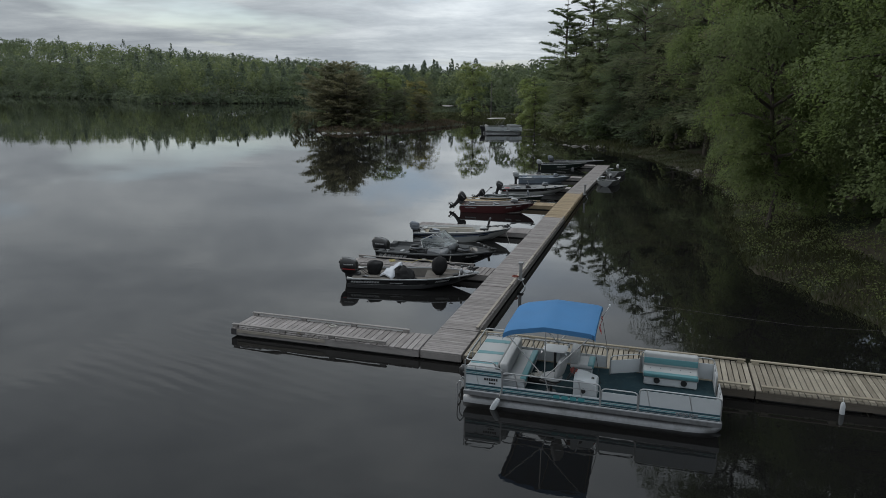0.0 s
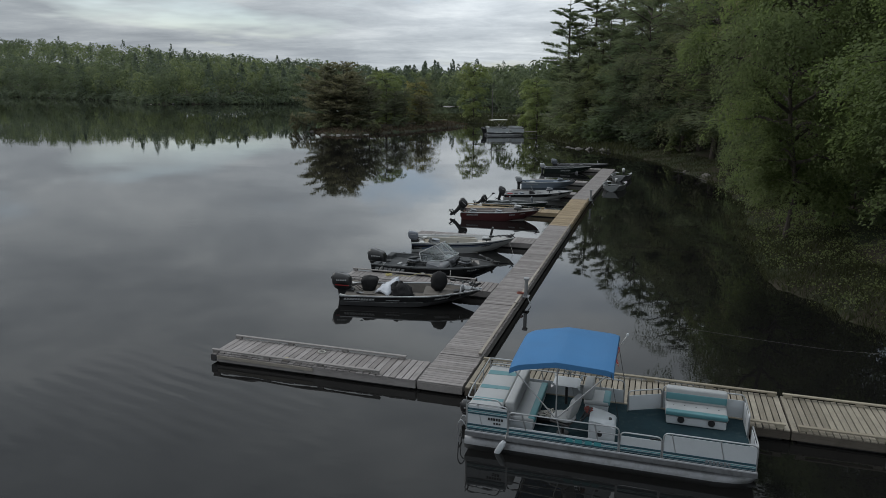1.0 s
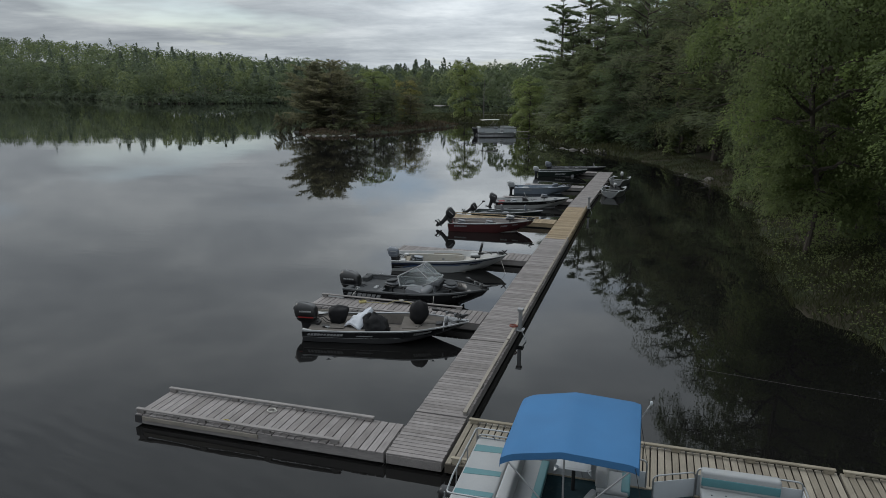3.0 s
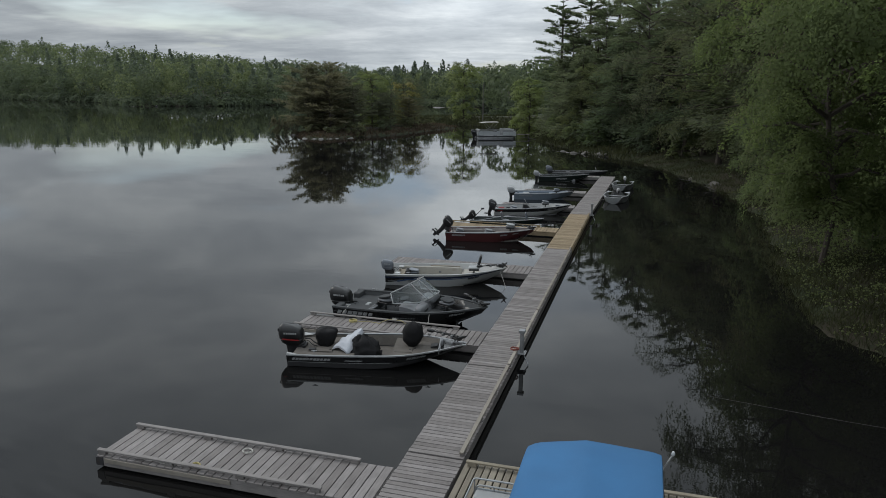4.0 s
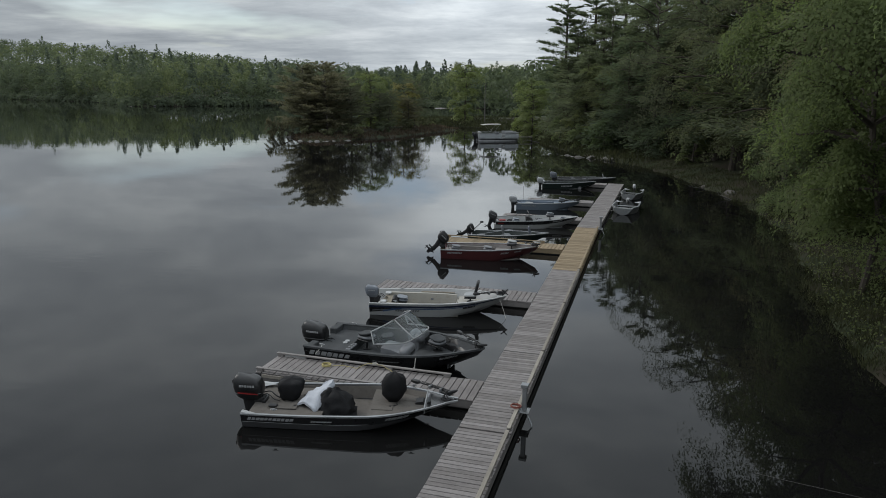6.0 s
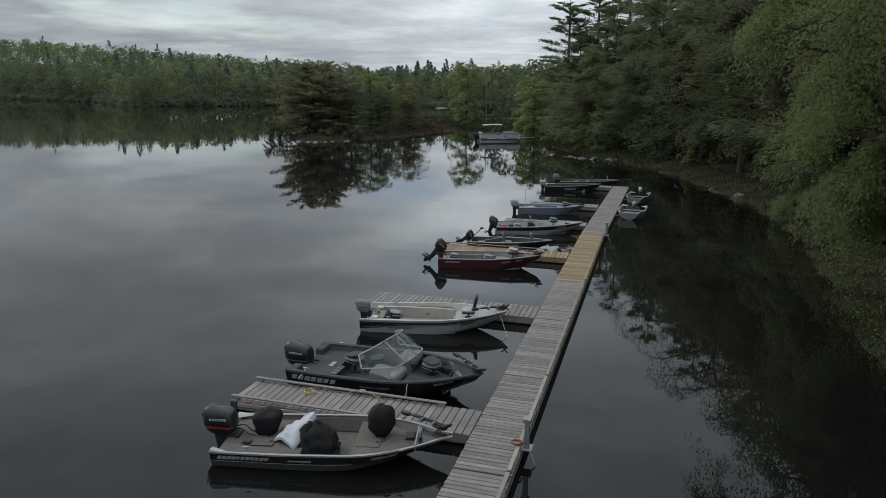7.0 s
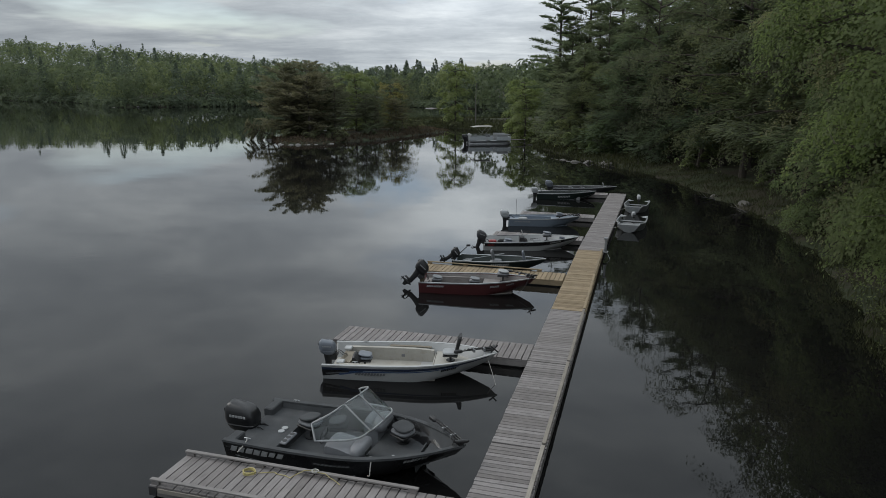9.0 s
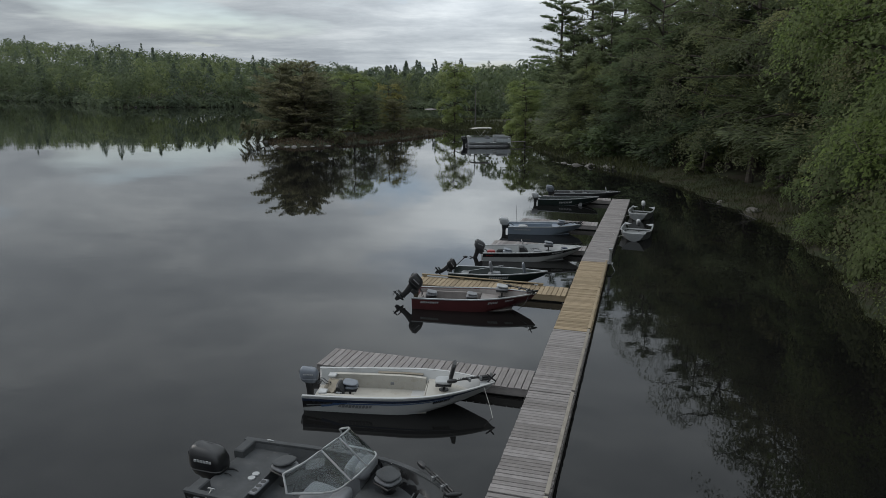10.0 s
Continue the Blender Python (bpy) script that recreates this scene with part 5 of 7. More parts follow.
def bass_boat():
    h = Hull(5.05, 1.9, 0.45, 0.60, draft=0.12, full=0.56, power=1.9, flare=0.88, rake=0.9, chine=0.08, snub=0.09)
    b = boat("bass_boat", "silver and black bass boat with covered seats and outboard", pose(-5.20, 0.39, 0.09, 0, 0, 12.5))
    bm = bmesh.new()
    h.skin(bm, 0.06, 0.10)
    soft(part("hull", bm, PAINT_SILVER, b), 40)
    stripe(h, b, PAINT_BLACK, 0.0, 0.985, 0.70, 0.985, "hull_band", "glossy black band along the hull", 0.006)
    stripe(h, b, MARK_WHITE, 0.005, 0.6, 0.715, 0.728, out=0.010)
    bm = bmesh.new()
    h.rim(bm, 0.05, 0.035)
    part("gunwale", bm, ALU, b, "bare aluminium gunwale")
    letters(h, 0.03, 0.25, 0.80, 0.90, 11, MARK_WHITE, b)
    for sgn in (-1, 1):
        bm = bmesh.new()
        h.band(bm, 0.02, 0.965, 0.62, 0.975, -0.092, 22, (sgn,), back=-0.080)
        soft(part("side_lining", bm, CARPET, b, "carpeted inner side"), 40)
    letters(h, 0.33, 0.43, 0.80, 0.84, 8, MARK_WHITE, b)
    letters(h, 0.68, 0.79, 0.78, 0.88, 8, MARK_WHITE, b)
    for s0, s1, z, nm in ((0.02, 0.37, 0.385, "aft_deck"), (0.37, 0.60, 0.16, "cockpit_floor"), (0.585, 0.90, 0.42, "casting_deck")):
        bm = bmesh.new()
        h.deck(bm, s0, s1, z, 0.10, 0.05)
        part(nm, bm, CARPET, b, "taupe carpeted " + nm.replace("_", " "))
    for st, z in ((0.365, 0.37), (0.588, 0.385)):
        bm = bmesh.new()
        h.wall(bm, st, 0.14, z)
        part("bulkhead", bm, CARPET, b)
    for x, y, sx, sy in ((0.95, -0.28, 0.5, 0.34), (1.35, 0.5, 0.34, 0.3), (3.25, -0.15, 0.5, 0.42), (3.95, -0.3, 0.4, 0.3), (3.9, 0.32, 0.34, 0.26)):
        bm = bmesh.new()
        box(bm, x - sx / 2, x + sx / 2, y - sy / 2, y + sy / 2, 0.40, (0.418 if x < 2 else 0.438), 0.004)
        hatch = part("hatch", bm, CARPET, b)
        bm = bmesh.new()
        box(bm, x + sx * 0.3, x + sx * 0.3 + 0.06, y - 0.03, y + 0.03, 0.41, (0.424 if x < 2 else 0.444), 0.002)
        part("latch", bm, RUBBER, hatch)
    bm = bmesh.new()
    h.deck(bm, 0.85, 0.985, 0.585, 0.0, 0.03, 6, 0.03)
    part("bow_plate", bm, PAINT_BLACK, b, "black bow plate")
    bm = bmesh.new()
    box(bm, 4.27, 4.30, -0.50, 0.50, 0.44, 0.60, 0.006)
    part("bow_trim", bm, ALU, b)
    for sgn in (-1, 1):
        bm = bmesh.new()
        loft(bm, [[(0.0, sgn * 0.90, 0.45), (0.36, sgn * 0.905, 0.45), (0.36, sgn * 0.83, 0.45), (0.0, sgn * 0.66, 0.45)], [(0.01, sgn * 0.89, 0.505), (0.14, sgn * 0.895, 0.485), (0.14, sgn * 0.84, 0.485), (0.01, sgn * 0.78, 0.505)]])
        part("stern_corner", bm, PAINT_WHITE, b, "white moulded stern corner cap")
    outboard(b, (0.24, 0.02, 0.44), 1.18, COWL_BLACK, 0, MARK_RED, label="black outboard motor with a red flash")
    covered_seat(b, 0.88, 0.20, 0.39, 0.27, 0.52, 1, True)
    covered_seat(b, 3.45, 0.20, 0.42, 0.28, 0.74, 2)
    # the console under a black cover with a white cloth beside it
    bm = bmesh.new()
    rings = []
    for t, w in ((0, 1.05), (0.12, 1.0), (0.25, 0.98), (0.4, 0.95), (0.55, 0.90), (0.7, 0.80), (0.82, 0.66), (0.92, 0.46), (1.0, 0.16)):
        ring = []
        for k in range(30):
            a = k * math.tau / 30
            d = Vector((math.cos(a), math.sin(a), t * 2))
            f = 1 + 0.22 * noise.noise(d * 1.5) + 0.20 * noise.noise(d * 3.7) + 0.08 * noise.noise(d * 8)
            ring.append((2.20 + 0.43 * w * f * math.copysign(abs(math.cos(a)) ** 0.7, math.cos(a)) - 0.16 * t,
                         -0.20 + 0.35 * w * f * math.copysign(abs(math.sin(a)) ** 0.7, math.sin(a)) + 0.10 * t, 0.19 + 0.60 * t + 0.10 * noise.noise(d * 2.4)))
        rings.append(ring)
    loft(bm, rings)
    soft(part("console_cover", bm, COVER, b, "crumpled black cover over the console"), 60)
    bm = bmesh.new()
    rows = []
    for i in range(15):
        t = i / 14
        cx, cy = 1.40 + 0.50 * t, -0.36 + 0.62 * t
        half = 0.28 * (1 - 0.35 * t) + 0.05 * math.sin(5 * t)
        row = []
        for k in range(11):
            u = k / 5 - 1
            q = Vector((t * 3, u * 1.3, 0.4))
            row.append((cx + half * u * 0.85 + 0.05 * noise.noise(q * 1.7), cy - half * u * 0.6 + 0.05 * noise.noise(q * 1.7 + Vector((5, 0, 0))),
                        0.43 + 0.40 * t ** 1.15 + 0.14 * (1 - u * u) * (1 - 0.5 * t) + 0.10 * noise.noise(q * 1.9 + Vector((0, 0, 7)))))
        rows.append(row)
    sheet_patch(bm, rows, 0.06)
    soft(part("cloth", bm, TARP_WHITE, b, "crumpled white cloth draped aft of the console"), 60)
    trolling(b, (4.86, 0.10, 0.74), (3.95, 0.72, 0.72))
    bm = bmesh.new()
    loft(bm, [[(4.02, y, 0.42), (4.24, y, 0.42), (4.24, y, 0.46), (4.20, y, 0.50), (4.05, y, 0.475), (4.02, y, 0.46)] for y in (0.02, 0.06, 0.24, 0.28)])
    part("foot_pedal", bm, RUBBER, b)
    bm = bmesh.new()
    rod(bm, (4.36, -0.12, 0.44), (4.36, -0.12, 0.62), 0.015)
    lump(bm, 4.36, -0.12, 0.68, 0.05, 0.13, 0.10, 3, 6, 10)
    part("fish_finder", bm, VINYL_GREY, b)
    cleats(b, ((1.0, 0.88), (4.0, -0.74), (0.8, -0.88), (3.9, 0.76)), 0.56)
    bm = bmesh.new()
    box(bm, 0.52, 0.72, -0.42, -0.30, 0.412, 0.46, 0.01)
    part("pedal", bm, RUBBER, b)
    return b


def console_shape(bm, x0, x1, y0, y1, z0, z1, slope):
    """A moulded console, sloping down towards the bow."""
    rows = []
    n = 6
    for i in range(n + 1):
        t = i / n
        y = y0 + (y1 - y0) * t
        e = 0.05 * (abs(2 * t - 1) ** 4)
        rows.append([(x0, y, z0), (x0, y, z1 - e), (x0 + 0.05, y, z1 + 0.02 - e), (x0 + (x1 - x0) * 0.45, y, z1 - 0.01 - e), (x1 - 0.03, y, z1 - slope - e), (x1, y, z1 - slope - 0.05 - e), (x1, y, z0)])
    loft(bm, rows)


def curve_at(pts, i, t):
    """A point of the smooth curve through a row of points, between the i-th and the next."""
    p = [Vector(pts[max(0, min(len(pts) - 1, j))]) for j in (i - 1, i, i + 1, i + 2)]
    return 0.5 * (2 * p[1] + (p[2] - p[0]) * t + (2 * p[0] - 5 * p[1] + 4 * p[2] - p[3]) * t * t + (3 * p[1] - p[0] - 3 * p[2] + p[3]) * t ** 3)


def windscreen_boat():
    h = Hull(5.15, 2.30, 0.62, 0.80, draft=0.16, full=0.48, power=2.2, flare=0.86, rake=0.7, chine=0.10, x0=-0.25)
    b = boat("windscreen_boat", "black fishing boat with a grey-framed windscreen and outboard", pose(-5.25, 4.76, 0.04, 0, 0, -1.5))
    bm = bmesh.new()
    h.skin(bm, 0.07, 0.14)
    soft(part("hull", bm, PAINT_BLACK, b), 40)
    stripe(h, b, MARK_WHITE, 0.05, 0.30, 0.66, 0.675, label="thin pale stripe", u0b=0.58, u1b=0.59)
    letters(h, 0.03, 0.29, 0.78, 0.91, 7, MARK_WHITE, b)
    for sgn in (-1, 1):
        bm = bmesh.new()
        h.band(bm, 0.02, 0.965, 0.62, 0.975, -0.092, 22, (sgn,), back=-0.080)
        soft(part("side_lining", bm, CARPET_DARK, b, "carpeted inner side"), 40)
    letters(h, 0.42, 0.58, 0.80, 0.83, 9, ALU_DULL, b)
    letters(h, 0.79, 0.88, 0.80, 0.88, 7, MARK_WHITE, b)
    bm = bmesh.new()
    h.rim(bm, 0.10, 0.05)
    part("gunwale", bm, CARPET_DARK, b, "charcoal gunwale")
    for s0, s1, z, nm in ((0.02, 0.215, 0.48, "aft_deck"), (0.20, 0.62, 0.20, "cockpit_floor"), (0.60, 0.90, 0.40, "casting_deck"), (0.85, 0.975, 0.52, "bow_plate")):
        bm = bmesh.new()
        h.deck(bm, s0, s1, z, 0.10 if nm != "bow_plate" else 0.02, 0.05)
        part(nm, bm, CARPET_DARK, b, "charcoal " + nm.replace("_", " "))
    for st, z1 in ((0.21, 0.45), (0.605, 0.36), (0.852, 0.50)):
        bm = bmesh.new()
        h.wall(bm, st, 0.17, z1)
        part("bulkhead", bm, CARPET_DARK, b)
    bm = bmesh.new()
    box(bm, 0.84, 1.00, -0.60, -0.06, 0.44, 0.50, 0.02)
    tray = part("cup_tray", bm, VINYL_GREY, b, "grey tray with three cup holders")
    for i in range(3):
        bm = bmesh.new()
        rod(bm, (0.92, -0.49 + 0.16 * i, 0.495), (0.92, -0.49 + 0.16 * i, 0.504), 0.058, n=14)
        part("cup_holder", bm, RUBBER, tray)
    for y0, y1 in ((-1.06, -0.60), (0.52, 1.06)):
        bm = bmesh.new()
        box(bm, -0.22, 0.02, y0, y1, 0.44, 0.645, 0.025)
        part("stern_quarter", bm, CARPET_DARK, b, "raised charcoal stern corner")
    for y in (-0.12, 0.04):
        bm = bmesh.new()
        rod(bm, (0.62, y, 0.475), (0.62, y, 0.505), 0.075, n=14)
        part("lid", bm, VINYL_WHITE, b, "small white deck lid")
    outboard(b, (-0.06, -0.04, 0.34), 1.28, COWL_BLACK, 0, None, label="large glossy black outboard motor")
    # consoles and windscreen
    for x0, y0, y1 in ((2.12, -0.95, -0.28), (2.46, 0.30, 0.95)):
        bm = bmesh.new()
        console_shape(bm, x0, 2.80, y0, y1, 0.2, 0.84, 0.10)
        con = soft(part("console", bm, VINYL_GREY, b, "light grey moulded console"), 40)
        bm = bmesh.new()
        lump(bm, 2.80, (y0 + y1) / 2, 0.72, 0.17, abs(y1 - y0) / 2 + 0.05, 0.15, 2.8, 8, 18)
        soft(part("console_pod", bm, VINYL_GREY, con), 40)
        bm = bmesh.new()
        box(bm, 2.86, 2.975, (y0 + y1) / 2 - 0.16, (y0 + y1) / 2 + 0.16, 0.64, 0.72, 0.01)
        part("vent", bm, RUBBER, con)
    bm = bmesh.new()
    c = Vector((1.95, -0.62, 0.86))
    pipe(bm, [c + Vector((0.08 * math.cos(a) * 0.5, 0.17 * math.sin(a), 0.17 * math.cos(a))) for a in [i * math.tau / 16 for i in range(16)]], 0.015, 6, True)
    rod(bm, c, c + Vector((0.14, 0, -0.06)), 0.03)
    rod(bm, c + Vector((0, -0.16, 0)), c + Vector((0, 0.16, 0)), 0.012)
    part("steering_wheel", bm, RUBBER, b)
    bot = [(1.92, -0.97, 0.90), (2.68, -0.72, 0.93), (2.86, -0.24, 0.92), (2.94, 0.34, 0.92), (2.90, 0.86, 0.93), (2.20, 1.00, 0.90)]
    top = [(1.80, -0.86, 1.22), (2.10, -0.60, 1.36), (2.22, -0.16, 1.40), (2.32, 0.40, 1.40), (2.34, 0.86, 1.38), (2.06, 0.98, 1.26)]
    for first, last in ((0, 2), (2, 3), (3, 5)):
        low_edge, high_edge = [], []
        for i in range(first, last):
            for t in (0, 0.2, 0.4, 0.6, 0.8) + ((1,) if i == last - 1 else ()):
                low_edge.append(curve_at(bot, i, t))
                high_edge.append(curve_at(top, i, t))
        bm = bmesh.new()
        rings = []
        for p, q in zip(low_edge, high_edge):
            n = (q - p).cross(Vector((0, 1, 0))).normalized() * 0.003
            rings.append([p + n, q + n, q - n, p - n])
        loft(bm, rings)
        pane = soft(part("windscreen_pane", bm, GLASS, b, "clear curved windscreen pane"), 40)
        pane.visible_shadow = False
        bm = bmesh.new()
        pipe(bm, low_edge + high_edge[::-1], 0.022, 6, True)
        soft(part("pane_frame", bm, ALU_PALE, pane, "grey pane frame"), 50)
    folding_seat(b, 1.12, 0.34, 0.2, 160, VINYL_GREY, CARPET_DARK, True, 1.15, 0.26)
    folding_seat(b, 1.72, 0.56, 0.2, 200, CARPET_DARK, CARPET_DARK, True, 1.05, 0.22)
    folding_seat(b, 3.35, 0.42, 0.40, -25, VINYL_GREY, CARPET_DARK, True, 1.12, 0.16)
    bm = bmesh.new()
    rod(bm, (3.42, -0.36, 0.40), (3.42, -0.36, 0.418), 0.11, n=16)
    rod(bm, (3.42, -0.36, 0.41), (3.42, -0.36, 0.50), 0.03, n=10)
    part("seat_socket", bm, VINYL_WHITE, b)
    trolling(b, (4.80, -0.05, 0.90), (3.95, 0.72, 0.92))
    cleats(b, ((0.32, -1.0), (3.2, -0.92), (0.4, 1.0), (3.3, 0.92)), 0.68)
    rope(b, [(0.32, -1.0, 0.70), (0.30, -1.08, 0.62), (0.20, -1.22, 0.48)])
    rope(b, [(3.2, -0.92, 0.72), (3.2, -1.04, 0.66), (3.2, -1.12, 0.40), (3.2, -1.2, 0.46)])
    return b


def white_boat():
    h = Hull(4.82, 1.96, 0.56, 0.74, x0=-0.32, draft=0.14, full=0.48, power=2.2, flare=0.84, rake=0.65, chine=0.08)
    b = boat("fishing_boat", "white fishing boat with blue stripe and cream liner", pose(-5.23, 9.22, 0.06, 0, 0, 11))
    bm = bmesh.new()
    h.skin(bm, 0.06, 0.10)
    soft(part("hull", bm, PAINT_WHITE, b), 40)
    stripe(h, b, PAINT_BLACK, 0.0, 0.24, 0.64, 0.90, "hull_flash", "dark flash along the stern", 0.006, 0.80, 0.90)
    stripe(h, b, STRIPE_BLUE, 0.0, 0.97, 0.855, 0.925, out=0.008)
    stripe(h, b, STRIPE_MID, 0.16, 0.80, 0.795, 0.835, "stripe", "thin mid blue stripe", 0.008, 0.82, 0.838)
    stripe(h, b, ALU_DULL, 0.02, 0.15, 0.70, 0.735, "stripe", "grey flash", 0.009, 0.78, 0.80)
    stripe(h, b, STRIPE_MID, 0.10, 0.20, 0.68, 0.78, "stripe", "blue flash", 0.009, 0.78, 0.80)
    letters(h, 0.19, 0.37, 0.70, 0.785, 10, ALU_DULL, b)
    letters(h, 0.69, 0.78, 0.74, 0.82, 8, PAINT_BLACK, b)
    bm = bmesh.new()
    h.rim(bm, 0.06, 0.03)
    part("gunwale", bm, PAINT_WHITE, b)
    for s0, s1, z, nm in ((0.015, 0.66, 0.14, "floor"), (0.64, 0.93, 0.44, "casting_deck"), (0.93, 0.985, 0.70, "bow_plate")):
        bm = bmesh.new()
        h.deck(bm, s0, s1, z, 0.09, 0.04)
        part(nm, bm, LINER if nm != "bow_plate" else PAINT_WHITE, b)
    bm = bmesh.new()
    h.wall(bm, 0.635, 0.12, 0.40)
    part("bulkhead", bm, LINER, b)
    for sgn in (-1, 1):
        bm = bmesh.new()
        h.locker(bm, 0.09, 0.63, 0.13, 0.52, 0.12, sgn)
        rodbox = part("side_locker", bm, LINER, b, "cream side locker")
        bm = bmesh.new()
        h.locker(bm, 0.34, 0.60, 0.522, 0.54, 0.11, sgn)
        part("lid", bm, LINER_TAN, rodbox, "tan locker lid")
        bm = bmesh.new()
        box(bm, 1.70, 1.80, sgn * 0.545 - 0.012, sgn * 0.545 + 0.012, 0.30, 0.38, 0.003)
        part("latch", bm, VINYL_GREY, rodbox)
    bm = bmesh.new()
    box(bm, 0.08, 0.40, -0.62, 0.62, 0.13, 0.40, 0.02)
    part("aft_bench", bm, LINER, b)
    bm = bmesh.new()
    console_shape(bm, 0.42, 0.62, -0.40, 0.10, 0.38, 0.62, 0.10)
    part("battery_box", bm, RUBBER, b)
    folding_seat(b, 0.70, 0.05, 0.14, 0, COWL_GREY, COWL_GREY, True, 1.0, 0.22)
    folding_seat(b, 3.18, 0.06, 0.44, 180, VINYL_WHITE, RUBBER, False, 1.05, 0.16)
    bm = bmesh.new()
    rows = [[(0.06 + 0.34 * i / 8, -0.42 + 0.8 * j / 8, 0.47 + 0.10 * noise.noise(Vector((i * 0.7, j * 0.6, 3.0))) + 0.06 * noise.noise(Vector((i * 1.7, j * 1.5, 9.0)))) for j in range(9)] for i in range(9)]
    sheet_patch(bm, rows, 0.05)
    soft(part("cloth", bm, LINER_TAN, b, "crumpled pale cloth on the aft bench"), 60)
    for y in (-0.55, 0.5):
        bm = bmesh.new()
        box(bm, 0.02, 0.24, y - 0.12, y + 0.12, 0.50, 0.565, 0.02)
        part("stern_corner", bm, PAINT_WHITE, b, "white moulded stern corner cap")
    outboard(b, (-0.16, 0.02, 0.52), 0.80, COWL_GREY, 0, None, label="faded grey outboard motor")
    trolling(b, (4.36, 0.18, 0.82), (3.42, -0.28, 0.84))
    rope(b, [(4.2, -0.1, 0.72), (4.4, -0.5, 0.3), (4.5, -0.8, 0.05)], 0.008)
    cleats(b, ((0.6, -0.80), (3.4, -0.66), (0.6, 0.80)), 0.60)
    return b


def red_boat():
    h = Hull(4.55, 1.66, 0.54, 0.72, draft=0.14, full=0.46, power=2.1, flare=0.84, rake=0.6, chine=0.06)
    b = boat("fishing_boat", "dark red fishing boat with tilted black outboard", pose(-5.52, 17.86, 0.06, 0, 0, 8))
    basic(b, h, PAINT_RED, LINER_WARM, ALU, 0.14)
    for sgn in (-1, 1):
        bm = bmesh.new()
        h.band(bm, 0.02, 0.93, 0.62, 0.97, -0.088, 20, (sgn,), back=-0.078)
        soft(part("side_lining", bm, LINER_WARM, b, "grey inner lining"), 40)
    letters(h, 0.07, 0.22, 0.82, 0.90, 10, MARK_WHITE, b)
    letters(h, 0.62, 0.70, 0.80, 0.88, 6, MARK_WHITE, b)
    letters(h, 0.76, 0.83, 0.80, 0.88, 6, MARK_WHITE, b)
    for s0, s1, z, nm in ((0.02, 0.13, 0.36, "aft_deck"), (0.55, 0.93, 0.42, "casting_deck")):
        bm = bmesh.new()
        h.deck(bm, s0, s1, z, 0.09, 0.04)
        part(nm, bm, LINER_WARM, b)
    bm = bmesh.new()
    h.wall(bm, 0.548, 0.12, 0.38)
    part("bulkhead", bm, LINER_WARM, b)
    for sgn in (-1, 1):
        bm = bmesh.new()
        h.locker(bm, 0.13, 0.54, 0.13, 0.46, 0.10, sgn)
        part("side_locker", bm, LINER_WARM, b)
    outboard(b, (0.05, 0.0, 0.62), 0.92, COWL_BLACK, 42, None)
    folding_seat(b, 0.62, 0.05, 0.14, 0, VINYL_GREY, VINYL_GREY, True, 1.0, 0.26)
    folding_seat(b, 2.15, 0.05, 0.14, 0, VINYL_GREY, VINYL_GREY, True, 1.0, 0.26)
    folding_seat(b, 3.26, 0.30, 0.42, 0, VINYL_GREY, VINYL_WHITE, True, 1.1, 0.22)
    trolling(b, (4.45, -0.05, 0.80), (3.50, 0.45, 0.84))
    rope(b, [(4.3, -0.1, 0.70), (4.15, -0.55, 0.45), (3.9, -0.7, 0.25)], 0.010, RUBBER, "cable")
    return b


def rowing_skiff(m, label, paint, L=4.0, B=1.45, stern=0.42, bow=0.58, cowl=None, tilt=0, inner=None, benches=3, k=0.7):
    """A small open aluminium boat with cross benches."""
    h = Hull(L, B, stern, bow, draft=0.10, full=0.38, power=2.0, flare=0.82, rake=0.45, chine=0.05)
    b = boat("aluminium_skiff", label, m)
    basic(b, h, paint, inner or LINER_GREY, ALU, 0.10)
    for i in range(benches):
        s = 0.10 + 0.28 * i
        bm = bmesh.new()
        h.deck(bm, s, s + 0.075, stern * 0.62, 0.03, 0.03, 3)
        box(bm, L * s + 0.03, L * (s + 0.075) - 0.03, -0.45, 0.45, 0.09, stern * 0.60, 0.006)
        part("bench", bm, inner or LINER_GREY, b)
    for sgn in (-1, 1):
        bm = bmesh.new()
        loft(bm, [[(0.0, sgn * B * 0.47, stern + 0.01), (0.26, sgn * B * 0.47, stern + 0.01), (0.0, sgn * B * 0.30, stern - 0.06)], [(0.0, sgn * B * 0.46, stern + 0.08), (0.14, sgn * B * 0.465, stern + 0.03), (0.0, sgn * B * 0.36, stern + 0.0)]])
        part("corner_brace", bm, ALU, b)
    if cowl:
        outboard(b, (0, 0, stern - 0.04), k, cowl, tilt, None, label="small outboard motor")
    return b, h


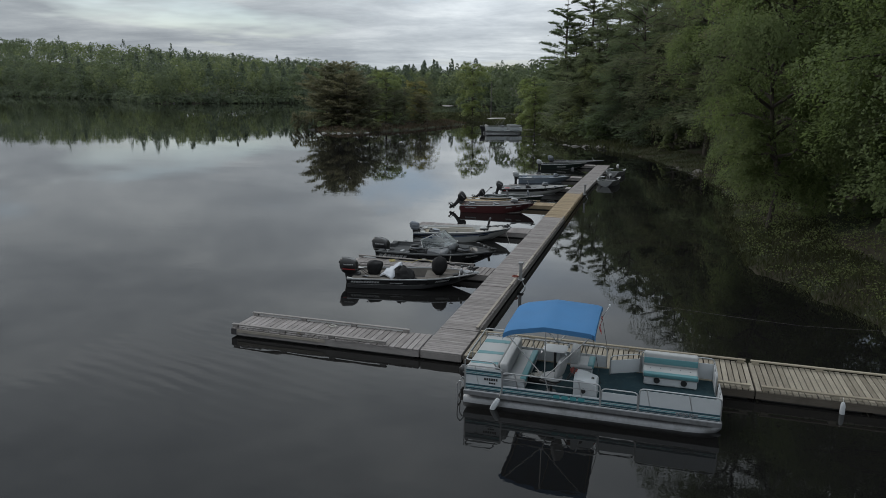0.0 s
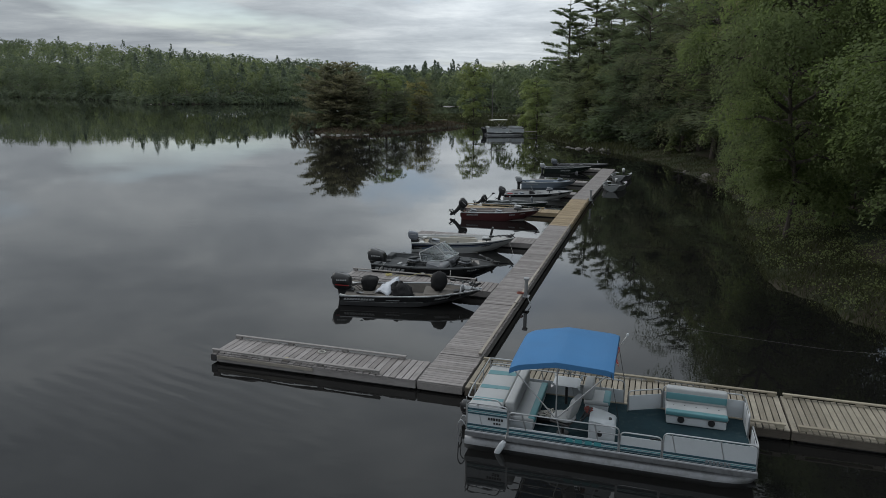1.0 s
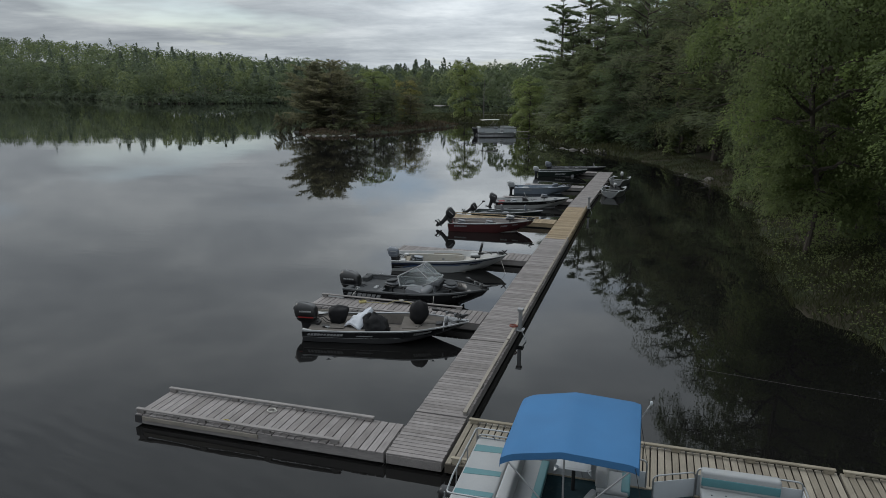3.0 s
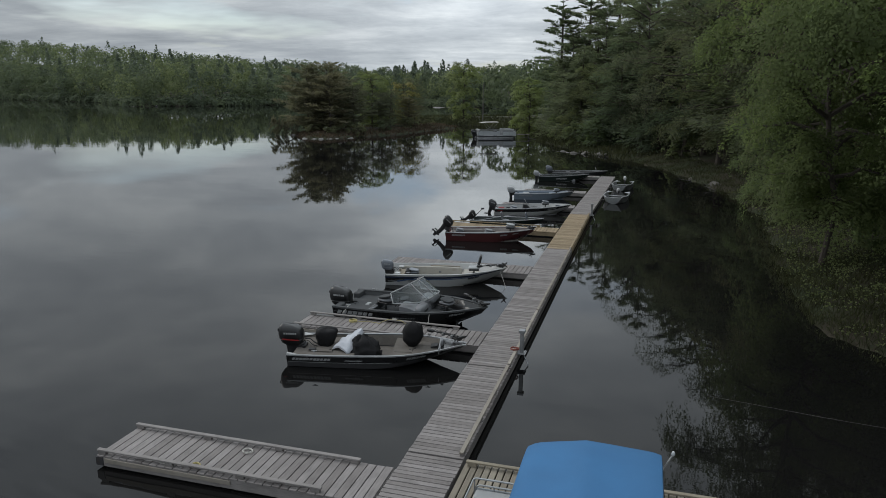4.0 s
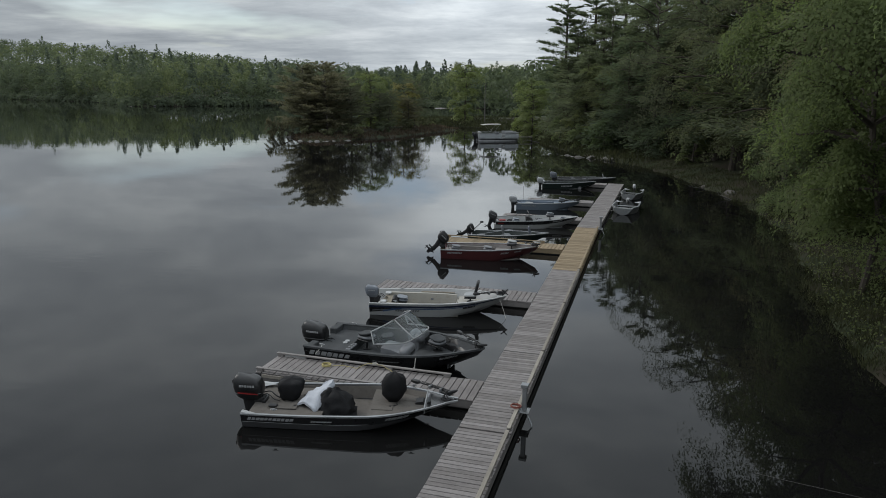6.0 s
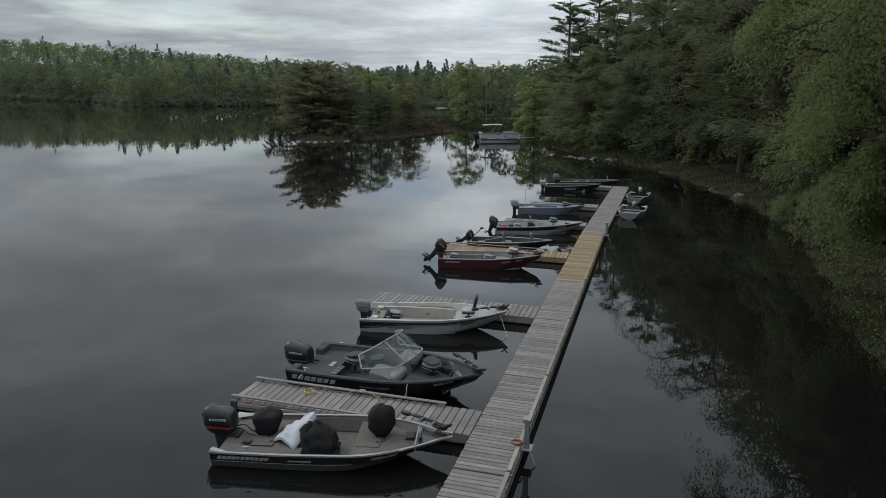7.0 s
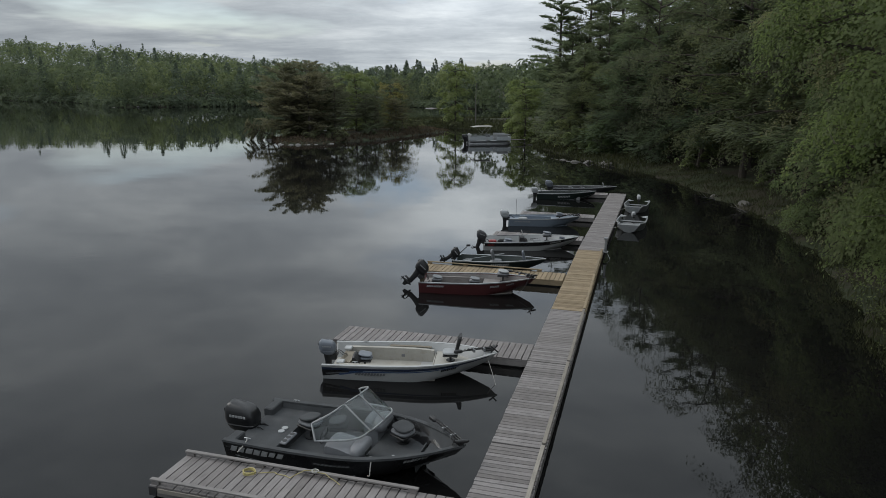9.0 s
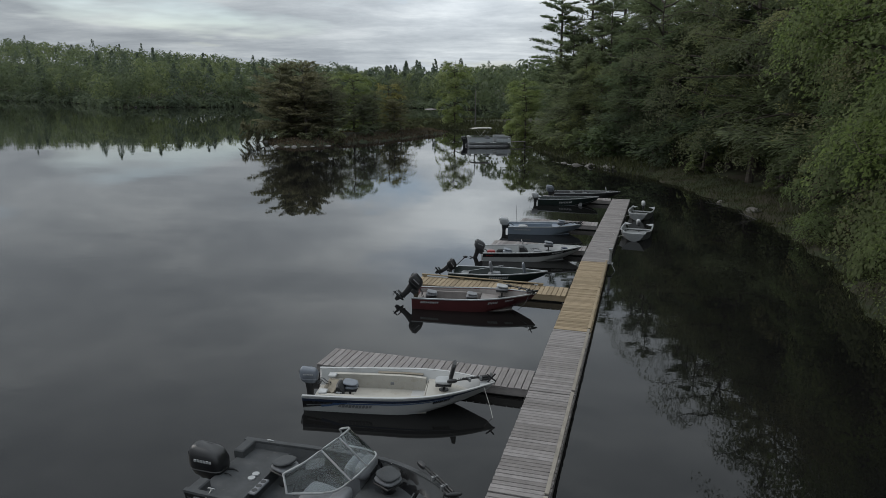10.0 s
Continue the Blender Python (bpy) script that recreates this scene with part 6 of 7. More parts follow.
def dark_skiff():
    b, h = rowing_skiff(pose(-5.25, 22.0, 0.05, 0, 0, 4), "dark green aluminium skiff with grey seats and tiller motor", PAINT_GREEN, 4.15, 1.42, 0.44, 0.60, COWL_BLACK, 55, LINER_GREY, 2, 0.72)
    folding_seat(b, 1.95, 0.0, 0.12, 0, VINYL_GREY, VINYL_GREY, False, 0.95, 0.22)
    folding_seat(b, 3.35, 0.05, 0.20, 0, STRIPE_BLUE, COWL_GREY, False, 0.95, 0.15)
    letters(h, 0.42, 0.62, 0.78, 0.90, 9, MARK_WHITE, b)
    bm = bmesh.new()
    rod(bm, (0.1, 0.1, 0.5), (0.55, 0.15, 0.95), 0.02)
    lump(bm, 0.60, 0.15, 1.0, 0.10, 0.05, 0.05, 3, 6, 8)
    part("tiller", bm, RUBBER, b)
    bm = bmesh.new()
    pipe(bm, [(0.4, -0.1, 0.36), (2.2, 0.62, 0.60)], 0.015, 6)
    part("oar", bm, ALU, b)


def console_boat():
    h = Hull(4.8, 1.8, 0.52, 0.70, draft=0.14, full=0.46, power=2.1, flare=0.84, rake=0.6, chine=0.07)
    b = boat("fishing_boat", "white fishing boat with black gunwale band and red tank", pose(-4.75, 25.85, 0.06, 0, 0, 15))
    basic(b, h, PAINT_WHITE, LINER_GREY, VINYL_WHITE, 0.14)
    stripe(h, b, PAINT_BLACK, 0.0, 0.97, 0.78, 0.97, "hull_band", "black band below the gunwale")
    letters(h, 0.03, 0.10, 0.84, 0.90, 5, MARK_RED, b)
    letters(h, 0.68, 0.80, 0.84, 0.92, 8, MARK_WHITE, b)
    for s0, s1, z, nm in ((0.02, 0.12, 0.38, "aft_deck"), (0.60, 0.94, 0.44, "casting_deck")):
        bm = bmesh.new()
        h.deck(bm, s0, s1, z, 0.08, 0.04)
        part(nm, bm, LINER_GREY, b)
    outboard(b, (0.02, 0, 0.44), 0.85, COWL_DARK, 20, None, label="dark grey outboard motor tilted from the water")
    bm = bmesh.new()
    lump(bm, 0.42, -0.35, 0.46, 0.20, 0.15, 0.11, 4, 6, 12)
    soft(part("fuel_tank", bm, MARK_RED, b, "red fuel tank"))
    bm = bmesh.new()
    console_shape(bm, 1.75, 2.15, -0.62, -0.10, 0.14, 0.78, 0.15)
    part("console", bm, RUBBER, b)
    bm = bmesh.new()
    pipe(bm, rounded([(2.0, -0.58, 0.74), (1.85, -0.56, 1.05), (1.85, -0.14, 1.05), (2.0, -0.12, 0.74)], 0.08), 0.014, 6)
    part("console_rail", bm, ALU, b)
    folding_seat(b, 1.2, -0.2, 0.14, 0, COWL_GREY, COWL_GREY, True, 1.0, 0.25)
    folding_seat(b, 3.2, 0.15, 0.44, 0, VINYL_GREY, COWL_GREY, True, 1.05, 0.22)
    folding_seat(b, 3.95, 0.0, 0.44, 0, STRIPE_BLUE, STRIPE_BLUE, True, 0.8, 0.05)
    for x, y, z, sx, sy, sz, seed, mt, nm in ((0.95, 0.25, 0.30, 0.26, 0.20, 0.16, 3, COVER, "bag"), (1.5, -0.05, 0.26, 0.20, 0.26, 0.13, 4, RUBBER, "tackle_box"), (2.65, -0.30, 0.50, 0.20, 0.14, 0.07, 5, VINYL_GREY, "cushion")):
        bm = bmesh.new()
        lump(bm, x, y, z, sx, sy, sz, seed, 6, 12)
        soft(part(nm, bm, mt, b), 50)
    bm = bmesh.new()
    pipe(bm, [(2.45 + 0.16 * math.cos(a) + 0.02 * a, 0.1 + 0.22 * math.sin(a), 0.52 + 0.02 * math.sin(3 * a)) for a in [k * 0.45 for k in range(26)]], 0.010, 5)
    part("cable", bm, RUBBER, b)
    bm = bmesh.new()
    pipe(bm, [(0.7, 0.55, 0.60), (2.2, 0.62, 0.62), (2.25, 0.60, 0.66)], 0.012, 6)
    part("fishing_rod", bm, RUBBER, b)


def blue_boat():
    h = Hull(4.2, 1.66, 0.52, 0.64, draft=0.12, full=0.5, power=2.3, flare=0.86, rake=0.5, chine=0.06)
    b = boat("fishing_boat", "pale blue-grey fishing boat with white outboard", pose(-4.75, 32.45, 0.06, 0, 0, 11))
    basic(b, h, PAINT_BLUE, PAINT_BLUE, ALU, 0.14)
    letters(h, 0.08, 0.30, 0.80, 0.88, 10, MARK_WHITE, b)
    for s0, s1, z, nm in ((0.02, 0.16, 0.40, "aft_deck"), (0.60, 0.94, 0.46, "casting_deck")):
        bm = bmesh.new()
        h.deck(bm, s0, s1, z, 0.08, 0.04)
        part(nm, bm, PAINT_BLUE, b)
    for sgn in (-1, 1):
        bm = bmesh.new()
        h.locker(bm, 0.16, 0.59, 0.13, 0.49, 0.14, sgn)
        part("side_locker", bm, PAINT_BLUE, b)
    outboard(b, (0, 0, 0.48), 0.85, COWL_WHITE, 0, None, label="white outboard motor")
    bm = bmesh.new()
    lump(bm, 0.85, 0.0, 0.40, 0.28, 0.22, 0.12, 3, 6, 12)
    soft(part("cushion", bm, VINYL_WHITE, b, "white seat cushion"))
    folding_seat(b, 3.0, 0.1, 0.46, 0, COWL_GREY, COWL_GREY, True, 1.05, 0.12)
    trolling(b, (4.05, 0.05, 0.72), (3.25, -0.30, 0.72))
    bm = bmesh.new()
    rod(bm, (0.5, 0.6, 0.5), (0.45, 0.62, 1.5), 0.008)
    part("aerial", bm, RUBBER, b)


def far_boats():
    b, h = rowing_skiff(pose(-4.6, 43.0, 0.05, 0, 0, 6), "black aluminium boat with white outboard beside the dock end", PAINT_GREEN, 4.2, 1.5, 0.52, 0.72, COWL_WHITE, 0, LINER_GREY, 3, 0.8)
    stripe(h, b, ALU, 0.0, 0.98, 0.52, 0.56)
    letters(h, 0.35, 0.56, 0.72, 0.84, 8, MARK_WHITE, b)
    h = Hull(4.9, 1.6, 0.50, 0.62, draft=0.12, full=0.46, power=2.1, flare=0.85, rake=0.5, chine=0.06)
    b = boat("fishing_boat", "grey-green fishing boat with grey outboard", pose(-3.95, 46.3, 0.05, 0, 0, 10))
    basic(b, h, PAINT_SILVER, PAINT_GREEN, ALU, 0.14)
    bm = bmesh.new()
    h.deck(bm, 0.55, 0.94, 0.42, 0.08, 0.04)
    part("casting_deck", bm, PAINT_GREEN, b)
    outboard(b, (0, 0, 0.52), 0.95, COWL_GREY, 0, None, label="grey outboard motor")
    for x in (1.4, 2.3):
        folding_seat(b, x, 0.0, 0.14, 0, VINYL_GREY, VINYL_GREY, True, 0.9, 0.22)
    folding_seat(b, 4.0, 0.1, 0.42, 0, VINYL_WHITE, VINYL_WHITE, False, 0.6, 0.2)
    # two flat-bowed tenders on the shore side of the dock, bows towards open water
    flat_tender(pose(2.42, 35.0, 0.07, 0, 0, -94), "small bare aluminium flat-bowed boat with tilted white outboard", 3.2, 1.66, 38)
    flat_tender(pose(2.62, 41.2, 0.07, 0, 0, -96), "small grey flat-bowed aluminium boat with upright white outboard", 3.1, 1.50, 0)


def flat_tender(m, label, L, B, tilt):
    h = Hull(L, B, 0.50, 0.54, draft=0.08, full=0.55, power=2.6, flare=0.88, rake=0.10, chine=0.03, snub=0.70, lift=0.3)
    b = boat("jon_boat", label, m)
    basic(b, h, ALU_PALE, LINER_GREY, ALU, 0.10)
    bm = bmesh.new()
    face = [h.at(1, u / 8, 1) for u in range(9)] + [h.at(1, u / 8, -1) for u in range(8, 0, -1)]
    loft(bm, [[q + Vector((0.035, 0, 0)) for q in face], [q - Vector((0.01, 0, 0)) for q in face]])
    part("bow_panel", bm, ALU_PALE, b)
    bm = bmesh.new()
    h.deck(bm, 0.80, 0.99, 0.44, 0.02, 0.03, 4)
    part("bow_deck", bm, ALU_PALE, b)
    for st in (0.12, 0.45):
        bm = bmesh.new()
        h.deck(bm, st, st + 0.12, 0.30, 0.03, 0.03, 3)
        part("bench", bm, ALU_DULL, b)
    for sgn in (-1, 1):
        bm = bmesh.new()
        loft(bm, [[(0.0, sgn * B * 0.48, 0.48), (0.50, sgn * B * 0.485, 0.48), (0.0, sgn * B * 0.22, 0.48)], [(0.0, sgn * B * 0.47, 0.56), (0.16, sgn * B * 0.475, 0.52), (0.0, sgn * B * 0.34, 0.51)]])
        part("corner_brace", bm, ALU, b)
    outboard(b, (0.10, 0, 0.56), 0.62, COWL_WHITE, -tilt, None, turn=14, label="small white outboard motor")
    rope(b, [(L - 0.1, -0.5, 0.40), (L + 0.1, -0.9, 0.30), (L - 0.2, -1.1, 0.44)], 0.01)


bass_boat()
windscreen_boat()
white_boat()
red_boat()
dark_skiff()
console_boat()
blue_boat()
far_boats()


# ---- pontoon boats ----
CANVAS_BLUE = mat("blue_canvas", (0.048, 0.146, 0.30), 0.8, 0, 0.10, 1.5, 60, 0.25, spec=0.2)
CANVAS_WHITE = mat("pale_canvas", (0.36, 0.35, 0.32), 0.8, 0, 0.1)
PANEL_WHITE = mat("white_fence_panel", (0.42, 0.445, 0.465), 0.4, 0, 0.06, 2, 40, 0.02, (0.42, 0.43, 0.42), 0.15)
CARPET_TEAL = mat("teal_deck_carpet", (0.015, 0.031, 0.038), 0.95, 0, 0.2, 3, 90, 0.3, (0.04, 0.06, 0.06), 0.3, spec=0.1)
STRIPE_NAVY = mat("dark_teal_stripe", (0.02, 0.06, 0.08), 0.4, 0, 0.1)
PONTOON_ALU = mat("dull_pontoon_aluminium", (0.225, 0.23, 0.24), 0.42, 0.65, 0.22, 1.6, 14, 0.08, (0.12, 0.12, 0.115), 0.35)
FLAG_RED = mat("red_flag_cloth", (0.34, 0.03, 0.03), 0.8, 0, 0.15)
CLOTH_RED = mat("faded_red_cloth", (0.17, 0.045, 0.038), 0.85, 0, 0.3, 6, 40, 0.4)
FLAG_WHITE = mat("white_flag_cloth", (0.6, 0.58, 0.56), 0.8, 0, 0.1)


def cushion(name, parent, x0, x1, y0, y1, z0, z1, material, label="", r=0.05, m=None):
    bm = bmesh.new()
    box(bm, x0, x1, y0, y1, z0, z1, r, m, 3)
    return soft(part(name, bm, material, parent, label), 50)


def tube_frame(parent, pts, r=0.016, name="rail", closed=False, label="", corner=0.08):
    bm = bmesh.new()
    pipe(bm, rounded(pts, corner) if not closed else pts, r, 8, closed)
    return soft(part(name, bm, ALU, parent, label), 60)


def pontoon_tube(parent, y, L, r, zc, n=16):
    bm = bmesh.new()
    rings = []
    for x, k, dz in ((-0.05, 0.92, 0), (0.0, 1, 0), (L * 0.86, 1, 0), (L * 0.92, 0.86, 0.03), (L * 0.97, 0.55, 0.09), (L, 0.12, 0.16)):
        rings.append([(x, y + r * k * math.cos(a), zc + dz + r * k * math.sin(a)) for a in [i * math.tau / n for i in range(n)]])
    loft(bm, rings)
    t = soft(part("pontoon", bm, PONTOON_ALU, parent, "dull aluminium pontoon tube"), 40)
    return t


def family_pontoon():
    L, W, Z = 5.92, 2.40, 0.50
    b = boat("pontoon_boat", "white and teal pontoon boat under a blue canopy", pose(1.93, -8.80, 0, 0, 0, 0.4))
    for y in (0.36, W - 0.36):
        pontoon_tube(b, y, L + 0.05, 0.31, 0.09)
    bm = bmesh.new()
    box(bm, 0, L, 0.0, W, Z - 0.06, Z + 0.03, 0.008)
    part("deck", bm, ALU, b)
    bm = bmesh.new()
    box(bm, -0.01, L + 0.01, -0.014, W + 0.014, Z - 0.10, Z + 0.012, 0.006)
    part("deck_trim", bm, PONTOON_ALU, b, "bare aluminium deck edge")
    bm = bmesh.new()
    box(bm, 0.02, L - 0.02, 0.02, W - 0.02, Z + 0.031, Z + 0.04)
    part("carpet", bm, CARPET_TEAL, b, "worn teal deck carpet")

    def panel(x0, x1, y0, y1, z0, z1, top, posts, stripes=True, outer=-1):
        """A fence panel in a tube frame; runs along x or y."""
        along_x = abs(x1 - x0) > abs(y1 - y0)
        bm = bmesh.new()
        if along_x:
            box(bm, x0, x1, y0 - 0.008, y0 + 0.008, z0, z1, 0.004)
        else:
            box(bm, x0 - 0.008, x0 + 0.008, y0, y1, z0, z1, 0.004)
        f = part("fence_panel", bm, PANEL_WHITE, b)
        pts = [(x0, y0, Z + 0.04), (x0, y0, top), (x1, y1, top), (x1, y1, Z + 0.04)]
        bm = bmesh.new()
        pipe(bm, rounded(pts, 0.11), 0.017, 8)
        for t in posts:
            p = Vector((x0 + (x1 - x0) * t, y0 + (y1 - y0) * t, Z + 0.04))
            pipe(bm, [p, p + Vector((-0.13 if along_x else 0, 0, top - Z - 0.04))], 0.014, 6)
        soft(part("fence_rail", bm, ALU, f), 60)
        if stripes:
            for za, zb, mt in ((0.015, 0.055, STRIPE_NAVY), (0.07, 0.085, STRIPE_TEAL), (0.105, 0.15, STRIPE_NAVY)):
                bm = bmesh.new()
                if along_x:
                    yy = y0 + outer * 0.011
                    box(bm, x0 + 0.01, x1 - 0.01, yy - 0.003, yy + 0.003, z0 + za, z0 + zb)
                else:
                    xx = x0 + outer * 0.011
                    box(bm, xx - 0.003, xx + 0.003, y0 + 0.01, y1 - 0.01, z0 + za, z0 + zb)
                part("stripe", bm, mt, f)
        return f

    base = Z + 0.045
    # near side: stern box, open rail, gate and bow panel
    panel(0.03, 0.93, 0.02, 0.02, base, 1.12, 1.17, (0.4,))
    f = panel(0.95, 3.25, 0.02, 0.02, base, base + 0.19, 1.07, (0.18, 0.5, 0.84))
    bm = bmesh.new()
    pipe(bm, [(0.95, 0.02, 0.90), (3.25, 0.02, 0.90)], 0.013, 6)
    part("mid_rail", bm, ALU, f)
    panel(3.28, 4.10, 0.02, 0.02, base + 0.01, 0.90, 0.98, ())
    panel(4.13, L - 0.03, 0.02, 0.02, base, 1.05, 1.09, (0.16, 0.68))
    # bow end, far side and stern
    panel(L - 0.03, L - 0.03, 0.05, 0.95, base, 0.98, 1.08, (0.5,), True, 1)
    panel(L - 0.03, L - 0.03, 1.45, W - 0.05, base, 0.98, 1.08, (0.5,), True, 1)
    panel(4.13, L - 0.03, W - 0.02, W - 0.02, base, 0.98, 1.12, (0.3, 0.7), True, 1)
    f = panel(0.95, 3.25, W - 0.02, W - 0.02, base, base + 0.34, 1.12, (0.2, 0.5, 0.8), True, 1)
    panel(0.03, 0.93, W - 0.02, W - 0.02, base, 1.12, 1.17, (0.5,), True, 1)
    for y in (0.005, W - 0.005):
        for za, zb, mt in ((0.93, 0.965, STRIPE_NAVY), (0.985, 1.0, STRIPE_TEAL), (1.02, 1.065, STRIPE_NAVY)):
            bm = bmesh.new()
            box(bm, 0.05, 0.91, y - 0.003, y + 0.003, za, zb)
            part("stripe", bm, mt, b)
    # blocks where the maker's marks stand
    for x0, n, w, z0, z1, mt in ((0.50, 6, 0.05, 0.83, 0.89, RUBBER), (0.62, 3, 0.05, 0.745, 0.785, RUBBER), (2.18, 4, 0.17, base + 0.05, base + 0.13, STRIPE_TEAL), (4.95, 7, 0.06, base + 0.03, base + 0.09, VINYL_GREY)):
        bm = bmesh.new()
        for i in range(n):
            box(bm, x0 + i * w * 1.15, x0 + i * w * 1.15 + w * 0.85, 0.001, 0.006, z0, z1)
        tagged(part("lettering", bm, mt, b, "row of plain lettering blocks"), kind="stuff")
    # the gate on the dock side stands open inwards
    g = pose(4.10, W - 0.06, 0, 0, 0, 0)
    bm = bmesh.new()
    box(bm, -0.80, 0.0, -0.008, 0.008, base + 0.02, 0.93, 0.004, g @ pose(0, 0, 0, 0, 0, 26))
    gate = part("gate", bm, PANEL_WHITE, b, "white gate standing open")
    bm = bmesh.new()
    pipe(bm, [(g @ pose(0, 0, 0, 0, 0, 26)) @ p for p in rounded([(0, 0, base), (0, 0, 1.05), (-0.82, 0, 1.05), (-0.82, 0, base)], 0.10)], 0.016, 8)
    part("gate_frame", bm, ALU, gate)
    # stern: sun lounge on a white box, rail round it, bench facing forward
    bm = bmesh.new()
    box(bm, 0.06, 0.74, 0.06, W - 0.06, base, 1.0, 0.03)
    part("lounge_base", bm, PANEL_WHITE, b, "white lounge base")
    cushion("lounge_cushion", b, 0.04, 0.78, 0.05, W - 0.05, 1.0, 1.12, VINYL_WHITE, "white sun lounge cushion with teal stripes")
    for y0, y1 in ((0.30, 0.48), (0.98, 1.18), (1.80, 2.05)):
        bm = bmesh.new()
        loft(bm, [[(0.08, y0, 1.118), (0.74, y0 + 0.06, 1.118), (0.74, y1 + 0.02, 1.118), (0.08, y1, 1.118)], [(0.08, y0, 1.126), (0.74, y0 + 0.06, 1.126), (0.74, y1 + 0.02, 1.126), (0.08, y1, 1.126)]])
        part("cushion_stripe", bm, VINYL_TEAL, b, "teal vinyl stripe")
    tube_frame(b, [(0.80, 0.04, 1.15), (0.72, 0.03, 1.30), (0.04, 0.03, 1.30), (0.0, 0.6, 1.30), (0.0, W - 0.03, 1.30), (0.72, W - 0.03, 1.30), (0.80, W - 0.04, 1.15)], 0.017, "lounge_rail", False, "bent aluminium lounge rail")
    for y in (0.03, 0.8, 1.6, W - 0.03):
        bm = bmesh.new()
        pipe(bm, [(0.01, y, 0.55), (0.01, y, 1.30)], 0.013, 6)
        part("rail_post", bm, ALU, b)

    def bench(x0, x1, y0, y1, back, seat_z=0.86):
        """A moulded seat with base, cushion and backrest; back says the side of the backrest."""
        bm = bmesh.new()
        box(bm, x0 + 0.03, x1 - 0.03, y0 + 0.03, y1 - 0.03, base, seat_z - 0.12, 0.02)
        s = part("bench", bm, PANEL_WHITE, b, "white moulded bench base")
        cushion("seat_cushion", s, x0, x1, y0, y1, seat_z - 0.13, seat_z, VINYL_WHITE)
        d = 0.20
        if back == "y1":
            cushion("seat_back", s, x0, x1, y1 - d, y1, seat_z - 0.02, 1.20, VINYL_WHITE)
            cushion("teal_panel", s, x0 + 0.01, x1 - 0.01, y1 - d - 0.012, y1 - d + 0.05, seat_z + 0.06, 1.08, VINYL_TEAL, "teal vinyl panel", 0.012)
            cushion("teal_panel", s, x0 + 0.01, x1 - 0.01, y0 - 0.01, y0 + 0.14, seat_z - 0.10, seat_z + 0.012, VINYL_TEAL, "teal vinyl panel", 0.03)
        elif back == "x0":
            cushion("seat_back", s, x0 - 0.02, x0 + d, y0, y1, seat_z - 0.02, 1.18, VINYL_WHITE)
            cushion("teal_panel", s, x1 - 0.15, x1 + 0.01, y0 + 0.01, y1 - 0.01, seat_z - 0.10, seat_z + 0.012, VINYL_TEAL, "teal vinyl panel", 0.03)
        else:
            cushion("seat_back", s, x1 - d, x1, y0, y1, seat_z - 0.02, 1.18, VINYL_WHITE)
            cushion("teal_panel", s, x0 - 0.01, x0 + 0.14, y0 + 0.01, y1 - 0.01, seat_z - 0.10, seat_z + 0.012, VINYL_TEAL, "teal vinyl panel", 0.03)
        return s

    s = bench(4.18, 5.50, W - 0.80, W - 0.07, "y1")
    for x in (4.52, 5.16):
        bm = bmesh.new()
        rod(bm, (x, W - 0.80, 0.68), (x, W - 0.76, 0.68), 0.075, n=16)
        part("speaker", bm, RUBBER, s, "round black speaker")
    bench(0.82, 1.46, 0.32, W - 0.10, "x0")
    bench(2.38, 2.96, W - 0.78, W - 0.10, "x0")
    # table
    bm = bmesh.new()
    box(bm, 1.64, 2.26, W - 0.72, W - 0.14, 1.08, 1.11, 0.012)
    bmesh.ops.bevel(bm, geom=[e for e in bm.edges if abs(e.verts[0].co.z - e.verts[1].co.z) > 0.005], offset=0.05, segments=3, affect="EDGES")
    tb = part("table", bm, PANEL_WHITE, b, "white pedestal table")
    bm = bmesh.new()
    rod(bm, (1.95, W - 0.45, base), (1.95, W - 0.45, 1.085), 0.035, n=12)
    part("table_leg", bm, RUBBER, tb)
    # helm console, wheel, chairs
    bm = bmesh.new()
    console_shape(bm, 2.62, 3.16, 0.16, 0.82, base, 1.10, 0.10)
    con = soft(part("helm_console", bm, PANEL_WHITE, b, "white helm console"), 40)
    bm = bmesh.new()
    rod(bm, (3.02, 0.45, 0.99), (3.02, 0.45, 1.04), 0.06, n=14)
    part("cup_holder", bm, RUBBER, con)
    bm = bmesh.new()
    rod(bm, (2.85, 0.135, 0.80), (2.85, 0.17, 0.80), 0.06, n=14)
    part("speaker", bm, RUBBER, con)
    bm = bmesh.new()
    c = Vector((2.52, 0.50, 1.04))
    pipe(bm, [c + Vector((0.10 * math.cos(a), 0.18 * math.sin(a), 0.15 * math.cos(a))) for a in [i * math.tau / 16 for i in range(16)]], 0.016, 6, True)
    rod(bm, c, c + Vector((0.12, 0, -0.05)), 0.03)
    for a in (0.5, 2.6, 4.7):
        rod(bm, c, c + Vector((0.10 * math.cos(a), 0.18 * math.sin(a), 0.15 * math.cos(a))), 0.010)
    part("steering_wheel", bm, RUBBER, con)
    bm = bmesh.new()
    lump(bm, 2.58, 0.60, 1.10, 0.10, 0.09, 0.05, 2.2, 10, 18)
    for v in bm.verts:
        v.co += Vector((noise.noise(v.co * 14), noise.noise(v.co * 14 + Vector((7, 0, 0))), noise.noise(v.co * 11 + Vector((0, 9, 0))))) * 0.05
    part("cloth", bm, CLOTH_RED, b, "crumpled faded red cloth on the helm")
    folding_seat(b, 2.06, 0.46, base, 160, VINYL_WHITE, VINYL_WHITE, False, 1.12, 0.26)
    bm = bmesh.new()
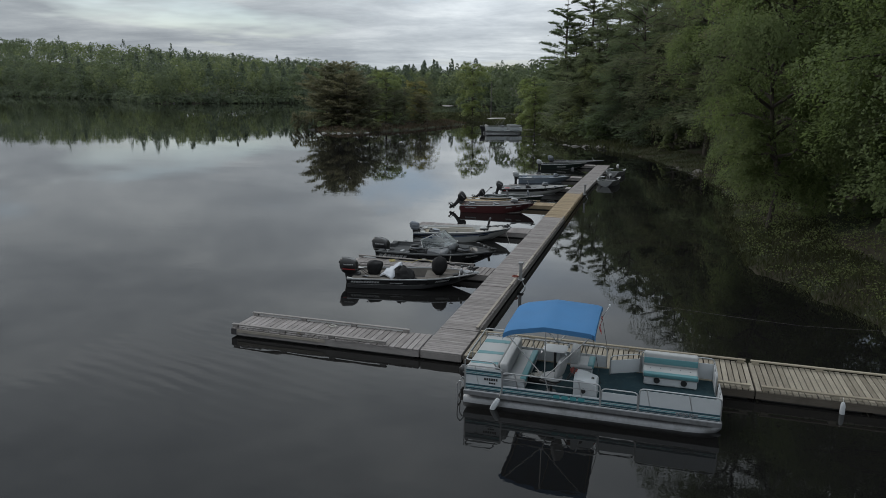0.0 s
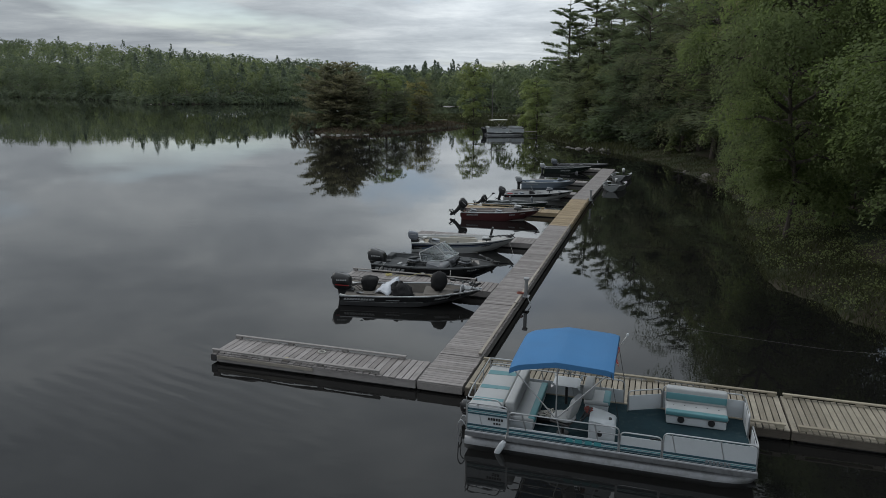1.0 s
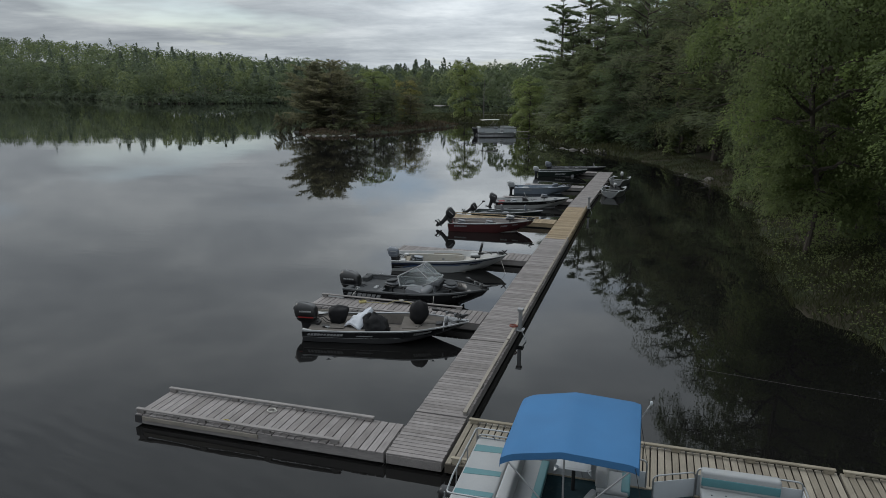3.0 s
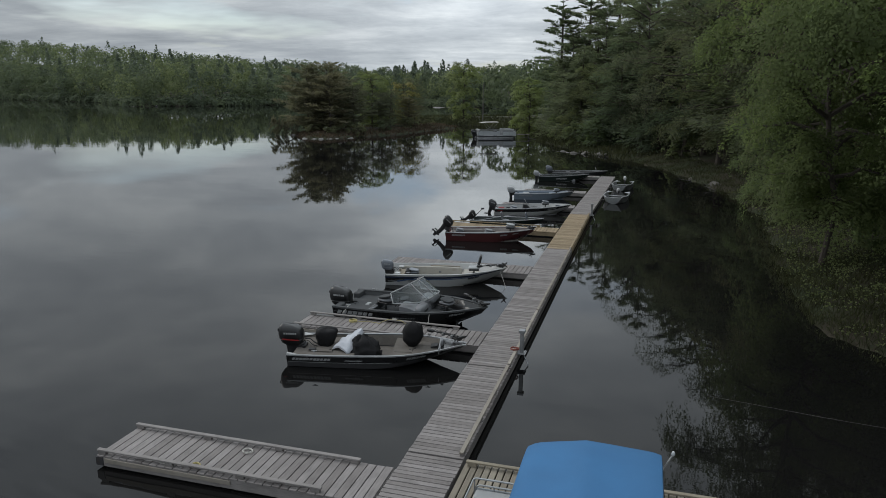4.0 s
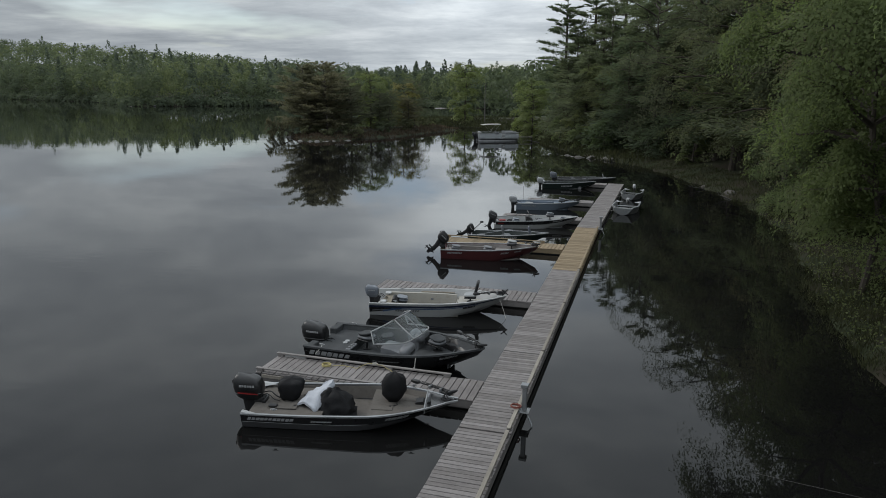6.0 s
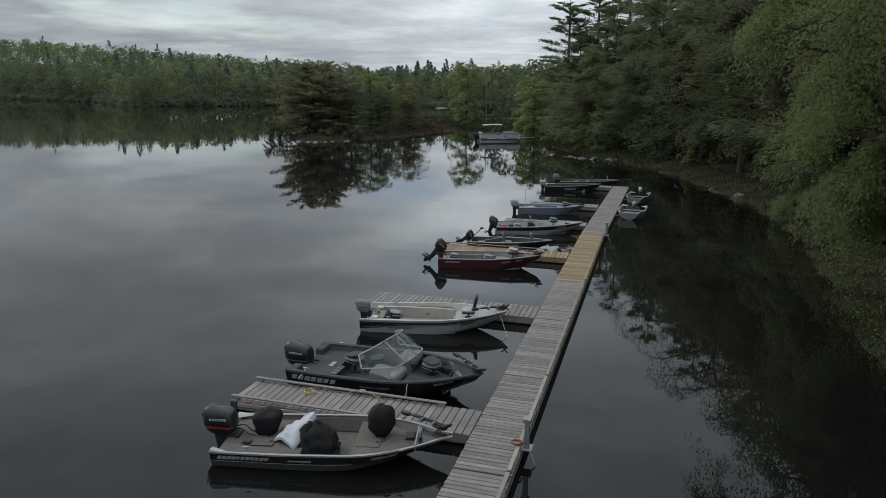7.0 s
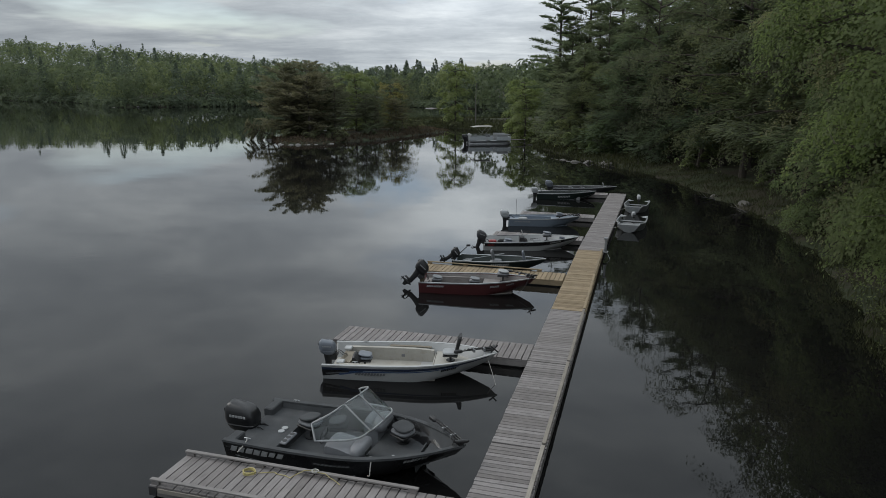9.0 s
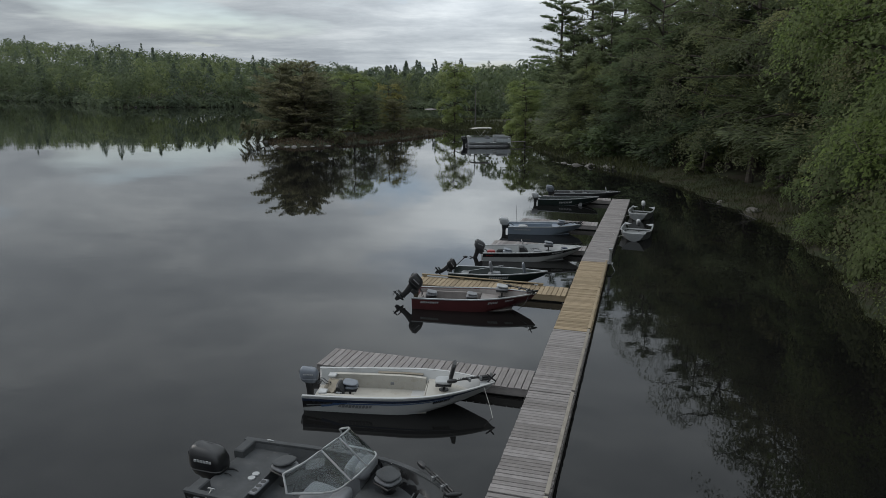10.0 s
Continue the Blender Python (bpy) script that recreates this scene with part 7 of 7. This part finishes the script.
    lump(bm, 1.62, 0.95, base + 0.09, 0.24, 0.20, 0.10, 2.4, 6, 12)
    part("gear_bag", bm, COVER, b, "dark gear bag")
    rng = random.Random(4)
    bm = bmesh.new()
    pipe(bm, [(1.66 + rng.uniform(-0.24, 0.24), 0.92 + rng.uniform(-0.24, 0.24), base + 0.17 + rng.uniform(0, 0.07)) for _ in range(34)], 0.010, 5)
    part("rope_tangle", bm, ROPE_WHITE, b, "tangle of pale rope on the gear bag")
    for y, dx, mt in ((0.62, 0.0, RUBBER), (0.74, 0.12, RUBBER), (0.68, 0.45, WOOD_TAN_Y)):
        bm = bmesh.new()
        pipe(bm, [(3.75 + dx, y, base + 0.02), (5.0 + dx, y + 0.02, base + 0.025), (5.35 + dx * 0.6, y + 0.03, base + 0.03)], 0.018, 6)
        part("boat_pole", bm, mt, b, "pole lying on the deck carpet")
    for i in range(5):
        bm = bmesh.new()
        rod(bm, (4.36 + 0.24 * i, W - 0.45 + 0.04 * (i % 2), 0.858), (4.36 + 0.24 * i, W - 0.45 + 0.04 * (i % 2), 0.866), 0.014, n=8)
        part("seat_button", bm, RUBBER, s)
    # the canopy: three bows, cloth stretched over them, skirts hanging at the sides
    x0, x1, y0, y1 = 0.93, 3.06, 0.05, W - 0.05

    def roof(t):
        return 2.18 + 0.16 * t + 0.13 * (1 - abs(2 * t - 0.90) ** 1.05) - 0.06 * max(0, (0.12 - t) / 0.12) ** 2 - 0.03 * max(0, (t - 0.92) / 0.08) ** 2

    rows = []
    n = 20
    for i in range(n + 1):
        t = i / n
        row = []
        for j in range(11):
            u = j / 10
            sag = 0.025 * math.sin(math.pi * min(1, abs(t - 0.5) * 2)) * math.sin(u * math.pi)
            edge = 0.07 * (abs(2 * u - 1) ** 6)
            row.append((x0 + (x1 - x0) * t, y0 + (y1 - y0) * u, roof(t) - sag - edge))
        rows.append([(row[0][0], y0 - 0.005, row[0][2] - 0.11)] + row + [(row[0][0], y1 + 0.005, row[0][2] - 0.11)])
    end0 = [(p[0] - 0.015, p[1], p[2] - 0.05) for p in rows[0]]
    end1 = [(p[0] + 0.015, p[1], p[2] - 0.05) for p in rows[-1]]
    bm = bmesh.new()
    sheet_patch(bm, [end0] + rows + [end1], 0.006)
    canopy = soft(part("canopy", bm, CANVAS_BLUE, b, "sun-faded blue canvas canopy"), 50)
    for t in (0.03, 0.47, 0.97):
        x = x0 + (x1 - x0) * t
        bm = bmesh.new()
        foot = 1.95
        z = roof(t) - 0.03
        pipe(bm, rounded([(foot, 0.03, 1.07), (x, 0.06, z - 0.07), (x, W / 2, z), (x, W - 0.06, z - 0.07), (foot, W - 0.03, 1.12)], 0.10), 0.015, 8)
        soft(part("canopy_bow", bm, ALU, canopy, "aluminium canopy bow"), 60)
    for y in (0.04, W - 0.04):
        bm = bmesh.new()
        pipe(bm, [(x1 - 0.05, y, roof(0.97) - 0.1), (3.25, y, 1.08)], 0.006, 5)
        part("strap", bm, RUBBER, canopy)
    # light pole, flag, fender, lines
    bm = bmesh.new()
    rod(bm, (3.04, W - 0.10, 1.9), (3.22, W - 0.02, 2.22), 0.012)
    pole = part("light_pole", bm, ALU, b)
    bm = bmesh.new()
    lump(bm, 3.24, W - 0.01, 2.26, 0.03, 0.03, 0.045, 2.2, 6, 10)
    part("light_globe", bm, PANEL_WHITE, pole)
    for dx, mt in ((0.0, FLAG_RED), (0.07, FLAG_WHITE), (0.14, FLAG_RED)):
        bm = bmesh.new()
        rows = [[(3.04 + 0.03 * math.sin(6 * k + dx * 9), W - 0.12 + dx * 0.5, 2.0 - 0.42 * k - dx * 0.6), (3.06 + 0.03 * math.sin(6 * k + 1 + dx * 9), W - 0.12 + dx * 0.5 + 0.035, 2.0 - 0.42 * k - dx * 0.6 - 0.04)] for k in (0, 0.25, 0.5, 0.75, 1)]
        sheet_patch(bm, rows, 0.004)
        part("flag_stripe", bm, mt, b, "limp red and white flag cloth")
    bm = bmesh.new()
    lump(bm, 0, 0, 0, 0.07, 0.07, 0.20, 3, 8, 12)
    bmesh.ops.transform(bm, matrix=pose(0.80, -0.10, 0.27, 0, 28, 0), verts=bm.verts)
    soft(part("fender", bm, PANEL_WHITE, b, "white boat fender hung over the side"))
    rope(b, [(0.92, 0.0, 0.60), (0.90, -0.05, 0.48)], 0.008)
    # transom motor and boarding ladder at the stern
    outboard(b, (-0.02, W / 2, 0.28), 0.7, COWL_BLACK, 0, None)
    for y in (0.10, 0.34):
        bm = bmesh.new()
        pipe(bm, rounded([(0.0, y, 0.55), (-0.12, y, 0.72), (-0.20, y, 0.60), (-0.16, y, -0.10)], 0.07), 0.014, 8)
        part("ladder_rail", bm, ALU, b)
    for z in (0.08, 0.30):
        bm = bmesh.new()
        rod(bm, (-0.17, 0.10, z), (-0.17, 0.34, z), 0.016)
        part("ladder_step", bm, RUBBER, b)
    return b


def distant_pontoon():
    L, W = 6.0, 2.4
    b = boat("pontoon_boat", "grey and white pontoon boat with small canopy by far bank", pose(-21.0, 88.6, 0.06, 0, 0, 26))
    for y in (0.4, W - 0.4):
        pontoon_tube(b, y, L, 0.33, 0.10)
    bm = bmesh.new()
    box(bm, 0, L, 0, W, 0.46, 0.56, 0.01)
    part("deck", bm, ALU, b)
    for x0, x1, y0, y1 in ((0.05, 3.4, 0.02, 0.04), (3.9, L - 0.05, 0.02, 0.04), (0.05, L - 0.05, W - 0.04, W - 0.02), (0.03, 0.05, 0.05, W - 0.05), (L - 0.05, L - 0.03, 0.05, W - 0.05)):
        bm = bmesh.new()
        box(bm, x0, x1, y0, y1, 0.62, 1.12, 0.01)
        part("fence_panel", bm, PANEL_WHITE, b)
        for k in range(5):
            bm = bmesh.new()
            fx, fy = x0 + (x1 - x0) * k / 4, y0 + (y1 - y0) * k / 4
            rod(bm, (fx, fy, 0.56), (fx, fy, 1.34), 0.02, n=6)
            part("fence_post", bm, ALU, b)
        bm = bmesh.new()
        box(bm, x0, x1, y0 - 0.01, y1 + 0.01, 1.32, 1.37, 0.01)
        part("fence_rail", bm, ALU, b)
    for x0, x1, y0, y1 in ((0.2, 1.0, 0.2, W - 0.2), (3.9, 5.6, W - 0.75, W - 0.15), (4.0, 5.6, 0.12, 0.62)):
        s = cushion("bench", b, x0, x1, y0, y1, 0.56, 0.98, VINYL_WHITE)
        if x1 - x0 > 1.2:
            yb = y1 - 0.16 if y0 > 1 else y0
            cushion("seat_back", s, x0, x1, yb, yb + 0.16, 0.98, 1.52, VINYL_WHITE)
        else:
            cushion("seat_back", s, x0, x0 + 0.18, y0, y1, 0.98, 1.50, VINYL_WHITE)
    bm = bmesh.new()
    console_shape(bm, 2.5, 3.0, 0.2, 0.8, 0.56, 1.5, 0.1)
    part("helm_console", bm, VINYL_GREY, b)
    bm = bmesh.new()
    rows = [[(0.55 + 2.75 * t, y, 2.50 + 0.10 * min(1, t * 3) - 0.10 * abs(y / W * 2 - 1) ** 4) for y in (0.2, 0.7, 1.2, 1.7, 2.2)] for t in (0, 0.1, 0.3, 0.6, 0.8, 1)]
    sheet_patch(bm, rows, 0.05)
    cn = part("canopy", bm, CANVAS_WHITE, b)
    for x in (1.2, 3.1):
        bm = bmesh.new()
        pipe(bm, rounded([(2.1, 0.04, 1.35), (x, 0.2, 2.46), (x, W - 0.2, 2.46), (2.1, W - 0.04, 1.35)], 0.1), 0.015, 6)
        part("canopy_bow", bm, ALU, cn)
    bm = bmesh.new()
    rod(bm, (-0.35, 0.5, 0.4), (-0.38, 0.5, 2.0), 0.03)
    part("anchor_pole", bm, RUBBER, b)
    bm = bmesh.new()
    box(bm, L - 0.1, L + 2.4, 1.0, 1.5, 0.60, 0.66, 0.01)
    part("gangplank", bm, WOOD_GREY_X, b, "grey plank reaching towards the bank")
    outboard(b, (-0.05, W / 2, 0.7), 1.35, COWL_BLACK)


family_pontoon()
distant_pontoon()


# ---- dock fittings ----
HOSE_RED = mat("faded_red_hose", (0.20, 0.06, 0.045), 0.6, 0, 0.2)


def mooring_post(x, y, turn, label="galvanised pile bracket bolted to the dock edge"):
    """A steel sleeve with a flat cap, foot plate and brace."""
    p = thing("mooring_post", label, "post", pose(x, y, DECK, 0, 0, turn), "pile brackets")
    bm = bmesh.new()
    box(bm, -0.055, 0.055, -0.055, 0.055, 0.02, 0.66, 0.008)
    part("post", bm, GALV, p)
    bm = bmesh.new()
    box(bm, -0.09, 0.09, -0.09, 0.09, 0.62, 0.70, 0.008)
    part("cap", bm, GALV, p)
    bm = bmesh.new()
    box(bm, -0.13, 0.13, -0.16, 0.16, 0.004, 0.022, 0.004)
    plate = part("foot_plate", bm, GALV, p)
    for dx, dy in ((-0.09, -0.12), (0.09, -0.12), (-0.09, 0.12), (0.09, 0.12)):
        bm = bmesh.new()
        rod(bm, (dx, dy, 0.02), (dx, dy, 0.04), 0.016, n=6)
        part("bolt", bm, GALV, plate)
    bm = bmesh.new()
    pipe(bm, [(0.06, -0.05, 0.0), (0.22, -0.18, -0.25), (0.20, -0.30, -0.60)], 0.02, 6)
    part("brace", bm, GALV, p)


def coil(name, label, x, y, z, r, turns, material, seed):
    rng = random.Random(seed)
    bm = bmesh.new()
    pts = []
    for i in range(turns * 14):
        a = i * math.tau / 14
        rr = r * (1 + rng.uniform(-0.10, 0.10))
        pts.append((rr * math.cos(a), rr * math.sin(a) * 0.85, 0.012 + 0.016 * (i / 14) + rng.uniform(-0.004, 0.004)))
    pipe(bm, pts, 0.012, 6)
    ob = part(name, bm, material)
    ob.matrix_world = pose(x, y, z)
    tagged(ob, label, "rope")


def loose_rope(label, pts, r, material, seed, wave=0.05):
    """A rope that lies in loose bends along a line of points."""
    rng = random.Random(seed)
    pts = [Vector(p) for p in pts]
    line = []
    for a, b in zip(pts, pts[1:]):
        n = max(2, int((b - a).length / 0.12))
        for i in range(n):
            line.append(a.lerp(b, i / n) + Vector((rng.uniform(-wave, wave), rng.uniform(-wave, wave), 0)))
    bm = bmesh.new()
    pipe(bm, line + [pts[-1]], r, 5)
    tagged(part("rope", bm, material), label, "rope")


def fender_on_dock(x, y):
    f = thing("dock_fender", "white fender hanging from the walkway edge", "fender", pose(x, y, 0))
    bm = bmesh.new()
    lump(bm, 0, 0, 0.24, 0.058, 0.058, 0.22, 3, 8, 12)
    soft(part("body", bm, PANEL_WHITE, f))
    bm = bmesh.new()
    pipe(bm, [(0, 0, 0.44), (0, 0.03, 0.52), (0, 0.10, 0.54)], 0.008, 5)
    part("cord", bm, ROPE_WHITE, f)


def fittings():
    mooring_post(1.29, 1.85, 0)
    mooring_post(1.31, 25.3, 0)
    coil("hose_coil", "coil of faded red hose on the dock rail", 1.10, 1.75, DECK + 0.115, 0.12, 3, HOSE_RED, 3)
    loose_rope("yellow rope lying slack along the finger dock rail", [(-4.3, 2.98, 0.465), (-4.0, 3.10, 0.465), (-3.6, 3.04, 0.465), (-3.3, 3.21, 0.575), (-2.9, 3.22, 0.575), (-2.5, 3.06, 0.465)], 0.008, ROPE_YELLOW, 5, 0.035)
    coil("rope_heap", "loose heap of yellow rope on the finger dock boards", -4.45, 2.95, DECK + 0.004, 0.13, 4, ROPE_YELLOW, 6)
    coil("rope_coil", "small loop of white rope on the finger dock rail", -3.1, 3.20, DECK + 0.12, 0.07, 2, ROPE_WHITE, 7)
    loose_rope("pale line strung low over the water", [(6.3, 1.0, 0.166), (9.0, 0.5, 0.165), (11.0, 0.2, 0.17), (14.6, -0.2, 0.42)], 0.004, BARK_DEAD, 9, 0.004)
    loose_rope("grey rope along the arm dock edge", [(-5.9, -6.33, 0.50), (-4.6, -6.36, 0.48), (-3.4, -6.30, 0.50), (-2.0, -6.34, 0.48), (-1.2, -6.3, 0.47)], 0.016, ROPE_WHITE, 11, 0.02)
    coil("rope_coil", "small loop of grey rope on the arm dock", -3.2, -5.45, DECK + 0.003, 0.11, 2, ROPE_WHITE, 12)
    coil("rope_coil", "small loop of yellow rope at the arm rail", -3.9, -6.25, DECK + 0.003, 0.09, 2, ROPE_YELLOW, 13)
    fender_on_dock(10.75, -6.56)


fittings()


# ---- shore details ----
def boulder(x, y, r, seed, flat=0.6, z=None, stone=None):
    rng = random.Random(seed)
    bm = bmesh.new()
    bmesh.ops.create_icosphere(bm, subdivisions=2, radius=1)
    off = Vector((rng.uniform(-9, 9), rng.uniform(-9, 9), 0))
    for v in bm.verts:
        k = 1 + 0.45 * noise.noise(v.co * 1.1 + off) + 0.15 * noise.noise(v.co * 3 + off)
        v.co = Vector((v.co.x * r * k * 1.2, v.co.y * r * k, v.co.z * r * k * flat))
    ob = soft(part("boulder", bm, stone or ROCK), 30)
    g = max(0.0, float(land_height(x, y))) if z is None else z
    ob.matrix_world = pose(x, y, g + r * flat * 0.15, 0, 0, rng.uniform(0, 360))
    tagged(ob, "dark rough boulder at the waterline" if stone else "pale grey granite boulder at the waterline", "rock", "shore rocks")


def grass_tufts():
    """Sedge and grass along the waterline, one sheet of blades."""
    rng = np.random.default_rng(5)
    rows = []
    pts = SHORE[4:26]
    for (ax, ay), (bx, by) in zip(pts, pts[1:]):
        L = math.hypot(bx - ax, by - ay)
        near = ay < 55
        n = int(L * (760 if ay < 14 else 330 if near else 110))
        t = rng.uniform(0, 1, n)
        nx, ny = (by - ay) / L, -(bx - ax) / L
        off = rng.uniform(-0.5, 4.5, n)
        x, y = ax + (bx - ax) * t + nx * off, ay + (by - ay) * t + ny * off
        z = land_height(x, y)
        ok = z > -0.12
        x, y, z = x[ok], y[ok], z[ok]
        k = rng.uniform(0.14, 0.36, len(x)) * (1.0 if near else 2.2)
        lean = rng.normal(size=(len(x), 3)) * (0.42, 0.42, 0) + (0, 0, 1)
        c = np.stack([x, y, np.maximum(z, -0.05)], 1) + lean * (k * 0.45)[:, None]
        rows.append(leaf_quads(rng, c, lean, k, 0.12 if near else 0.16, 0.2))
    ob = new("shore_grass", quads_mesh("shore_grass", np.concatenate(rows), SEDGE))
    tagged(ob, "dull olive sedge and grass along the waterline", "grass", kind="stuff")
    # low plants in clumps under the trees of the near bank
    m = 1500
    cx, cy = rng.uniform(10.5, 26, m), rng.uniform(-2, 40, m)
    cx, cy = cx[signed(SHORE, cx, cy) > 0.5], cy[signed(SHORE, cx, cy) > 0.5]
    pick = rng.integers(0, len(cx), 30000)
    x, y = cx[pick] + rng.normal(size=30000) * 0.28, cy[pick] + rng.normal(size=30000) * 0.28
    tall = rng.uniform(0.05, 0.5, len(cx))[pick] * rng.uniform(0.3, 1.0, 30000)
    c = np.stack([x, y, land_height(x, y) + tall], 1)
    ob = new("undergrowth", quads_mesh("undergrowth", leaf_quads(rng, c, rng.normal(size=(30000, 3)) * (1, 1, 0.35), np.full(30000, 0.11), 0.7, 0.2), LEAF_DARK))
    tagged(ob, "low green plants covering the bank under the trees", "plants", kind="stuff")
    # the island's banks and the low marsh
    n = 16000
    x, y = rng.uniform(-56, -8, n * 4), rng.uniform(76, 155, n * 4)
    inner = signed(ISLAND, x, y)
    marsh = signed(SHORE, x, y)
    lean = rng.normal(size=(len(x), 3)) * (0.45, 0.45, 0) + (0, 0, 1)
    k = rng.uniform(0.5, 1.1, len(x))
    for ok, most, tall, mt, label in (((inner > -0.2) & (inner < 4.0), 9000, 0.55, DRY_GRASS, "dry brown grass on the island's banks"),
                                      ((marsh > -0.3) & (marsh < 9) & (y > 104) & (x < -13), 6000, 0.75, SEDGE, "dull olive reeds in the low marsh")):
        px, py = x[ok][:most], y[ok][:most]
        kk = k[ok][:most] * tall
        pz = np.maximum(land_height(px, py), 0)
        blades = leaf_quads(rng, np.stack([px, py, pz + kk * 0.4], 1), lean[ok][:most], kk, 0.28, 0.2)
        ob = new("marsh_grass", quads_mesh("marsh_grass", blades, mt))
        tagged(ob, label, "grass", kind="stuff")


def fallen_branch(x, y, turn, L, seed):
    rng = np.random.default_rng(seed)
    bm = bmesh.new()
    pipe(bm, limb_line(rng, (0, 0, 0.1), (L, 0, 0.45), 0.02, 6, 0.05), 0.035, 6, taper=[1, 0.9, 0.8, 0.6, 0.4, 0.15])
    for k in (0.4, 0.6, 0.8):
        pipe(bm, limb_line(rng, (L * k, 0, 0.1 + 0.35 * k), (L * k + 0.4, rng.uniform(-0.4, 0.4), 0.6 + 0.2 * k), 0, 4, 0.05), 0.014, 5, taper=[1, 0.8, 0.5, 0.2])
    ob = part("fallen_branch", bm, BARK_DEAD)
    ob.matrix_world = pose(x, y, 0, 0, 0, turn)
    tagged(ob, "bare grey fallen branch at the water's edge", "branch", "driftwood")


def shore_details():
    rng = random.Random(8)
    for i in range(16):
        t = i / 15
        boulder(-7.2 + 6.4 * t + rng.uniform(-0.3, 0.3), 72.0 - 5.2 * t + rng.uniform(-0.6, 0.6), rng.uniform(0.24, 0.5), 100 + i, 0.6, stone=None if i % 4 == 1 else ROCK_DARK)
    for i in range(9):
        t = i / 8
        boulder(-44.8 + 5.6 * t + rng.uniform(-0.5, 0.5), 79.1 + 4.4 * t * t - 0.4 * t + rng.uniform(-0.4, 0.2), rng.uniform(0.2, 0.5), 130 + i, 0.7)
    boulder(-50.6, 86.2, 0.8, 150, 0.4)
    boulder(9.6, 43.2, 0.4, 151, stone=ROCK_DARK)
    boulder(8.0, 47.5, 0.3, 152, stone=ROCK_DARK)
    boulder(-72, 238.5, 2.6, 160, 0.13)
    boulder(-67.5, 238.3, 1.6, 161, 0.14)
    for i in range(5):
        boulder(-177 + 8 * i + rng.uniform(-3, 3), 199.5 + 7.7 * i + rng.uniform(-1, 1), rng.uniform(0.25, 0.5), 180 + i, 0.5)
    fallen_branch(9.6, 41.0, 160, 1.2, 1)
    fallen_branch(13.0, 4.0, 165, 1.0, 2)
    fallen_branch(8.2, 46.0, 200, 1.6, 3)
    fallen_branch(-52.0, 87.5, 165, 3.0, 4)
    fallen_branch(-12.0, 90.0, 170, 3.5, 5)
    bm = bmesh.new()
    pipe(bm, [(0, 0, -0.3), (0.05, 0, 2.5), (-0.02, 0.05, 5.0), (0.06, 0.0, 8.2)], 0.11, 7, taper=[1.2, 1, 0.8, 0.35])
    pipe(bm, [(0.03, 0, 4.2), (0.5, 0.1, 4.7), (0.8, 0.1, 5.3)], 0.03, 5, taper=[1, 0.7, 0.3])
    pipe(bm, [(0.0, 0, 5.6), (-0.4, 0.0, 6.0), (-0.6, 0.1, 6.5)], 0.025, 5, taper=[1, 0.7, 0.3])
    snag = part("dead_tree", bm, BARK_DEAD)
    snag.matrix_world = pose(-29.2, 126.5, float(land_height(-29.2, 126.5)))
    tagged(snag, "bare grey dead trunk standing in the marsh", "tree")
    grass_tufts()


shore_details()
